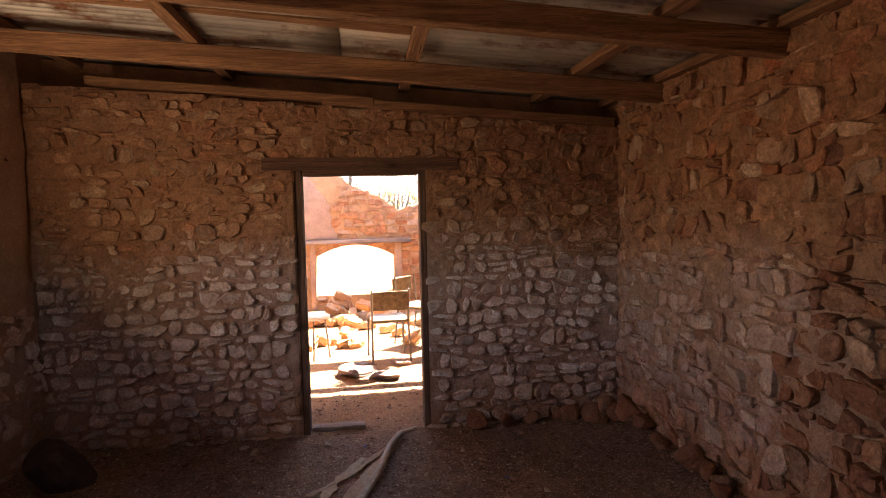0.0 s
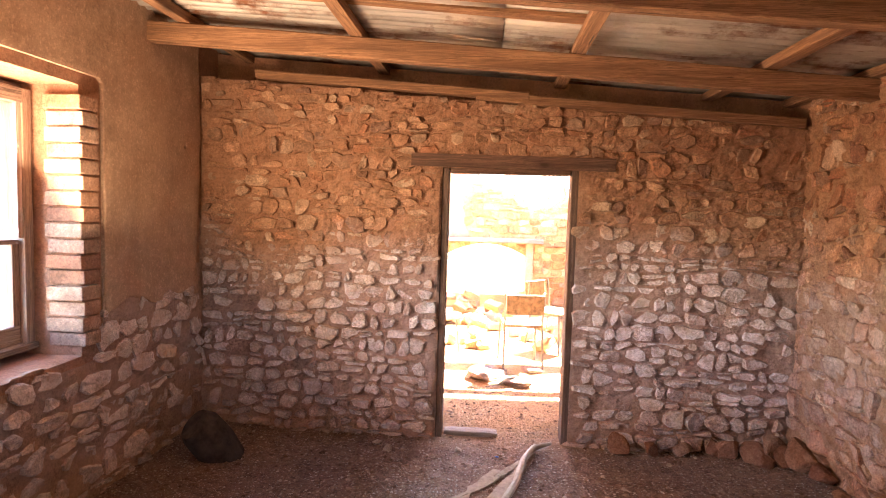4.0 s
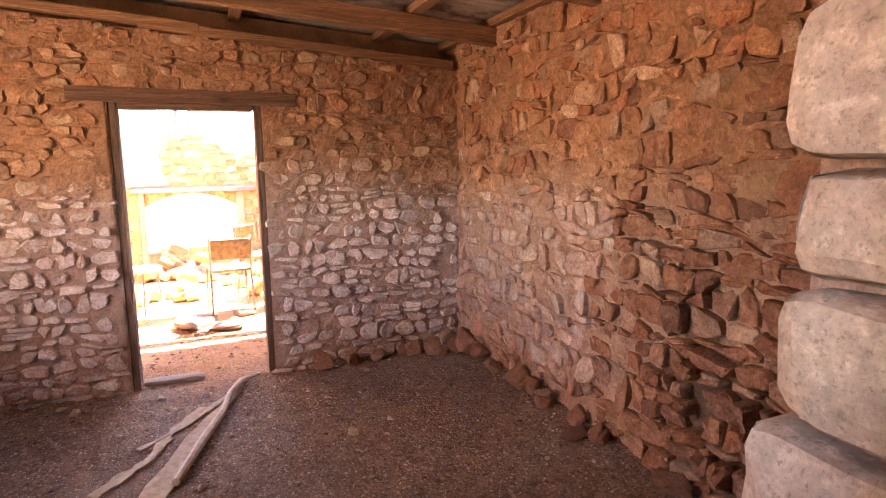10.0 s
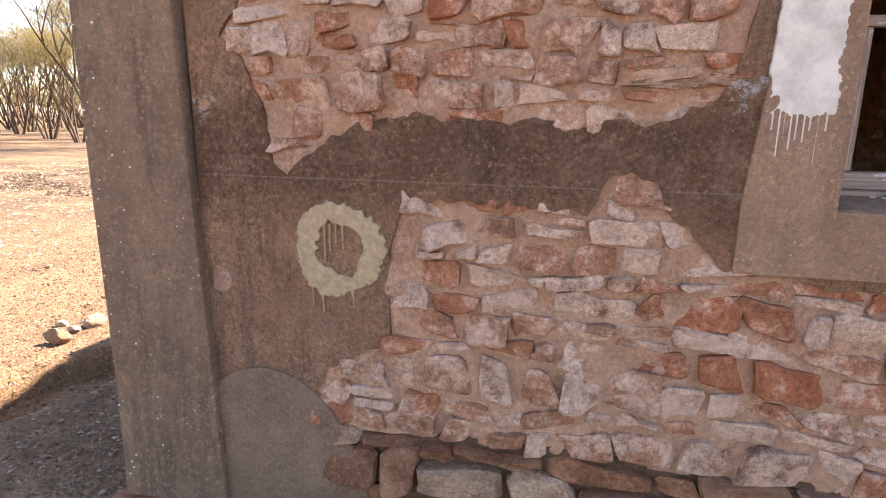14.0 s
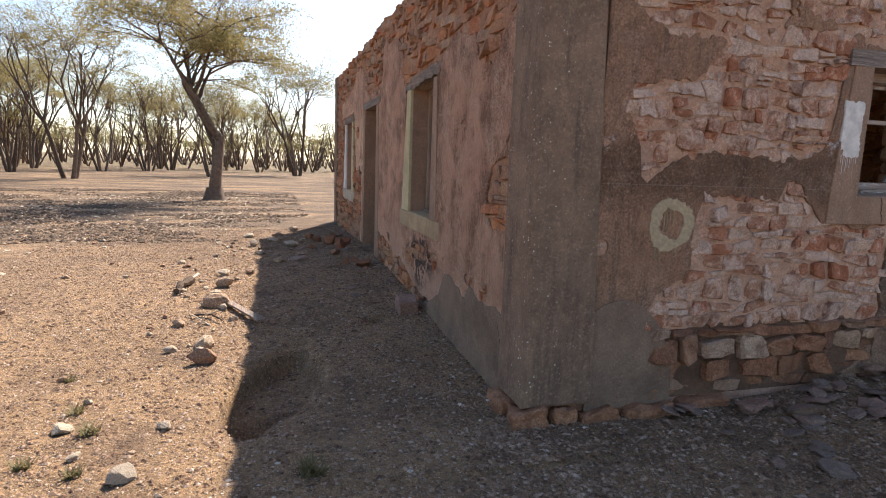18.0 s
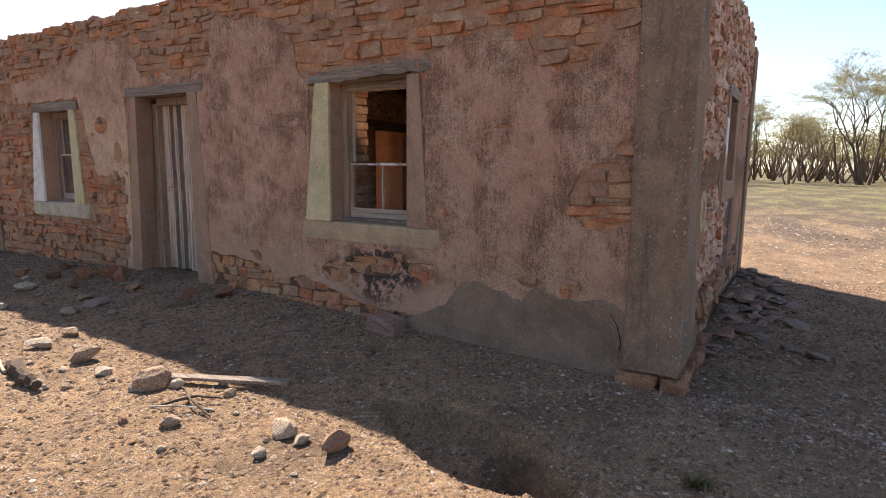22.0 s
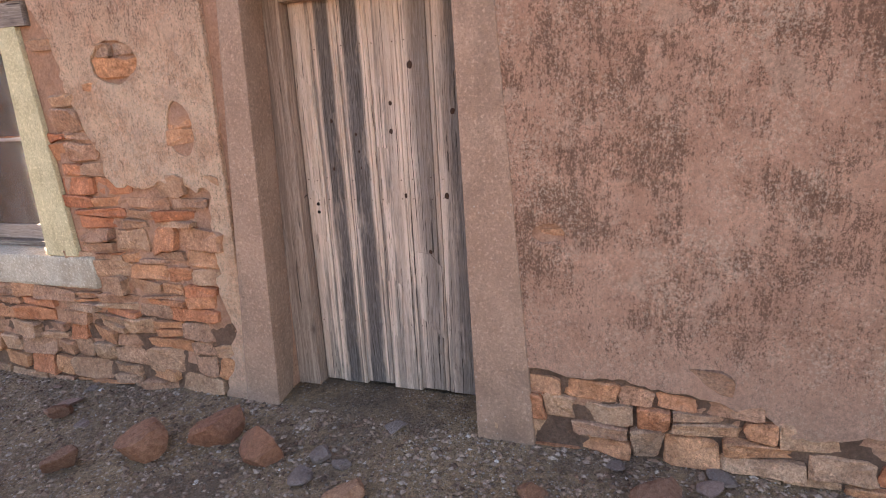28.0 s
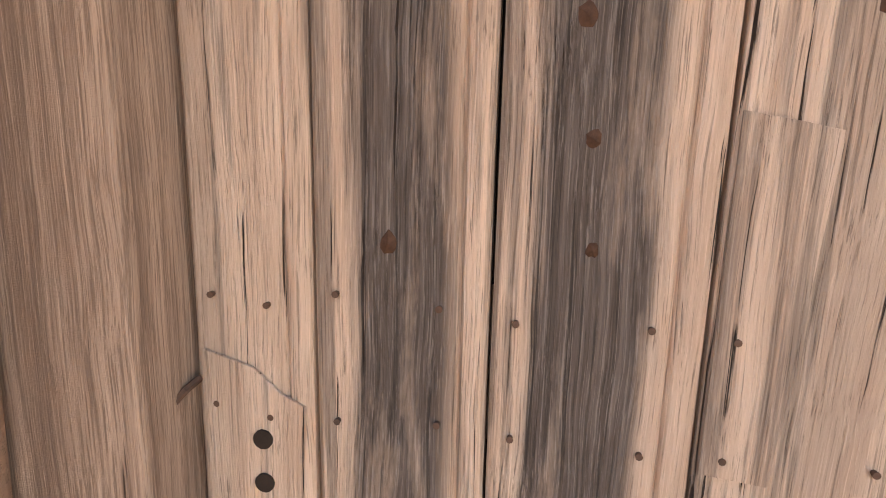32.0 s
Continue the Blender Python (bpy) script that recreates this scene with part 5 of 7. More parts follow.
KNOT = plain_mat("knot_wood", (0.075, 0.035, 0.02), 0.8, 0, 0.5, 120)
for y, z, r in ((5.517, 1.552, 0.012), (5.511, 1.683, 0.011), (5.835, 1.613, 0.01), (5.203, 1.633, 0.014), (5.847, 1.376, 0.009), (5.697, 1.46, 0.007), (5.707, 1.544, 0.008), (5.692, 1.38, 0.006), (5.46, 1.24, 0.012), (5.35, 0.96, 0.012), (5.4, 1.85, 0.02), (5.25, 1.24, 0.016)):
    knot(y, z, r)
# latch holes: dark discs on the face, their shade put in as colour
for z in (1.197, 1.155):
    bm = bmesh.new()
    bmesh.ops.create_circle(bm, cap_ends=True, segments=14, radius=0.009, matrix=Matrix.Translation((0.2728, 5.957, z)) @ Euler((0, math.pi / 2, 0)).to_matrix().to_4x4())
    bmesh.ops.solidify(bm, geom=bm.faces[:], thickness=0.003)
    part("latch_hole", bm, DARKHOLE, door)
part("bent_nail", tube_bm([(0.278, 6.018, 1.245), (0.262, 6.022, 1.24), (0.252, 6.036, 1.222), (0.25, 6.045, 1.21)], [0.0035] * 4, 6), RUSTY, door)

# inner doorway frame
inner = tagged(new("door_frame"), "bare grey timber frame of the doorless inner opening", "door frame", kind="structure")
part("frame_post", box_bm((2.19, 4.28, 0.08), (2.235, 4.42, 2.0), 0.006, 0.003, 3), WOOD_DKZ, inner)
part("frame_post", box_bm((3.055, 4.275, 0.08), (3.1, 4.42, 2.0), 0.006, 0.003, 3), WOOD_DKZ, inner)
part("frame_head", box_bm((2.245, 4.28, 1.965), (3.045, 4.42, 2.0), 0.005, 0.002), WOOD_DK, inner)
part("threshold", box_bm((2.25, 4.33, 0.1), (2.62, 4.42, 0.158), 0.01, 0.008, 3), WOOD_LX, inner, "broken stump of a pale threshold board")

# ---- roof of the first room ----
SLOPE = -0.069


def beam_top(x):
    return 2.785 + SLOPE * x


def sloped_beam(y0, y1, x0, x1, drop, h, material, label, name="roof_beam"):
    bm = bmesh.new()
    rows = []
    n = 10
    for i in range(n + 1):
        x = x0 + (x1 - x0) * i / n
        zt = beam_top(x) - drop
        rows.append([bm.verts.new((x, y + 0.004 * noise.noise(Vector((x * 3, y * 9, 1))), z + 0.005 * noise.noise(Vector((x * 4, z * 9, y))))) for y, z in ((y0, zt - h), (y1, zt - h), (y1, zt), (y0, zt))])
    for a, b in zip(rows, rows[1:]):
        for k in range(4):
            j = (k + 1) % 4
            bm.faces.new((a[k], a[j], b[j], b[k]))
    bm.faces.new(rows[0][::-1])
    bm.faces.new(rows[-1])
    bmesh.ops.recalc_face_normals(bm, faces=bm.faces[:])
    bmesh.ops.bevel(bm, geom=[e for e in bm.edges if e.calc_face_angle(0) > 0.8], offset=0.006, segments=1, affect="EDGES")
    me = bpy.data.meshes.new(name)
    bm.to_mesh(me)
    bm.free()
    me.materials.append(material)
    return tagged(new(name, me), label, "beam", "roof beams")


for y in (3.6, 2.53, 1.45, 0.55):
    sloped_beam(y, y + 0.075, 0.42, 4.62, 0.0, 0.115, WOOD_X, "rough-sawn brown timber roof beam")
sloped_beam(4.22, 4.3, 0.9, 2.75, 0.1, 0.055, WOOD_X, "warped timber plate on the inner wall", "wall_plate")
sloped_beam(4.225, 4.3, 2.4, 4.5, 0.115, 0.06, WOOD_X, "warped timber plate on the inner wall", "wall_plate")


def batten(x, y0, y1, w=0.075):
    zt = beam_top(x)
    bm = box_bm((-w / 2, y0, 0.0), (w / 2, y1, 0.05), 0.004, 0.003, 4, Matrix.Translation((x, 0, zt + 0.001)) @ Euler((0, math.atan(-SLOPE), rng.uniform(-0.012, 0.012))).to_matrix().to_4x4())
    me = bpy.data.meshes.new("roof_batten")
    bm.to_mesh(me)
    bm.free()
    me.materials.append(WOOD_BY)
    tagged(new("roof_batten", me), "rough timber batten under the roof iron", "batten", "roof battens")


for x in (0.75, 1.75, 2.93, 3.95, 4.5):
    batten(x, 0.3, 4.62)
# a split board and a dark strip that lie over the beams
bm = box_bm((0.0, 0.0, 0.0), (1.9, 0.09, 0.02), 0.003, 0.006, 4, Matrix.Translation((1.1, 3.16, beam_top(1.1) + 0.055)) @ Euler((0, math.atan(-SLOPE), 0.02)).to_matrix().to_4x4())
me = bpy.data.meshes.new("loose_board")
bm.to_mesh(me)
bm.free()
me.materials.append(WOOD_X)
tagged(new("loose_board", me), "split brown board under the roof iron", "board")


def iron_sheet(x0, x1, y0, y1, lift, label, pitch=0.076, amp=0.009):
    n = int((y1 - y0) / (pitch / 6))
    xs = np.linspace(x0, x1, 9)
    vs, fs = [], []
    for i in range(n + 1):
        y = y0 + (y1 - y0) * i / n
        for x in xs:
            vs.append((x, y, beam_top(x) + 0.064 + lift + amp * math.sin(2 * math.pi * (y - y0) / pitch) + 0.004 * noise.noise(Vector((x * 2, y * 2, 0)))))
    m = len(xs)
    for i in range(n):
        for k in range(m - 1):
            a = i * m + k
            fs.append((a, a + 1, a + m + 1, a + m))
    me = mesh_of("roof_sheet", vs, fs, IRON, True)
    ob = tagged(new("roof_sheet", me), label, "roof sheet", "corrugated roof sheets")
    mod = ob.modifiers.new("thick", "SOLIDIFY")
    mod.thickness = 0.0012
    return ob


y = 0.2
k = 0
while y < 4.7:
    iron_sheet(0.3, 2.55, y, y + 0.84, 0.003 * (k % 2), "old corrugated iron roof sheet, grey and rust-streaked")
    iron_sheet(2.45, 4.75, y, y + 0.84, 0.006 + 0.003 * (k % 2), "old corrugated iron roof sheet, grey and rust-streaked")
    y += 0.762
    k += 1
# what is left of the second room's roof, mostly unseen, sized to shade its floor
for y in (5.15, 6.1, 7.04, 7.85):
    sloped_beam(y, y + 0.075, 0.42, 4.62, 0.02, 0.115, WOOD_X, "rough-sawn brown timber roof beam")
iron_sheet(0.4, 4.7, 4.98, 7.02, 0.0, "old corrugated iron roof sheet, grey and rust-streaked")
# unseen strip, added to throw a band of shade across the floor
iron_sheet(0.4, 4.7, 7.78, 8.08, 0.004, "old corrugated iron roof sheet, grey and rust-streaked")
ceiling = tagged(new("ceiling", mesh_of("ceiling", [(0.3, 0.1, 2.93), (4.8, 0.1, 2.64), (4.8, 4.8, 2.64), (0.3, 4.8, 2.93), (0.3, 0.1, 2.96), (4.8, 0.1, 2.67), (4.8, 4.8, 2.67), (0.3, 4.8, 2.96)],
                                        [(0, 3, 2, 1), (4, 5, 6, 7), (0, 1, 5, 4), (1, 2, 6, 5), (2, 3, 7, 6), (3, 0, 4, 7)], IRON)), "weathered iron roof above the first room", kind="structure")

# ---- the second room ----
def chair(x, y, turn, label, hgt=0.74):
    z = floor_z(x, y)
    ob = empty("chair", label, "chair", "broken chairs", (x, y, z))
    s = hgt / 0.78
    m = Matrix.Scale(s, 4)
    part("seat", box_bm((-0.2, -0.19, 0.42), (0.2, 0.2, 0.455), 0.015, 0.004, 2, m), VINYL, ob)
    part("backrest", box_bm((-0.19, 0.19, 0.58), (0.19, 0.21, 0.78), 0.012, 0.004, 3, m @ Euler((-0.08, 0, 0)).to_matrix().to_4x4()), VINYL, ob, "peeling vinyl backrest")
    for sx in (-1, 1):
        part("leg", tube_bm([m @ Vector((0.19 * sx, -0.18, 0.43)), m @ Vector((0.2 * sx, -0.2, -0.01))], [0.011, 0.011], 8), STEEL, ob)
        part("back_leg", tube_bm([m @ Vector((0.195 * sx, 0.22, 0.78)), m @ Vector((0.19 * sx, 0.18, 0.43)), m @ Vector((0.2 * sx, 0.24, -0.01))], [0.011] * 3, 8), STEEL, ob)
    part("rail", tube_bm([m @ Vector((-0.19, -0.18, 0.41)), m @ Vector((0.19, -0.18, 0.41))], [0.009] * 2, 8), STEEL, ob)
    ob.rotation_euler = (0, 0, turn)
    return ob


chair(2.88, 6.2, math.pi + 0.1, "steel-framed chair with peeling brown vinyl, facing the far wall", 0.76)
chair(3.3, 6.95, 0.9, "second steel-framed chair with torn dark vinyl", 0.8)
stool = empty("stool", "small round pale-topped stool in the sun", "stool", at=(2.12, 6.35, floor_z(2.12, 6.35)))
bm = bmesh.new()
bmesh.ops.create_cone(bm, cap_ends=True, segments=24, radius1=0.15, radius2=0.155, depth=0.035, matrix=Matrix.Translation((0, 0, 0.45)))
part("top", bm, WHITE, stool)
for a in (0.4, 2.5, 4.6):
    part("leg", tube_bm([(0.1 * math.cos(a), 0.1 * math.sin(a), 0.44), (0.15 * math.cos(a), 0.15 * math.sin(a), -0.01)], [0.01, 0.01], 6), STEEL, stool)


def rock_mesh(name, seed, flat=0.6, detail=2, crag=0.35, cut=(0.55, 0.82)):
    r = random.Random(seed)
    bm = bmesh.new()
    bmesh.ops.create_icosphere(bm, subdivisions=detail, radius=1)
    off = Vector((r.uniform(0, 50), r.uniform(0, 50), r.uniform(0, 50)))
    sx, sy = r.uniform(0.8, 1.2), r.uniform(0.6, 0.95)
    cutters = []
    for _ in range(16):
        nrm = Vector((r.gauss(0, 1), r.gauss(0, 1), r.gauss(0, 1))).normalized()
        cutters.append((nrm, Vector((sx * nrm.x, sy * nrm.y, flat * nrm.z)).length * r.uniform(*cut)))
    for v in bm.verts:
        p = v.co.copy()
        k = 1 + crag * 0.6 * noise.noise(p * 0.9 + off) + crag * 0.3 * noise.noise(p * 2.3 + off)
        q = Vector((p.x * sx, p.y * sy, p.z * flat)) * k
        for nrm, lim in cutters:
            d = q.dot(nrm) - lim
            if d > 0:
                q -= nrm * d * 0.95
        q += Vector(noise.noise_vector(p * 4.5 + off)) * 0.035
        v.co = q
    me = bpy.data.meshes.new(name)
    bm.to_mesh(me)
    bm.free()
    return me


def with_mat(me, material):
    me.materials.append(material)
    return me


rocks = [with_mat(rock_mesh("rock", 20 + i, (0.65, 0.4, 0.5, 0.28, 0.7, 0.36)[i], 3), ROCK) for i in range(6)]
slabs = [with_mat(rock_mesh("slab", 40 + i, (0.16, 0.22, 0.12, 0.26)[i], 3, 0.4), SLATE) for i in range(4)]
shards = [with_mat(rock_mesh("shard", 80 + i, (0.6, 0.45, 0.7, 0.5)[i], 3, 0.2, (0.34, 0.66)), STONE_RD) for i in range(4)]
# lighter and golden, standing in for sun that misses most of the heap
RUBBLE = stone_mat("golden_rubble", ((0.0, (0.62, 0.34, 0.16)), (0.4, (0.72, 0.46, 0.24)), (0.7, (0.5, 0.26, 0.12)), (1.0, (0.78, 0.56, 0.34))))
blocks = []
for i in range(5):
    r = random.Random(60 + i)
    bm = box_bm((-1, -0.6 + r.uniform(-0.1, 0.1), -0.45), (1, 0.6, 0.45 + r.uniform(-0.1, 0.1)), 0.13, 0.16, 2)
    me = bpy.data.meshes.new("block")
    bm.to_mesh(me)
    bm.free()
    me.materials.append(RUBBLE)
    blocks.append(me)


def drop(name, me, x, y, size, label, category, group, zfun=ground_z, turn=None, tilt=0.15, sink=0.3, stack=0.0):
    ob = new(name, me)
    low = min(v.co.z for v in me.vertices) * size
    ob.location = (x, y, zfun(x, y) - low * (1 - sink) + stack)
    ob.rotation_euler = (rng.uniform(-tilt, tilt), rng.uniform(-tilt, tilt), rng.uniform(0, 6.28) if turn is None else turn)
    ob.scale = (size, size, size)
    return tagged(ob, label, category, group)


for i in range(58):
    x = rng.uniform(1.75, 3.5)
    y = 9.3 - abs(rng.gauss(0, 1.3))
    y = max(y, 6.9)
    pile = rng.uniform(0.0, 1.0) * max(0.0, 0.36 - 0.3 * (9.6 - y))
    drop("fallen_block", blocks[i % 5], x, y, rng.uniform(0.07, 0.13), "fallen orange building stone in a sunlit heap", "rubble stone", "rubble heap by the fireplace", floor_z, tilt=0.5, sink=0.05, stack=pile)
for x, y, s in ((2.55, 5.75, 0.3), (2.8, 5.55, 0.22), (3.0, 5.95, 0.16)):
    drop("flat_stone", slabs[0], x, y, s, "flat stone lying on the dirt floor", "stone", "floor litter", floor_z, tilt=0.05)
mantel = box_bm((1.72, 9.6, 1.2), (3.42, 9.73, 1.27), 0.008, 0.006, 4)
me = bpy.data.meshes.new("mantel_beam")
mantel.to_mesh(me)
mantel.free()
me.materials.append(WOOD_LX)
tagged(new("mantel_beam", me), "pale bleached timber mantel above the arch", "beam")

# ---- things on the first room's floor ----
DARK_TIMBER = plain_mat("dark_timber", (0.07, 0.05, 0.04), 0.95, 0, 0.6, 14)
strip = tube_bm([(2.98, 4.2, 0.16), (2.86, 4.1, 0.165), (2.78, 3.9, 0.17), (2.72, 3.6, 0.165), (2.62, 3.3, 0.165), (2.5, 2.9, 0.16)], [0.012, 0.022, 0.02, 0.022, 0.024, 0.02], 8)
me = bpy.data.meshes.new("fallen_branch")
strip.to_mesh(me)
strip.free()
me.materials.append(CREAMWOOD)
tagged(new("fallen_branch", me), "pale dry branch lying by the doorway", "branch")
def rag(points, width, label, seed, flare=0.0):
    """A strip of frayed sacking, crumpled on the floor."""
    r = random.Random(seed)
    rows = []
    verts, faces = [], []
    n = 26
    for i in range(n):
        t = i / (n - 1) * (len(points) - 1)
        k = min(int(t), len(points) - 2)
        f = t - k
        x, y = (points[k][0] * (1 - f) + points[k + 1][0] * f, points[k][1] * (1 - f) + points[k + 1][1] * f)
        dx, dy = points[k + 1][0] - points[k][0], points[k + 1][1] - points[k][1]
        l = math.hypot(dx, dy)
        nx, ny = -dy / l, dx / l
        for j in range(5):
            w = width * (1 + flare * i / n) * (j / 4 - 0.5) * (0.7 + 0.5 * noise.noise(Vector((i * 0.4, seed, 0)))) + r.uniform(-0.1, 0.1) * width
            px, py = x + nx * w, y + ny * w
            verts.append((px, py, floor_z(px, py) + 0.012 + 0.014 * abs(noise.noise(Vector((px * 14, py * 14, seed))))))
    m = len(verts)
    verts += [(x, y, z - 0.012) for x, y, z in verts]
    for i in range(n - 1):
        for j in range(4):
            a = i * 5 + j
            faces.append((a, a + 1, a + 6, a + 5))
        faces.append((i * 5, i * 5 + 5, m + i * 5 + 5, m + i * 5))
        faces.append((i * 5 + 9, i * 5 + 4, m + i * 5 + 4, m + i * 5 + 9))
    tagged(new("sacking", mesh_of("sacking", verts, faces, CLOTH)), label, "sacking", "torn sacking")


rag([(2.84, 4.02), (2.72, 3.75), (2.58, 3.4), (2.44, 2.95), (2.28, 2.45)], 0.05, "wide torn length of pale sacking on the dirt floor", 14, 3.0)
rag([(2.86, 4.08), (2.7, 3.85), (2.55, 3.6), (2.3, 3.35)], 0.05, "frayed strip of pale sacking on the dirt floor", 3)
rag([(2.62, 3.8), (2.45, 3.5), (2.36, 3.2), (2.15, 2.95)], 0.08, "frayed strip of pale sacking on the dirt floor", 8)
for i in range(34):
    drop("floor_stone", rocks[i % 6], rng.uniform(0.8, 4.3), rng.uniform(1.6, 5.6), rng.choice((0.018, 0.022, 0.03, 0.04)), "small stone lying on the dirt floor", "stone", "stones on the floor", floor_z)
bm = tube_bm([(0.77, 3.66, 0.37), (0.8, 3.69, 0.33), (0.86, 3.73, 0.23), (0.93, 3.78, 0.1)], [0.1, 0.125, 0.13, 0.115], 14)
me = bpy.data.meshes.new("stump")
bm.to_mesh(me)
bm.free()
me.materials.append(DARK_TIMBER)
tagged(new("stump", me), "dark tree stump leaning in the shaded corner", "stump")
for x, y, s in ((4.4, 4.12, 0.1), (4.28, 4.15, 0.09), (4.15, 4.18, 0.08), (4.45, 3.95, 0.1), (4.47, 3.75, 0.09), (4.38, 4.0, 0.08), (4.05, 4.2, 0.06), (4.46, 3.5, 0.07), (4.3, 4.02, 0.07), (3.85, 4.2, 0.07), (3.65, 4.21, 0.06), (3.4, 4.2, 0.08), (4.47, 3.2, 0.08), (4.48, 2.9, 0.07)):
    drop("fallen_stone", shards[int(s * 100) % 4], x, y, s * 1.7, "dark fallen stone against the wall foot", "stone", "fallen stones in the corner", floor_z)
for i in range(26):
    drop("fallen_stone", shards[i % 4], 4.5 - abs(rng.gauss(0, 0.05)), rng.uniform(0.6, 3.4), rng.uniform(0.06, 0.12), "fallen stone at the foot of the back wall", "stone", "fallen stones along the wall", floor_z)
for x, y in ((2.62, 4.02), (3.45, 3.4)):
    drop("glass_chip", with_mat(rock_mesh("chip", 5, 0.4, 1), BLUE), x, y, 0.02, "small blue glass chip", "glass chip", "blue glass chips", floor_z)

# ---- outside: stones, slabs, timber ----
NAMED = ((-1.9, 1.33, 0.105, 0), (-1.93, 1.68, 0.1, 4), (-1.95, 2.9, 0.15, 4), (-2.0, 3.38, 0.1, 3), (-1.93, 3.76, 0.11, 0), (-2.35, 3.57, 0.09, 3), (-1.97, 4.31, 0.12, 1), (-1.68, 4.46, 0.1, 1), (-2.5, 0.37, 0.08, 5), (-2.08, -0.24, 0.075, 4), (-2.35, 0.02, 0.05, 1), (-2.2, 2.3, 0.07, 2),
         (-1.35, 5.2, 0.13, 3), (-1.0, 5.6, 0.11, 3), (-1.6, 6.0, 0.12, 3), (-1.1, 6.6, 0.14, 1), (-1.7, 6.9, 0.12, 0), (-1.4, 7.4, 0.15, 3), (-0.9, 7.1, 0.1, 1), (-1.3, 8.2, 0.16, 3), (-1.8, 8.0, 0.12, 1), (-1.0, 8.8, 0.12, 2))
for x, y, s, k in NAMED:
    drop("rock", rocks[k], x, y, s, "weathered fieldstone on the bare ground", "rock", "rocks in front of the house", sink=0.25)
for i in range(90):
    x, y = (rng.uniform(-4.6, -1.3), rng.uniform(-1.5, 9.0)) if i < 50 else (rng.gauss(-2.0, 0.28), rng.uniform(1.2, 7.5))
    drop("rock", rocks[i % 6], x, y, rng.choice((0.025, 0.03, 0.04, 0.05, 0.06)), "small weathered stone on the bare ground", "rock", "rocks in front of the house")
for x, y, s, k in ((-0.3, 6.25, 0.11, 2), (-0.42, 5.95, 0.12, 4), (-0.5, 6.6, 0.13, 0), (-0.55, 5.45, 0.09, 1), (-0.35, 4.75, 0.07, 5), (-0.32, 4.28, 0.12, 3), (-0.5, 4.65, 0.06, 0), (-0.8, 6.2, 0.06, 2), (-0.7, 6.9, 0.1, 3), (-0.35, 7.3, 0.07, 1), (-0.75, 7.5, 0.09, 4)):
    drop("rock", shards[k % 4], x, y, s * 1.45, "broken red-brown stone by the door step", "rock", "stones by the door", tilt=0.5)
block = drop("footing_block", blocks[0], -0.2, 2.28, 0.15, "squared dark stone block at the wall foot", "stone block", turn=1.5, tilt=0.03, group="", sink=0.3)
block.data = block.data.copy()
block.data.materials[0] = SLATE
for i in range(150):
    x = 0.9 + 3.9 * rng.random() ** 0.8
    y = -0.1 - abs(rng.gauss(0, 0.32))
    lean = rng.uniform(0.1, 0.35)
    drop("stone_slab", slabs[i % 4], x, y, rng.choice((0.04, 0.05, 0.06, 0.08, 0.1, 0.14)), "flat grey-brown stone slab in a loose pile", "stone slab", "slabs along the end wall", tilt=0.35, sink=0.1, stack=max(0, 0.1 * math.exp(y / 0.25)) * rng.random())
for i in range(40):
    drop("stone_slab", slabs[i % 4], rng.uniform(-1.2, 0), rng.uniform(2.8, 9.2), rng.choice((0.04, 0.06, 0.08)), "flat stone flake on the shaded ground", "stone slab", "flakes along the front wall", tilt=0.15, sink=0.2)
drop("stone_slab", slabs[2], -1.05, 5.28, 0.17, "pale flat slab lying tilted on the gravel", "stone slab", "flakes along the front wall", turn=0.8, tilt=0.25, sink=0.1)
bm = box_bm((-0.46, -0.03, -0.011), (0.46, 0.03, 0.011), 0.003, 0.004, 5, Matrix.Translation((-1.68, 2.5, ground_z(-1.68, 2.5) + 0.05)) @ Euler((0.1, -0.03, math.atan2(-0.84, 0.33))).to_matrix().to_4x4())
me = bpy.data.meshes.new("plank")
bm.to_mesh(me)
bm.free()
me.materials.append(WOOD_Y)
tagged(new("plank", me), "thin grey weathered plank on the ground", "plank")


def stick(points, r, label, material=CREAMWOOD):
    pts = [(x, y, ground_z(x, y) + r * 0.8 + h) for x, y, h in points]
    fine = []
    for i in range(len(pts) - 1):
        for k in range(4):
            f = k / 4
            fine.append(tuple(a + (b - a) * f + rng.uniform(-0.3, 0.3) * r for a, b in zip(pts[i], pts[i + 1])))
    pts = fine + [pts[-1]]
    bm = tube_bm(pts, [r * (1 - 0.5 * i / len(pts)) * rng.uniform(0.7, 1.2) for i in range(len(pts))], 7)
    me = bpy.data.meshes.new("stick")
    bm.to_mesh(me)
    bm.free()
    me.materials.append(material)
    tagged(new("stick", me), label, "stick", "dry sticks")


stick([(-2.28, 4.45, 0), (-2.3, 4.2, 0.01), (-2.36, 3.95, 0.0)], 0.02, "pale split stick on the ground")
stick([(-2.3, 4.0, 0), (-2.36, 3.7, 0.02), (-2.38, 3.45, 0)], 0.05, "thick dead log lying on the ground", BARK)
stick([(-2.1, 2.55, 0), (-1.95, 2.45, 0.03), (-1.85, 2.3, 0.02)], 0.011, "grey dead twig beside the plank", BARK)
stick([(-2.02, 2.2, 0), (-2.0, 2.4, 0.04), (-1.9, 2.6, 0.02)], 0.009, "grey dead twig beside the plank", BARK)
stick([(-1.95, 2.25, 0), (-2.08, 2.42, 0.03), (-2.15, 2.6, 0.0)], 0.008, "grey dead twig beside the plank")
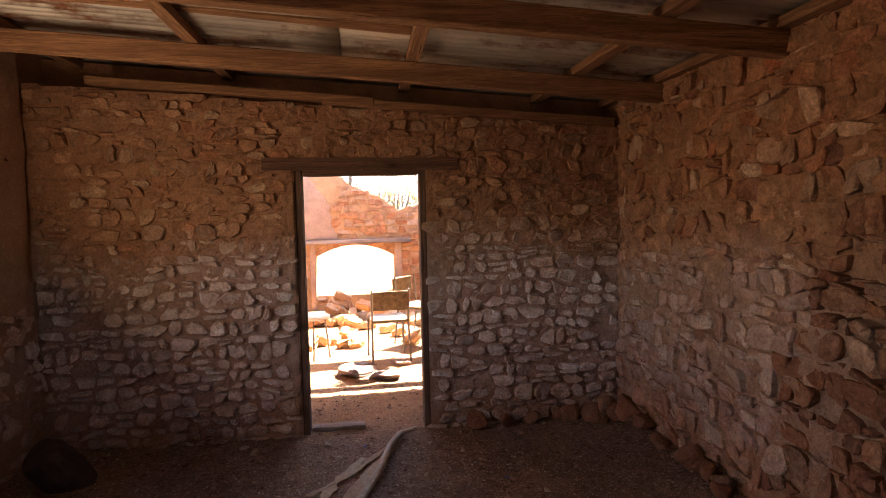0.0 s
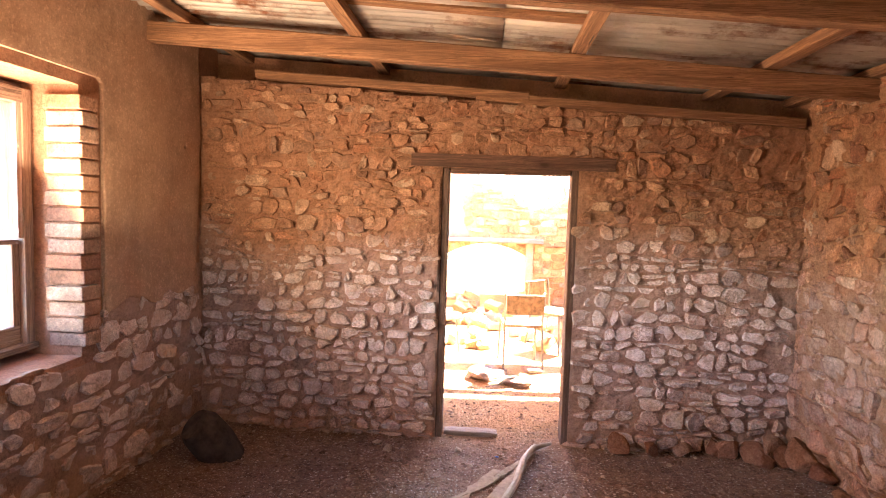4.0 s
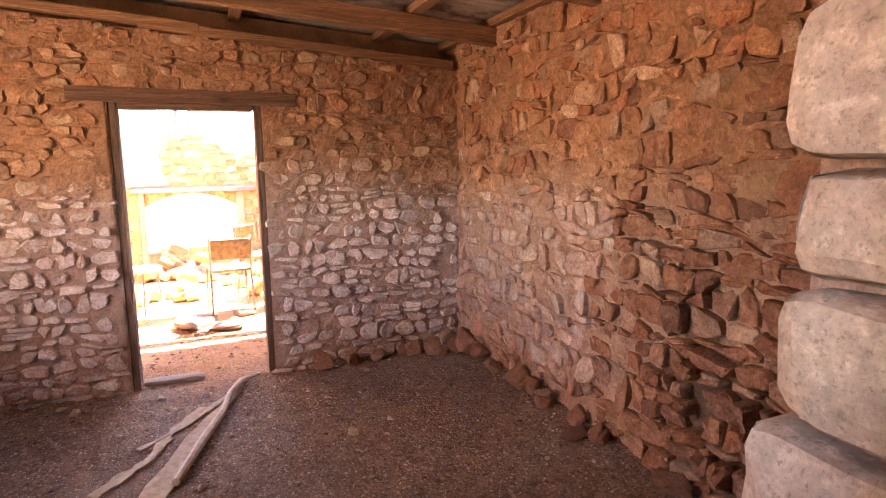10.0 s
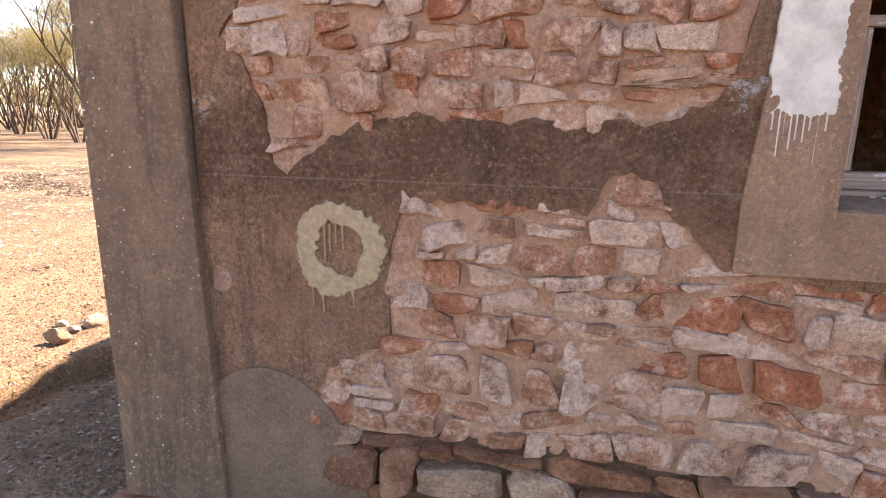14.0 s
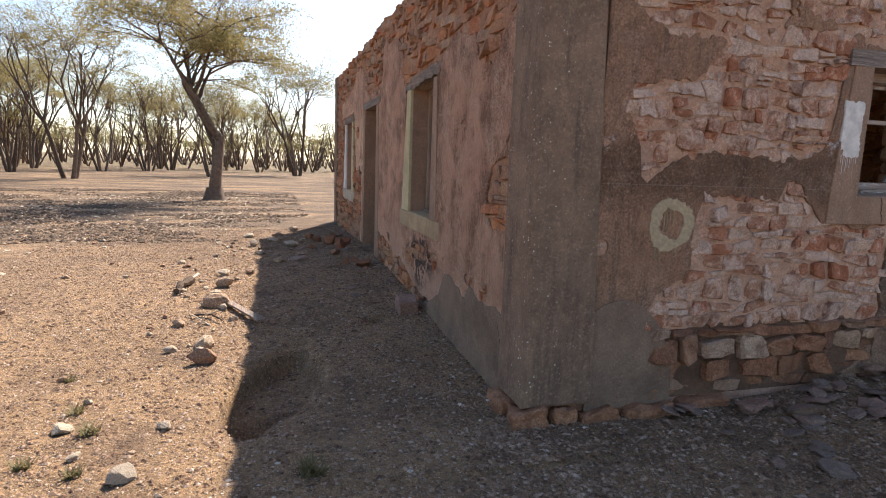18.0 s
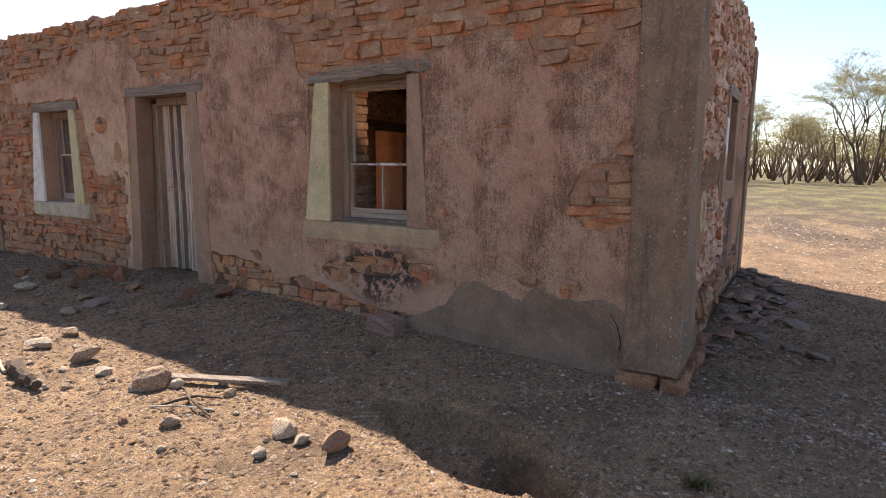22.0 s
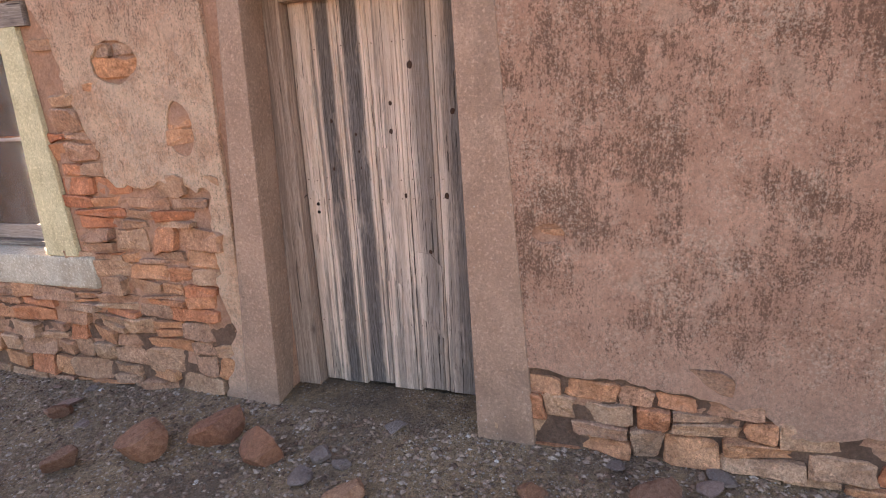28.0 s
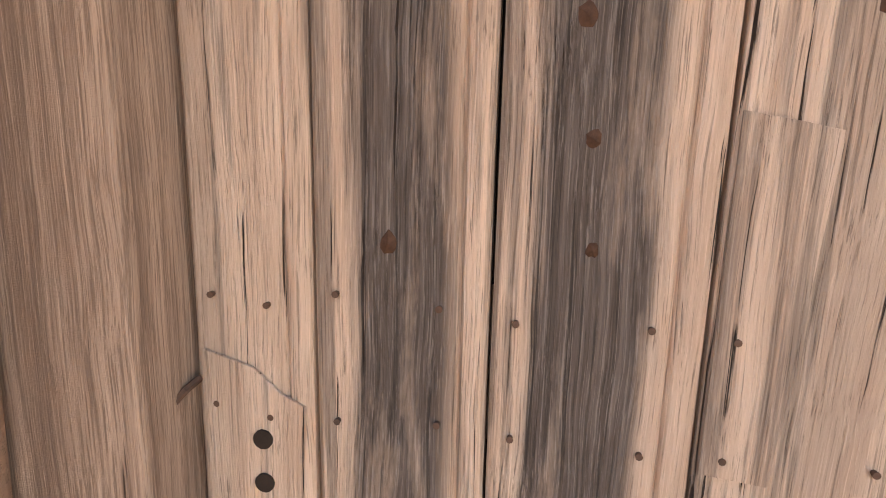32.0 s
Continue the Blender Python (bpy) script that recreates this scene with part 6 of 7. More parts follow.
for i in range(14):
    x, y, a = rng.uniform(-9, -3), rng.uniform(1, 16), rng.uniform(0, 6.28)
    l = rng.uniform(0.2, 0.7)
    stick([(x, y, 0), (x + l * 0.5 * math.cos(a), y + l * 0.5 * math.sin(a), 0.02), (x + l * math.cos(a + 0.3), y + l * math.sin(a + 0.3), 0)], 0.012, "fallen dry stick on the bare ground", BARK)


# pebbles: many, joined
def pebbles(name, label, count, spot, size, zfun, material, seed):
    r = np.random.RandomState(seed)
    tmpl = np.array([(1, 0, 0), (0, 1, 0), (-1, 0, 0), (0, -1, 0), (0, 0, 0.7), (0, 0, -0.6)], float)
    tri = ((0, 1, 4), (1, 2, 4), (2, 3, 4), (3, 0, 4), (1, 0, 5), (2, 1, 5), (3, 2, 5), (0, 3, 5))
    vs, fs = [], []
    made = 0
    while made < count:
        p = spot(r)
        if p is None:
            continue
        x, y = p
        s = size * (0.4 + r.rand() ** 5 * 3.0)
        a = r.rand() * 6.28
        c, sn = math.cos(a), math.sin(a)
        q = tmpl * (s, s * (0.55 + 0.4 * r.rand()), s * 0.6) * (1 + 0.5 * (r.rand(6, 1) - 0.5))
        z = zfun(x, y) + s * 0.12
        k = len(vs)
        vs.extend((x + c * u - sn * v, y + sn * u + c * v, z + w) for u, v, w in q)
        fs.extend((k + i, k + j, k + l) for i, j, l in tri)
        made += 1
    return tagged(new(name, mesh_of(name, vs, fs, material)), label, kind="stuff")


def front_spot(r):
    x, y = -4.8 * r.rand() ** 1.3, -4.2 + 13.5 * r.rand()
    return (x, y) if x < -0.03 or y < -0.05 else None


def side_spot(r):
    return (-0.5 + 5.5 * r.rand(), -0.06 - 3.2 * r.rand() ** 1.2)


def room_spot(r):
    return (0.55 + 4.0 * r.rand(), 0.45 + 5.4 * r.rand())


pebbles("gravel", "loose pale and brown gravel over the earth", 165000, front_spot, 0.0068, ground_z, PEBBLE, 3)
pebbles("gravel", "loose pale and brown gravel by the end wall", 80000, side_spot, 0.0068, ground_z, PEBBLE, 4)
pebbles("grit", "grit and small stones over the dirt floor", 16000, room_spot, 0.007, floor_z, PEBBLE, 5)


def far_spot(r):
    x, y = -16 + 14 * r.rand(), -6 + 26 * r.rand()
    return (x, y) if x < -4.4 or y > 9 else None


def right_spot(r):
    return (4.5 + 10 * r.rand(), -5 + 14 * r.rand() ** 1.3)


pebbles("litter", "clods, bark litter and stones strewn over the open ground", 26000, far_spot, 0.017, ground_z, ROCK, 6)
LITTER = stone_mat("bark_litter", ((0.0, (0.06, 0.042, 0.03)), (0.5, (0.12, 0.082, 0.057)), (1.0, (0.2, 0.145, 0.1))), bump=0.2)


def under_trees(r):
    x, y = -13 + 12.5 * r.rand(), 7.5 + 16 * r.rand()
    thick = noise.noise(Vector((x * 0.35, y * 0.7, 3.0))) + 0.5 * noise.noise(Vector((x * 1.1, y * 1.6, 8.0)))
    return (x, y) if thick > 0.05 * r.randn() and (x < -1.2 or y > 10.6) else None


pebbles("bark_litter", "dark bark, leaf and twig litter under the trees", 46000, under_trees, 0.021, ground_z, LITTER, 8)
pebbles("litter", "clods and stones on the ground past the house", 9000, right_spot, 0.015, ground_z, ROCK, 7)


# small weeds
def weed(x, y, s, label):
    r = random.Random(int(x * 1000 + y * 77))
    vs, fs = [], []
    for i in range(70):
        a, l = r.uniform(0, 6.28), r.uniform(0.4, 1.0) * s
        bx, by = x + r.uniform(-0.3, 0.3) * s, y + r.uniform(-0.3, 0.3) * s
        z = ground_z(bx, by)
        tip = (bx + l * 0.6 * math.cos(a), by + l * 0.6 * math.sin(a), z + l * r.uniform(0.3, 0.8))
        w = 0.05 * s
        k = len(vs)
        vs += [(bx - w * math.sin(a), by + w * math.cos(a), z), (bx + w * math.sin(a), by - w * math.cos(a), z), tip]
        fs.append((k, k + 1, k + 2))
    tagged(new("weed", mesh_of("weed", vs, fs, SCRUB)), label, "weed", "small weeds")


for x, y, s in ((-1.25, -0.35, 0.16), (-2.5, 0.6, 0.1), (-2.35, 0.3, 0.12), (-2.3, -0.15, 0.09), (-2.7, 1.2, 0.08), (-1.5, 0.42, 0.12), (-2.55, 0.0, 0.1), (-0.5, 5.1, 0.06)):
    weed(x, y, s, "tuft of dull green weed on the gravel")


# ---- trees ----
def limb(points, radii, sides, verts, faces):
    up = Vector((0.17, 0.11, 0.98))
    first = len(verts)
    for i, (p, rad) in enumerate(zip(points, radii)):
        d = points[min(i + 1, len(points) - 1)] - points[max(i - 1, 0)]
        s = d.cross(up if abs(d.normalized().dot(up)) < 0.95 else Vector((1, 0, 0))).normalized()
        w = d.cross(s).normalized()
        for k in range(sides):
            a = k * 2 * math.pi / sides
            verts.append(p + (s * math.cos(a) + w * math.sin(a)) * rad)
    for i in range(len(points) - 1):
        for k in range(sides):
            a, b = first + i * sides + k, first + i * sides + (k + 1) % sides
            faces.append((a, b, b + sides, a + sides))


def leaves(center, spread, flat, count, size, r, verts, faces):
    for _ in range(count):
        g = Vector((r.gauss(0, 0.5), r.gauss(0, 0.5), r.gauss(0, 0.5) * flat)) * spread
        c = center + g
        a = Vector((r.uniform(-1, 1), r.uniform(-1, 1), r.uniform(-1.2, 0.3))).normalized()
        b = a.cross(Vector((r.uniform(-1, 1), r.uniform(-1, 1), r.uniform(-1, 1)))).normalized()
        l, w = size * r.uniform(0.7, 1.4), size * r.uniform(0.22, 0.4)
        k = len(verts)
        verts.extend((c - a * l * 0.5, c + b * w * 0.5, c + a * l * 0.5, c - b * w * 0.5))
        faces.append((k, k + 1, k + 2, k + 3))


def tree_meshes(seed, height, stems, trunk_r, lean, clump, per, leafsize, deep=4, wide=1.0):
    """A gum tree: tapered stems that fork upwards and a wide flat-topped crown in layers of many leaf clumps."""
    r = random.Random(seed)
    wv, wf, lv, lf = [], [], [], []

    def grow(start, way, length, rad, depth):
        pts, p, d = [start], start.copy(), way.normalized()
        n = 5
        for i in range(n):
            j = (0.05, 0.12, 0.16, 0.22)[min(depth, 3)]
            rise = r.uniform(-0.04, 0.2) if depth < 3 else r.uniform(-0.12, 0.12)
            d = (d + Vector((r.uniform(-j, j), r.uniform(-j, j), rise))).normalized()
            p = p + d * length / n
            pts.append(p.copy())
        limb(pts, [rad * (1 - 0.45 * i / n) for i in range(n + 1)], 8 if depth == 0 else 5 if depth < 3 else 3, wv, wf)
        if depth >= deep - 1:
            for q in (pts[-1], pts[3]) if depth == deep else (pts[-1], pts[2]):
                if r.random() < 0.8:
                    leaves(q + Vector((0, 0, 0.05)), clump * r.uniform(0.5, 1.2), 0.34, int(per * r.uniform(0.4, 1.3)), leafsize, r, lv, lf)
        if depth == deep:
            return
        for k in range(3 if depth < 2 else r.choice((2, 3))):
            a = r.uniform(0, 6.28)
            out = r.uniform(0.5, 1.0) * (wide if depth < 3 else 1.0)
            nd = (d * (0.85 if depth > 1 else 1.05) + Vector((math.cos(a) * out, math.sin(a) * out, r.uniform(0.05, 0.4) if depth < 2 else r.uniform(-0.2, 0.15)))).normalized()
            grow(p - d * length * r.uniform(0, 0.25), nd, length * r.uniform(0.62, 0.85) * (1.08 if wide > 1 else 1.0), rad * 0.56, depth + 1)

    for s in range(stems):
        a = 6.28 * (s + r.uniform(0.1, 0.9)) / stems
        way = Vector((math.cos(a) * lean, math.sin(a) * lean, 1))
        way = way if stems > 1 else Vector((0.04, -0.03, 1))
        grow(Vector((0.25 * (stems > 1) * math.cos(a), 0.25 * (stems > 1) * math.sin(a), -0.1)), way, height * r.uniform(0.31, 0.37), trunk_r * r.uniform(0.8, 1.0), 0)
    flare = [Vector((0, 0, -0.1)), Vector((0, 0, 0.15)), Vector((0, 0, 0.4))]
    if stems == 1:
        limb(flare, [trunk_r * 1.7, trunk_r * 1.25, trunk_r], 10, wv, wf)
    return mesh_of("trunk", wv, wf, BARK, True), mesh_of("crown", lv, lf, LEAF)


def tree(meshes, label):
    ob = empty("gum_tree", label, "tree", "gum trees")
    put("trunk", meshes[0], ob)
    put("crown", meshes[1], ob)
    return ob


KINDS = [tree_meshes(3, 6.4, 1, 0.26, 0.12, 0.7, 44, 0.1, 6, 1.7), tree_meshes(11, 8.6, 4, 0.11, 0.34, 0.55, 26, 0.1, 4, 0.85), tree_meshes(17, 7.4, 5, 0.09, 0.4, 0.52, 24, 0.1, 4, 0.85), tree_meshes(23, 9.4, 3, 0.14, 0.28, 0.55, 26, 0.1, 5, 0.9)]
first = []
for k, label in ((0, "single-trunked gum tree with a thin spreading crown"), (1, "many-stemmed gum tree with a flat olive crown"), (2, "low many-stemmed gum tree with a sparse crown"), (3, "tall gum tree with a layered olive crown")):
    first.append(tree(KINDS[k], label))
SPOTS = ((0, -3.3, 18.6, 1.05), (3, -12.0, 33.5, 1.0), (1, -21.6, 23.0, 1.05), (2, -27.5, 27.0, 1.0), (1, -34.0, 42.0, 1.0), (3, -20.0, 52.0, 1.0), (1, -14.2, 49.0, 1.0), (2, -27.0, 53.0, 1.1), (1, -27, 36, 1.1), (2, -33, 30, 1.1), (3, -38, 40, 1.2), (1, -10.9, 60, 1.1), (2, -6.4, 66, 1.1), (1, -2.5, 62, 1.0), (3, 1, 52, 1.2), (2, -12, 55, 1.3), (1, -24, 58, 1.3), (3, -45, 55, 1.3), (2, -40, 22, 1.0),
         (3, 62, -6, 1.25), (1, 55, -14, 1.1), (2, 58, 0, 1.0), (1, 66, 8, 1.2), (3, 70, -18, 1.2), (2, 60, -24, 1.1), (1, 8, 45, 1.1), (2, 16, 50, 1.2))
more = random.Random(77)
for i in range(24):
    a, d = more.uniform(1.45, 2.75), more.uniform(40, 80)
    SPOTS += ((more.choice((1, 2, 2, 3)), d * math.cos(a), d * math.sin(a), more.uniform(0.85, 1.2)),)
for i in range(8):
    SPOTS += ((more.choice((1, 2)), more.uniform(52, 75), more.uniform(-30, 20), more.uniform(0.9, 1.2)),)
placed = set()
for k, x, y, s in SPOTS:
    m = Matrix.Translation((x, y, ground_z(x, y))) @ Euler((0, 0, (x * 3.7 + y) % 6.28)).to_matrix().to_4x4()
    if k not in placed:
        first[k].matrix_basis = m
        placed.add(k)
        ob = first[k]
    else:
        ob = copy_thing(first[k], m)
    ob.scale = (s, s, s)

# the far woodland, nobody could count it
r = random.Random(91)
wv, wf, lv, lf = [], [], [], []
for i in range(860):
    a = r.uniform(0, 2 * math.pi) if i % 6 == 0 else r.uniform(1.3, 3.0) if i % 6 < 4 else r.uniform(-0.6, 0.5)
    d = r.uniform(62, 120) if i % 3 else r.uniform(120, 220)
    c = Vector((d * math.cos(a), d * math.sin(a) + 5, -0.1))
    h = r.uniform(3.5, 7.0) * (1 + (d > 120) * 0.3)
    for s in range(r.choice((3, 4, 5))):
        b = r.uniform(0, 6.28)
        e = c + Vector((math.cos(b) * h * r.uniform(0.15, 0.45), math.sin(b) * h * r.uniform(0.15, 0.45), h * r.uniform(0.7, 0.95)))
        limb([c, c.lerp(e, 0.5) + Vector((0, 0, -0.06 * h)), e], [0.11, 0.08, 0.04], 4, wv, wf)
        leaves(e, h * 0.24, 0.3, 34, 0.34, r, lv, lf)
        leaves(e + Vector((r.uniform(-1, 1), r.uniform(-1, 1), -0.2)) * h * 0.15, h * 0.22, 0.35, 26, 0.3, r, lv, lf)
tagged(new("woodland", mesh_of("woodland", wv, wf, BARK)), "grey stems of the far mallee woodland", kind="stuff")
tagged(new("woodland_leaves", mesh_of("woodland_leaves", lv, lf, SCRUB)), "olive leaves of the far mallee woodland", kind="stuff")

# ---- render coats on the outside walls ----
def gap_rect(u, v, u0, u1, v0, v1):
    """Above zero outside a rectangle."""
    return max(u0 - u, u - u1, v0 - v, v - v1)


STONE_EDGE = ((0.3, 2.42), (0.5, 2.32), (0.74, 2.12), (1.0, 2.2), (1.12, 2.4), (1.7, 2.48), (1.95, 2.3), (3.4, 2.33), (3.5, 2.62), (3.75, 2.92), (4.6, 2.98), (4.74, 2.5), (5.9, 2.42), (6.15, 2.84), (6.35, 2.98), (7.1, 2.96), (7.5, 2.75), (9.8, 2.5))
FOOT_EDGE = ((1.9, -0.4), (2.0, 0.2), (2.7, 0.24), (3.1, 0.33), (3.4, 0.4), (3.8, 0.37), (3.92, 0.47), (4.25, 0.48), (4.42, 0.53), (4.86, 0.53))


def along(table, u):
    """The height of a broken edge at u, straight between its turns."""
    return float(np.interp(u, [p[0] for p in table], [p[1] for p in table]))


def front_coat(u, v):
    w = 0.09 * wob(u, v, 1.9, 1) + 0.05 * wob(u, v, 7.0, 2) + 0.035 * wob(u, v, 22.0, 3)
    f = along(STONE_EDGE, u) - v + w
    if 1.9 < u < 4.9:
        f = min(f, v - along(FOOT_EDGE, u) + 0.4 * w)
    if u > 6.2:
        keep_on = max(min(v - 1.3, 7.05 + 0.3 * (v - 1.3) - u), min(v - 2.32, 9.1 - u), 6.4 - u)
        f = min(f, keep_on + 0.8 * w)
    for cu, cv, ru, rv in ((0.5, 1.31, 0.24, 0.25), (0.36, 1.62, 0.1, 0.07), (1.04, 0.62, 0.1, 0.04), (4.72, 1.14, 0.07, 0.04), (6.5, 1.62, 0.07, 0.12), (6.85, 1.95, 0.14, 0.1), (1.3, 1.78, 0.06, 0.03), (2.02, 0.6, 0.16, 0.07), (2.55, 0.6, 0.3, 0.1), (3.0, 0.5, 0.16, 0.1), (1.78, 1.1, 0.05, 0.025)):
        f = min(f, (blob(u, v, cu, cv, ru, rv) - 1) * min(ru, rv) + w * min(1.0, min(ru, rv) * 2.2))
    for u0, u1, v0, v1 in ((2.0, 3.3, 0.82, 2.28), (4.92, 6.28, -1, 2.3), (7.4, 8.7, 0.8, 2.25)):
        f = min(f, gap_rect(u, v, u0, u1, v0, v1))
    return f


UPPER_EDGE = ((0.46, 1.86), (0.52, 1.8), (0.62, 1.64), (0.64, 1.46), (0.69, 1.4), (0.74, 1.46), (0.9, 1.56), (1.15, 1.6), (1.6, 1.6), (1.85, 1.58), (2.0, 1.66), (2.07, 1.8), (2.12, 2.3))
UPPER_TOP = ((0.46, 1.84), (0.55, 1.93), (0.75, 1.98), (0.95, 2.02), (1.2, 2.3), (2.12, 2.4))
LOWER_TOP = ((0.76, 0.62), (0.8, 0.68), (0.96, 0.79), (1.06, 0.78), (1.08, 1.3), (1.12, 1.36), (1.4, 1.33), (1.69, 1.33), (1.75, 1.43), (1.86, 1.43), (1.92, 1.27), (2.08, 1.16), (2.7, 1.17), (2.71, 0.3))


def side_coat(u, v):
    w = 0.06 * wob(u, v, 2.3, 21) + 0.05 * wob(u, v, 8.0, 22) + 0.035 * wob(u, v, 24.0, 23)
    f = 10.0
    if 0.46 < u < 2.12:
        f = min(f, max(along(UPPER_EDGE, u) - v, v - along(UPPER_TOP, u)) + 0.6 * w)
    if 0.76 < u < 2.71:
        f = min(f, max(v - along(LOWER_TOP, u), 0.3 - v) + 0.6 * w)
    for cu, cv, ru, rv in ((1.1, 1.05, 0.05, 0.12), (1.75, 0.3, 0.9, 0.25), (1.0, 2.75, 0.7, 0.5), (2.9, 2.85, 1.6, 0.52), (4.4, 2.75, 0.6, 0.5), (3.95, 2.05, 0.1, 0.28), (3.65, 0.38, 0.62, 0.2), (0.41, 1.02, 0.05, 0.05), (0.4, 1.63, 0.03, 0.02)):
        f = min(f, (blob(u, v, cu, cv, ru, rv) - 1) * min(ru, rv) + w * min(1.0, min(ru, rv) * 2.0))
    f = min(f, 2.95 - v, v - 0.1)
    f = min(f, gap_rect(u, v, 2.2, 3.15, 1.2, 2.27))
    return f


PATCH_TOP = ((0.3, 0.47), (0.49, 0.58), (0.68, 0.5), (1.0, 0.6), (1.1, 0.47), (1.44, 0.57), (1.63, 0.55), (1.8, 0.34), (2.1, 0.2), (2.55, 0.1))
sheet_ring = tagged(sheet("painted_ring", None, on_side, 0.68, 1.08, 0.9, 1.36, 0.006, ring_field, 0.0285, YELLOWW, False, uneven=0.001), "faded cream paint ring with runs on the rendered wall", "painted mark")
splash = tagged(sheet("paint_splash", None, on_side, 2.1, 2.32, 1.46, 2.0, 0.0035, daub_field, 0.0325, WHITE, False, uneven=0.0008), "white paint daubed on the window jamb with runs", "paint splash")
sheet("render_coat", wall_front, on_front, 0.3, 9.82, -0.05, 3.05, 0.026, front_coat, 0.028, PLASTER_F, True, "pink-brown render with dark mould specks and broken edges")
sheet("render_coat", wall_side, on_side, 0.36, 4.86, 0.0, 3.0, 0.024, side_coat, 0.02, PLASTER_S, False, "brown scored render with broken edges")
sheet("cement_patch", wall_front, on_front, 0.3, 2.55, -0.1, 0.7, 0.025, lambda u, v: along(PATCH_TOP, u) + 0.03 * wob(u, v, 9.0, 31) - v, 0.036, CEMENT_G, True, "grey cement patching along the wall foot", 0.006)
sheet("cement_patch", wall_side, on_side, 0.37, 1.05, 0.0, 0.8, 0.02, lambda u, v: min((1 - blob(u, v, 0.58, 0.1, 0.4, 0.6)) * 0.4, v - 0.02), 0.032, CEMENT_G, False, "rounded grey cement patch")
sheet("cement_patch", wall_side, on_side, 2.6, 3.7, 0.0, 1.2, 0.025, lambda u, v: min(u - 2.68 - 0.03 * wob(u, v, 6, 3), 1.165 - v, (1 - blob(u, v, 2.9, 0.9, 0.75, 0.75)) * 0.5), 0.028, PLASTER_S, False, "damp-blackened cement patch below the window")
sheet("cement_patch", wall_side, on_side, 4.2, 4.86, 0.0, 1.0, 0.025, lambda u, v: min((1 - blob(u, v, 4.6, 0.2, 0.35, 0.75)) * 0.3, v - 0.02), 0.032, CEMENT_G, False, "rounded grey cement patch")
# inner face of the front wall: smooth plaster above, bare stones below
sheet("plaster_coat", wall_front, on_front_inside, 0.42, 4.27, 0.1, 2.95, 0.04, lambda u, v: min(v - 1.0 - 0.14 * wob(u, v, 1.6, 41) - 0.1 * math.sin(u * 2.3), gap_rect(u, v, 2.05, 3.22, 0.95, 2.33), 4.2 + 0.05 * wob(u, v, 2, 4) - u, (blob(u, v, 4.02, 2.08, 0.03, 0.022) - 1) * 0.02), 0.022, TAN, False, "smooth tan plaster, stained and fallen off below")
sheet("plaster_coat", wall_far, on_far, 0.55, 2.4, 1.28, 3.0, 0.04, lambda u, v: min(2.25 + 0.12 * wob(u, v, 2.5, 51) - 0.35 * (v - 1.3) - u, far_top(u) - 0.05 - v), 0.02, TAN, False, "pale plaster left beside the broken gable")
for a, b in (((1.78, 9.68, 0.1), (1.87, 9.74, 1.2)), ((3.15, 9.68, 0.1), (3.27, 9.74, 1.2))):
    part("fireplace_cheek", box_bm(a, b, 0.01, 0.004, 2), TAN, wall_far)
for i in range(13):
    t0, t1 = -1 + 2 * i / 13, -1 + 2 * (i + 0.93) / 13
    pts = []
    for t, lift in ((t0, 0.0), (t1, 0.0), (t1, 0.1), (t0, 0.1)):
        pts.append((2.51 + t * (0.64 + lift * 0.5), 0.985 + 0.19 * (1 - t * t) + lift))
    part("arch_brick", prism_bm(pts, -0.02, 0.02, on_far, 0.004), BRICKM, wall_far)

# ---- stones of the walls ----
def in_opening(u, v, rects):
    return any(u0 < u < u1 and v0 < v < v1 for u0, u1, v0, v1 in rects)


FRONT_OPEN = ((2.02, 3.28, 0.8, 2.34), (4.86, 6.3, -1, 2.36), (7.36, 8.75, 0.76, 2.3))


def keep_front(u, v, r):
    return not in_opening(u, v, FRONT_OPEN) and front_coat(u, v) < (0.07 if v < 0.7 else 0.02) and 0.33 < u < 9.78 and v < 3.22 and not (u < 2.3 and v < 0.36)


lay_stones(wall_front, list(courses(0.3, 9.8, 0.02, 3.24, 0.088, 0.23, random.Random(101), 0.02, 0.6)), keep_front, on_front, STONE_F, 0.006, lambda u, v: 0.012 if front_coat(u, v) > 0.0 else 0.016 if front_coat(u, v) > -0.07 else 0.026, 102, near=lambda u, v: u > 2.9 and (v < 1.6 or v > 2.2), rounded=0.13, flip=True, dome=0.18)


def keep_side(u, v, r):
    return not in_opening(u, v, ((2.14, 3.22, 1.14, 2.33),)) and side_coat(u, v) < 0.012 and 0.38 < u < 4.84


def keep_wash(u, v, r):
    return keep_side(u, v, r) and v > 0.5


lay_stones(wall_side, list(courses(0.4, 4.85, 0.5, 3.2, 0.09, 0.145, random.Random(111), 0.03)), keep_wash, on_side, STONE_W, 0.009, lambda u, v: 0.01 if side_coat(u, v) > -0.05 else 0.022, 112, near=lambda u, v: v < 2.3, rounded=0.15)
lay_stones(wall_side, list(courses(0.4, 4.85, 0.06, 0.52, 0.12, 0.24, random.Random(113), 0.015)), lambda u, v, r: keep_side(u, v, r) and v <= 0.52, on_side, STONE_RD, 0.01, lambda u, v: 0.009 if side_coat(u, v) > -0.05 else 0.045, 114, rounded=0.2)
PART_OPEN = ((2.14, 3.14, -1, 2.0), (1.95, 3.36, 1.97, 2.1))
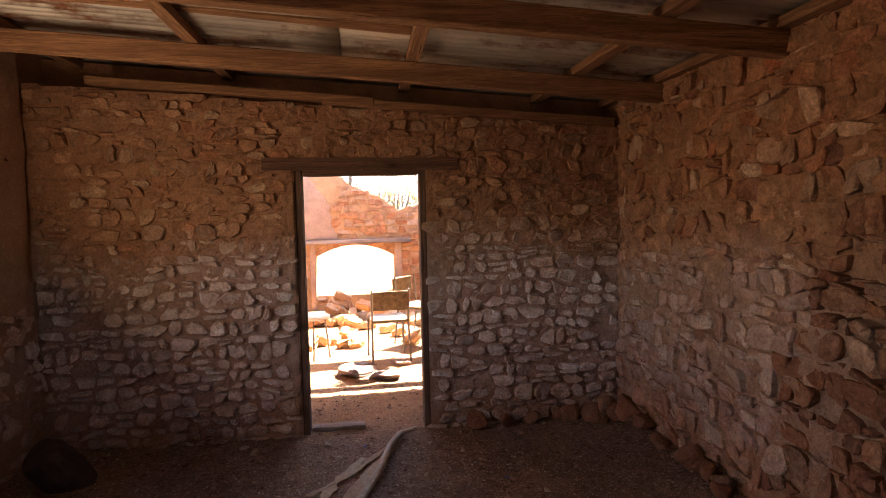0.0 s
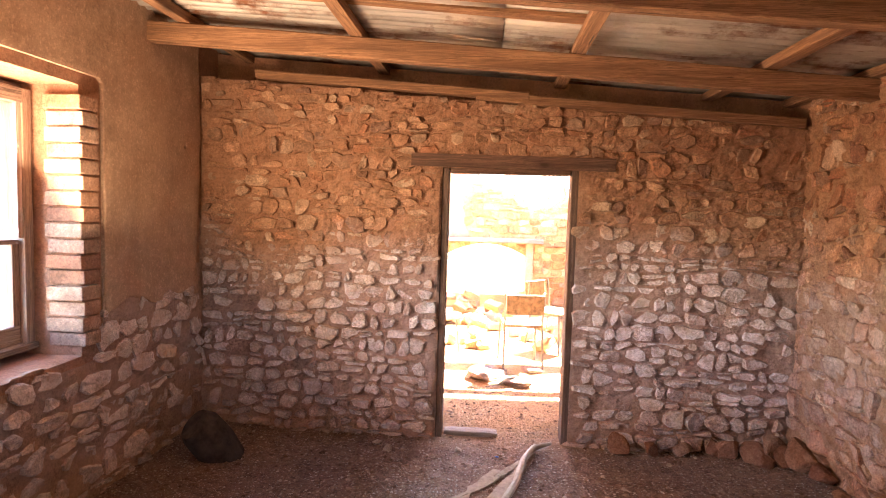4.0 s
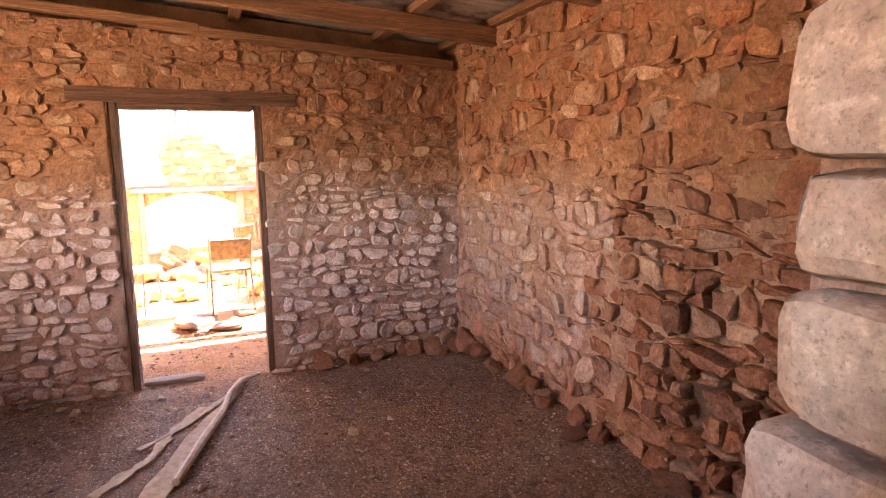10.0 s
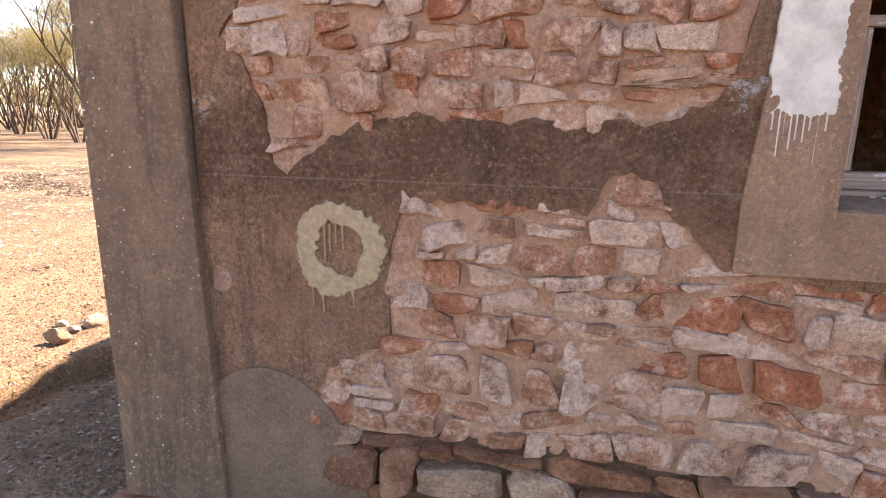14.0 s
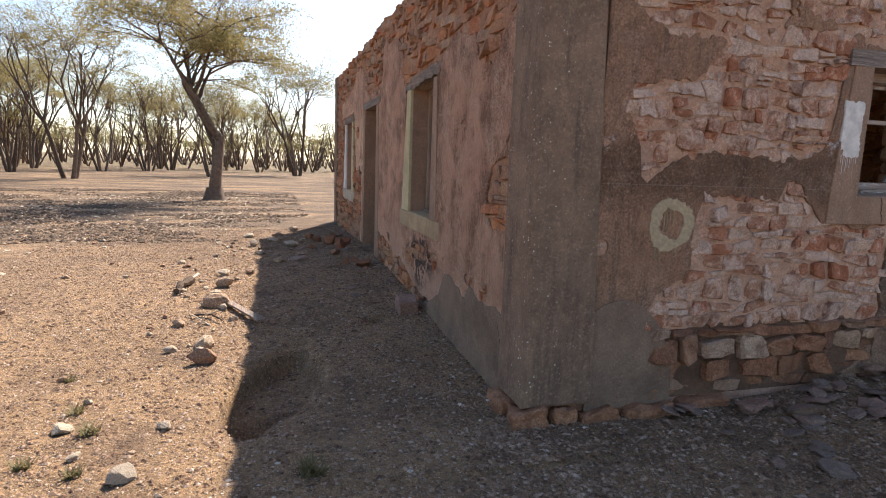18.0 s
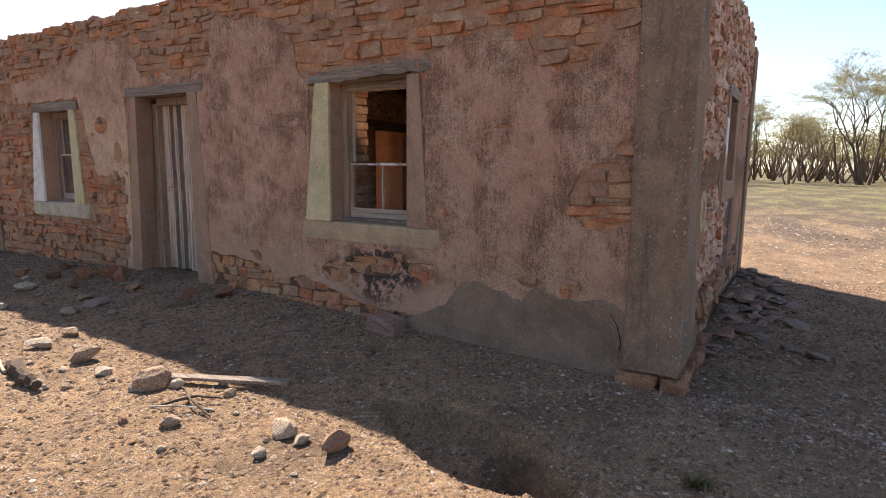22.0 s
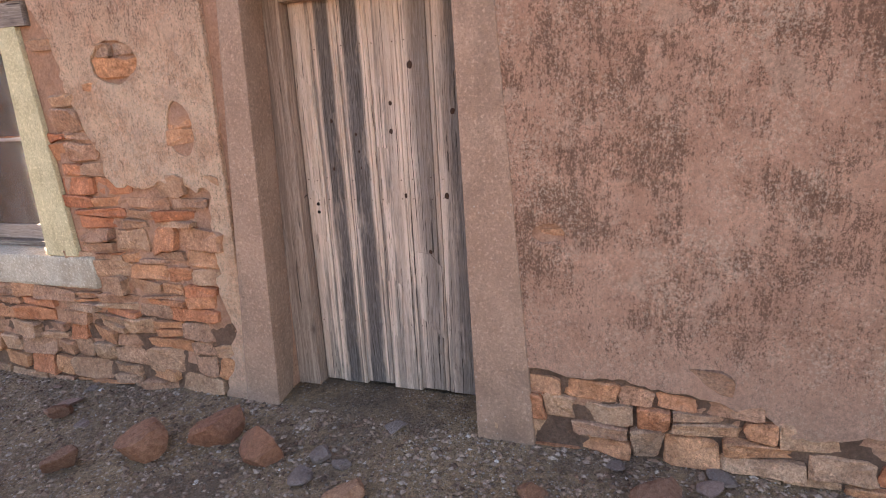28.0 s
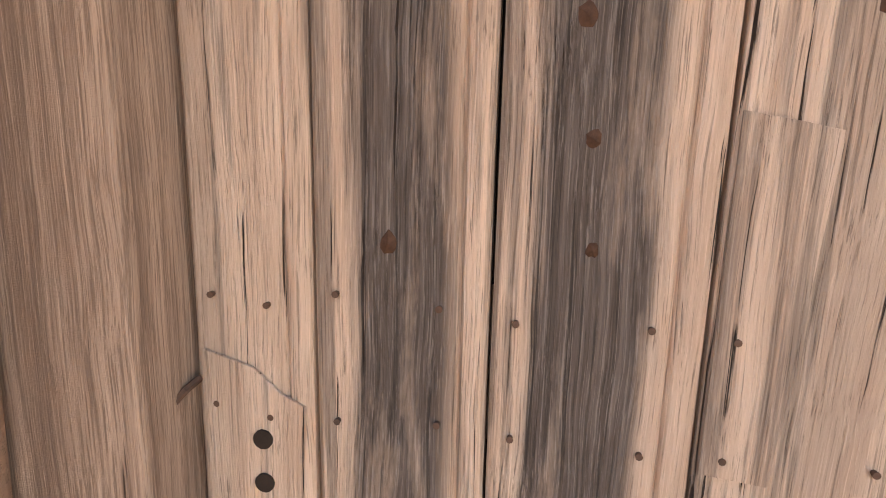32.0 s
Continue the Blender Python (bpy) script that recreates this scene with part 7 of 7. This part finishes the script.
lay_stones(wall_partition, list(courses(0.52, 4.54, 0.1, 2.56, 0.075, 0.115, random.Random(121), 0.03)), lambda u, v, r: not in_opening(u, v, PART_OPEN) and v < 2.57 - 0.072 * (u - 0.5) and r.random() < 0.94, on_partition, STONE_I, lambda u, v: 0.011 if v < 1.5 else 0.006, lambda u, v: 0.03 if v < 1.5 else 0.024, 122, near=lambda u, v: u > 3.1, rounded=0.42, dome=0.45)


def open_joint(u, v):
    """Where the mortar has fallen out of the back wall."""
    return smooth01((2.5 - u + 0.5 * wob(u, v, 1.4, 71)) / 0.9) * smooth01((1.55 - v + 0.4 * wob(u, v, 1.2, 72)) / 0.7)


def darker_stone(u, v):
    """Where the back wall takes bare red stone, its dark colour also standing for shade."""
    return smooth01((2.75 - u + 0.7 * wob(u, v, 1.3, 75)) / 0.8) * smooth01((2.05 - v + 0.5 * wob(u, v, 1.5, 76)) / 0.5)


def back_proud(u, v):
    return 0.025 + 0.055 * open_joint(u, v)


BACK_STONES = list(courses(0.44, 4.26, 0.12, 2.62, 0.078, 0.118, random.Random(131), 0.05))
for bare, coat, seed in ((True, STONE_RD, 132), (False, STONE_R, 133)):
    lay_stones(wall_back, BACK_STONES, lambda u, v, r: (darker_stone(u, v) > 0.3) == bare and r.random() < 0.97, on_back, coat, lambda u, v: 0.005 + 0.006 * open_joint(u, v), back_proud, seed, near=lambda u, v: u < 2.9 and v < 2.0, limit=150, rounded=0.24, dome=0.2)
lay_stones(wall_front, list(courses(0.45, 4.25, 0.1, 1.15, 0.1, 0.17, random.Random(141), 0.02)), lambda u, v, r: not in_opening(u, v, ((2.1, 3.2, 0.9, 2.3),)) and r.random() < 0.9, on_front_inside, STONE_I, 0.012, 0.022, 142, near=lambda u, v: False, rounded=0.42)
lay_stones(wall_far, list(courses(0.52, 4.54, 0.1, 2.7, 0.1, 0.2, random.Random(151), 0.02)), lambda u, v, r: v < far_top(u) - 0.03 and not (1.76 < u < 3.28 and v < 1.3) and not (u < 2.2 and v > 1.25), on_far, BRICKM, 0.008, 0.02, 152, near=lambda u, v: 1.5 < u < 3.6, rounded=0.25)
bed(wall_partition, on_partition, 0.5, 4.56, 0.08, 2.6, 0.022, lambda u, v: 0.012 - 0.01 * smooth01((1.3 - v) / 0.7), 0.018, MORTAR_I, lambda u, v: in_opening(u, v, ((2.17, 3.12, -1, 2.02),)) or v > 2.575 - 0.072 * (u - 0.5), False, seed=1.5)
bed(wall_back, on_back, 0.42, 4.27, 0.08, 2.72, 0.022, lambda u, v: 0.012 - 0.035 * open_joint(u, v), 0.026, MORTAR_R, lambda u, v: False, False, seed=2.5)
bed(wall_side, on_side, 0.38, 4.84, 0.5, 3.1, 0.02, lambda u, v: 0.004, 0.016, MORTAR_S, lambda u, v: side_coat(u, v) > 0.03 or in_opening(u, v, ((2.16, 3.19, 1.16, 2.31),)), False, seed=3.5)
bed(wall_front, on_front, 0.33, 9.78, 0.35, 3.1, 0.024, lambda u, v: 0.009 - 0.008 * smooth01((0.9 - v) / 0.3), 0.013, MORTAR_F, lambda u, v: front_coat(u, v) > 0.03 or in_opening(u, v, FRONT_OPEN), True, seed=4.5)
bed(wall_front, on_front_inside, 0.43, 4.26, 0.1, 1.3, 0.025, lambda u, v: 0.013, 0.012, MORTAR_I, lambda u, v: in_opening(u, v, ((2.1, 3.2, 0.9, 2.3),)), False, seed=5.5)
bed(wall_side, on_side, 0.4, 4.84, 0.05, 0.53, 0.025, lambda u, v: 0.004, 0.004, DARK_JOINT, lambda u, v: side_coat(u, v) > 0.02, False, "dark bed in the open joints, its colour standing for their deep shade", 6.5)
bed(wall_front, on_front, 2.3, 9.7, 0.02, 0.62, 0.03, lambda u, v: 0.005, 0.004, DARK_JOINT, lambda u, v: front_coat(u, v) > 0.01 or in_opening(u, v, FRONT_OPEN), True, "dark bed in the open joints, its colour standing for their deep shade", 7.5)
bed(wall_back, on_back, 0.44, 3.6, 0.1, 1.7, 0.025, lambda u, v: 0.008, 0.004, DARK_JOINT, lambda u, v: open_joint(u, v) < 0.55, False, "dark bed in the open joints, its colour standing for their deep shade", 8.5)
# coping stones along the ragged wall tops
lay_stones(wall_front, [[(u, 3.12), (u + w, 3.12), (u + w - 0.01, 3.2 + h), (u + 0.01, 3.2 + h)] for u, w, h in ((0.35 + 0.3 * i, 0.29, 0.014 * math.sin(i * 2.1) + 0.03) for i in range(31))], lambda u, v, r: True, on_front, STONE_F, 0.006, 0.03, 161, rounded=0.2, flip=True, near=lambda u, v: False, name="coping")
# rough stones up the inner edge of the end window
edge = empty("stone_reveal", "pale lime-plastered stones of the splayed window reveal", "stonework")
part("packing", box_bm((3.032, 0.132, 1.312), (3.128, 0.268, 2.228), 0.004), TAN, edge)
z, k = 1.315, random.Random(717)
while z < 2.2:
    h = min(k.uniform(0.09, 0.16), 2.226 - z)
    part("stone", box_bm((3.085 + k.uniform(0, 0.02), 0.272, z + 0.004), (3.15, 0.415 + k.uniform(0.0, 0.03), z + h - 0.004), 0.024, 0.012, 3), TAN, edge)
    z += h
# fired bricks round the inner reveal of the front window
# brick colour toned down so the reveal looks dim, as if shaded
REVEAL_BRICK = stone_mat("dull_brick", ((0.0, (0.36, 0.19, 0.12)), (0.5, (0.44, 0.27, 0.18)), (1.0, (0.5, 0.36, 0.27))))
reveal = empty("brick_reveal", "orange brick edging of the window reveal", "brickwork")
for side, y0, y1 in ((0, 3.052, 3.17), (1, 2.06, 2.178)):
    z = 0.98
    i = 0
    while z < 2.2:
        d = 0.018 if i % 2 else 0.0
        part("brick", box_bm((0.34, y0 - (d if side == 0 else 0), z), (0.53, y1 + (d if side else 0), z + 0.068), 0.006, 0.003), REVEAL_BRICK, reveal)
        z += 0.078
        i += 1
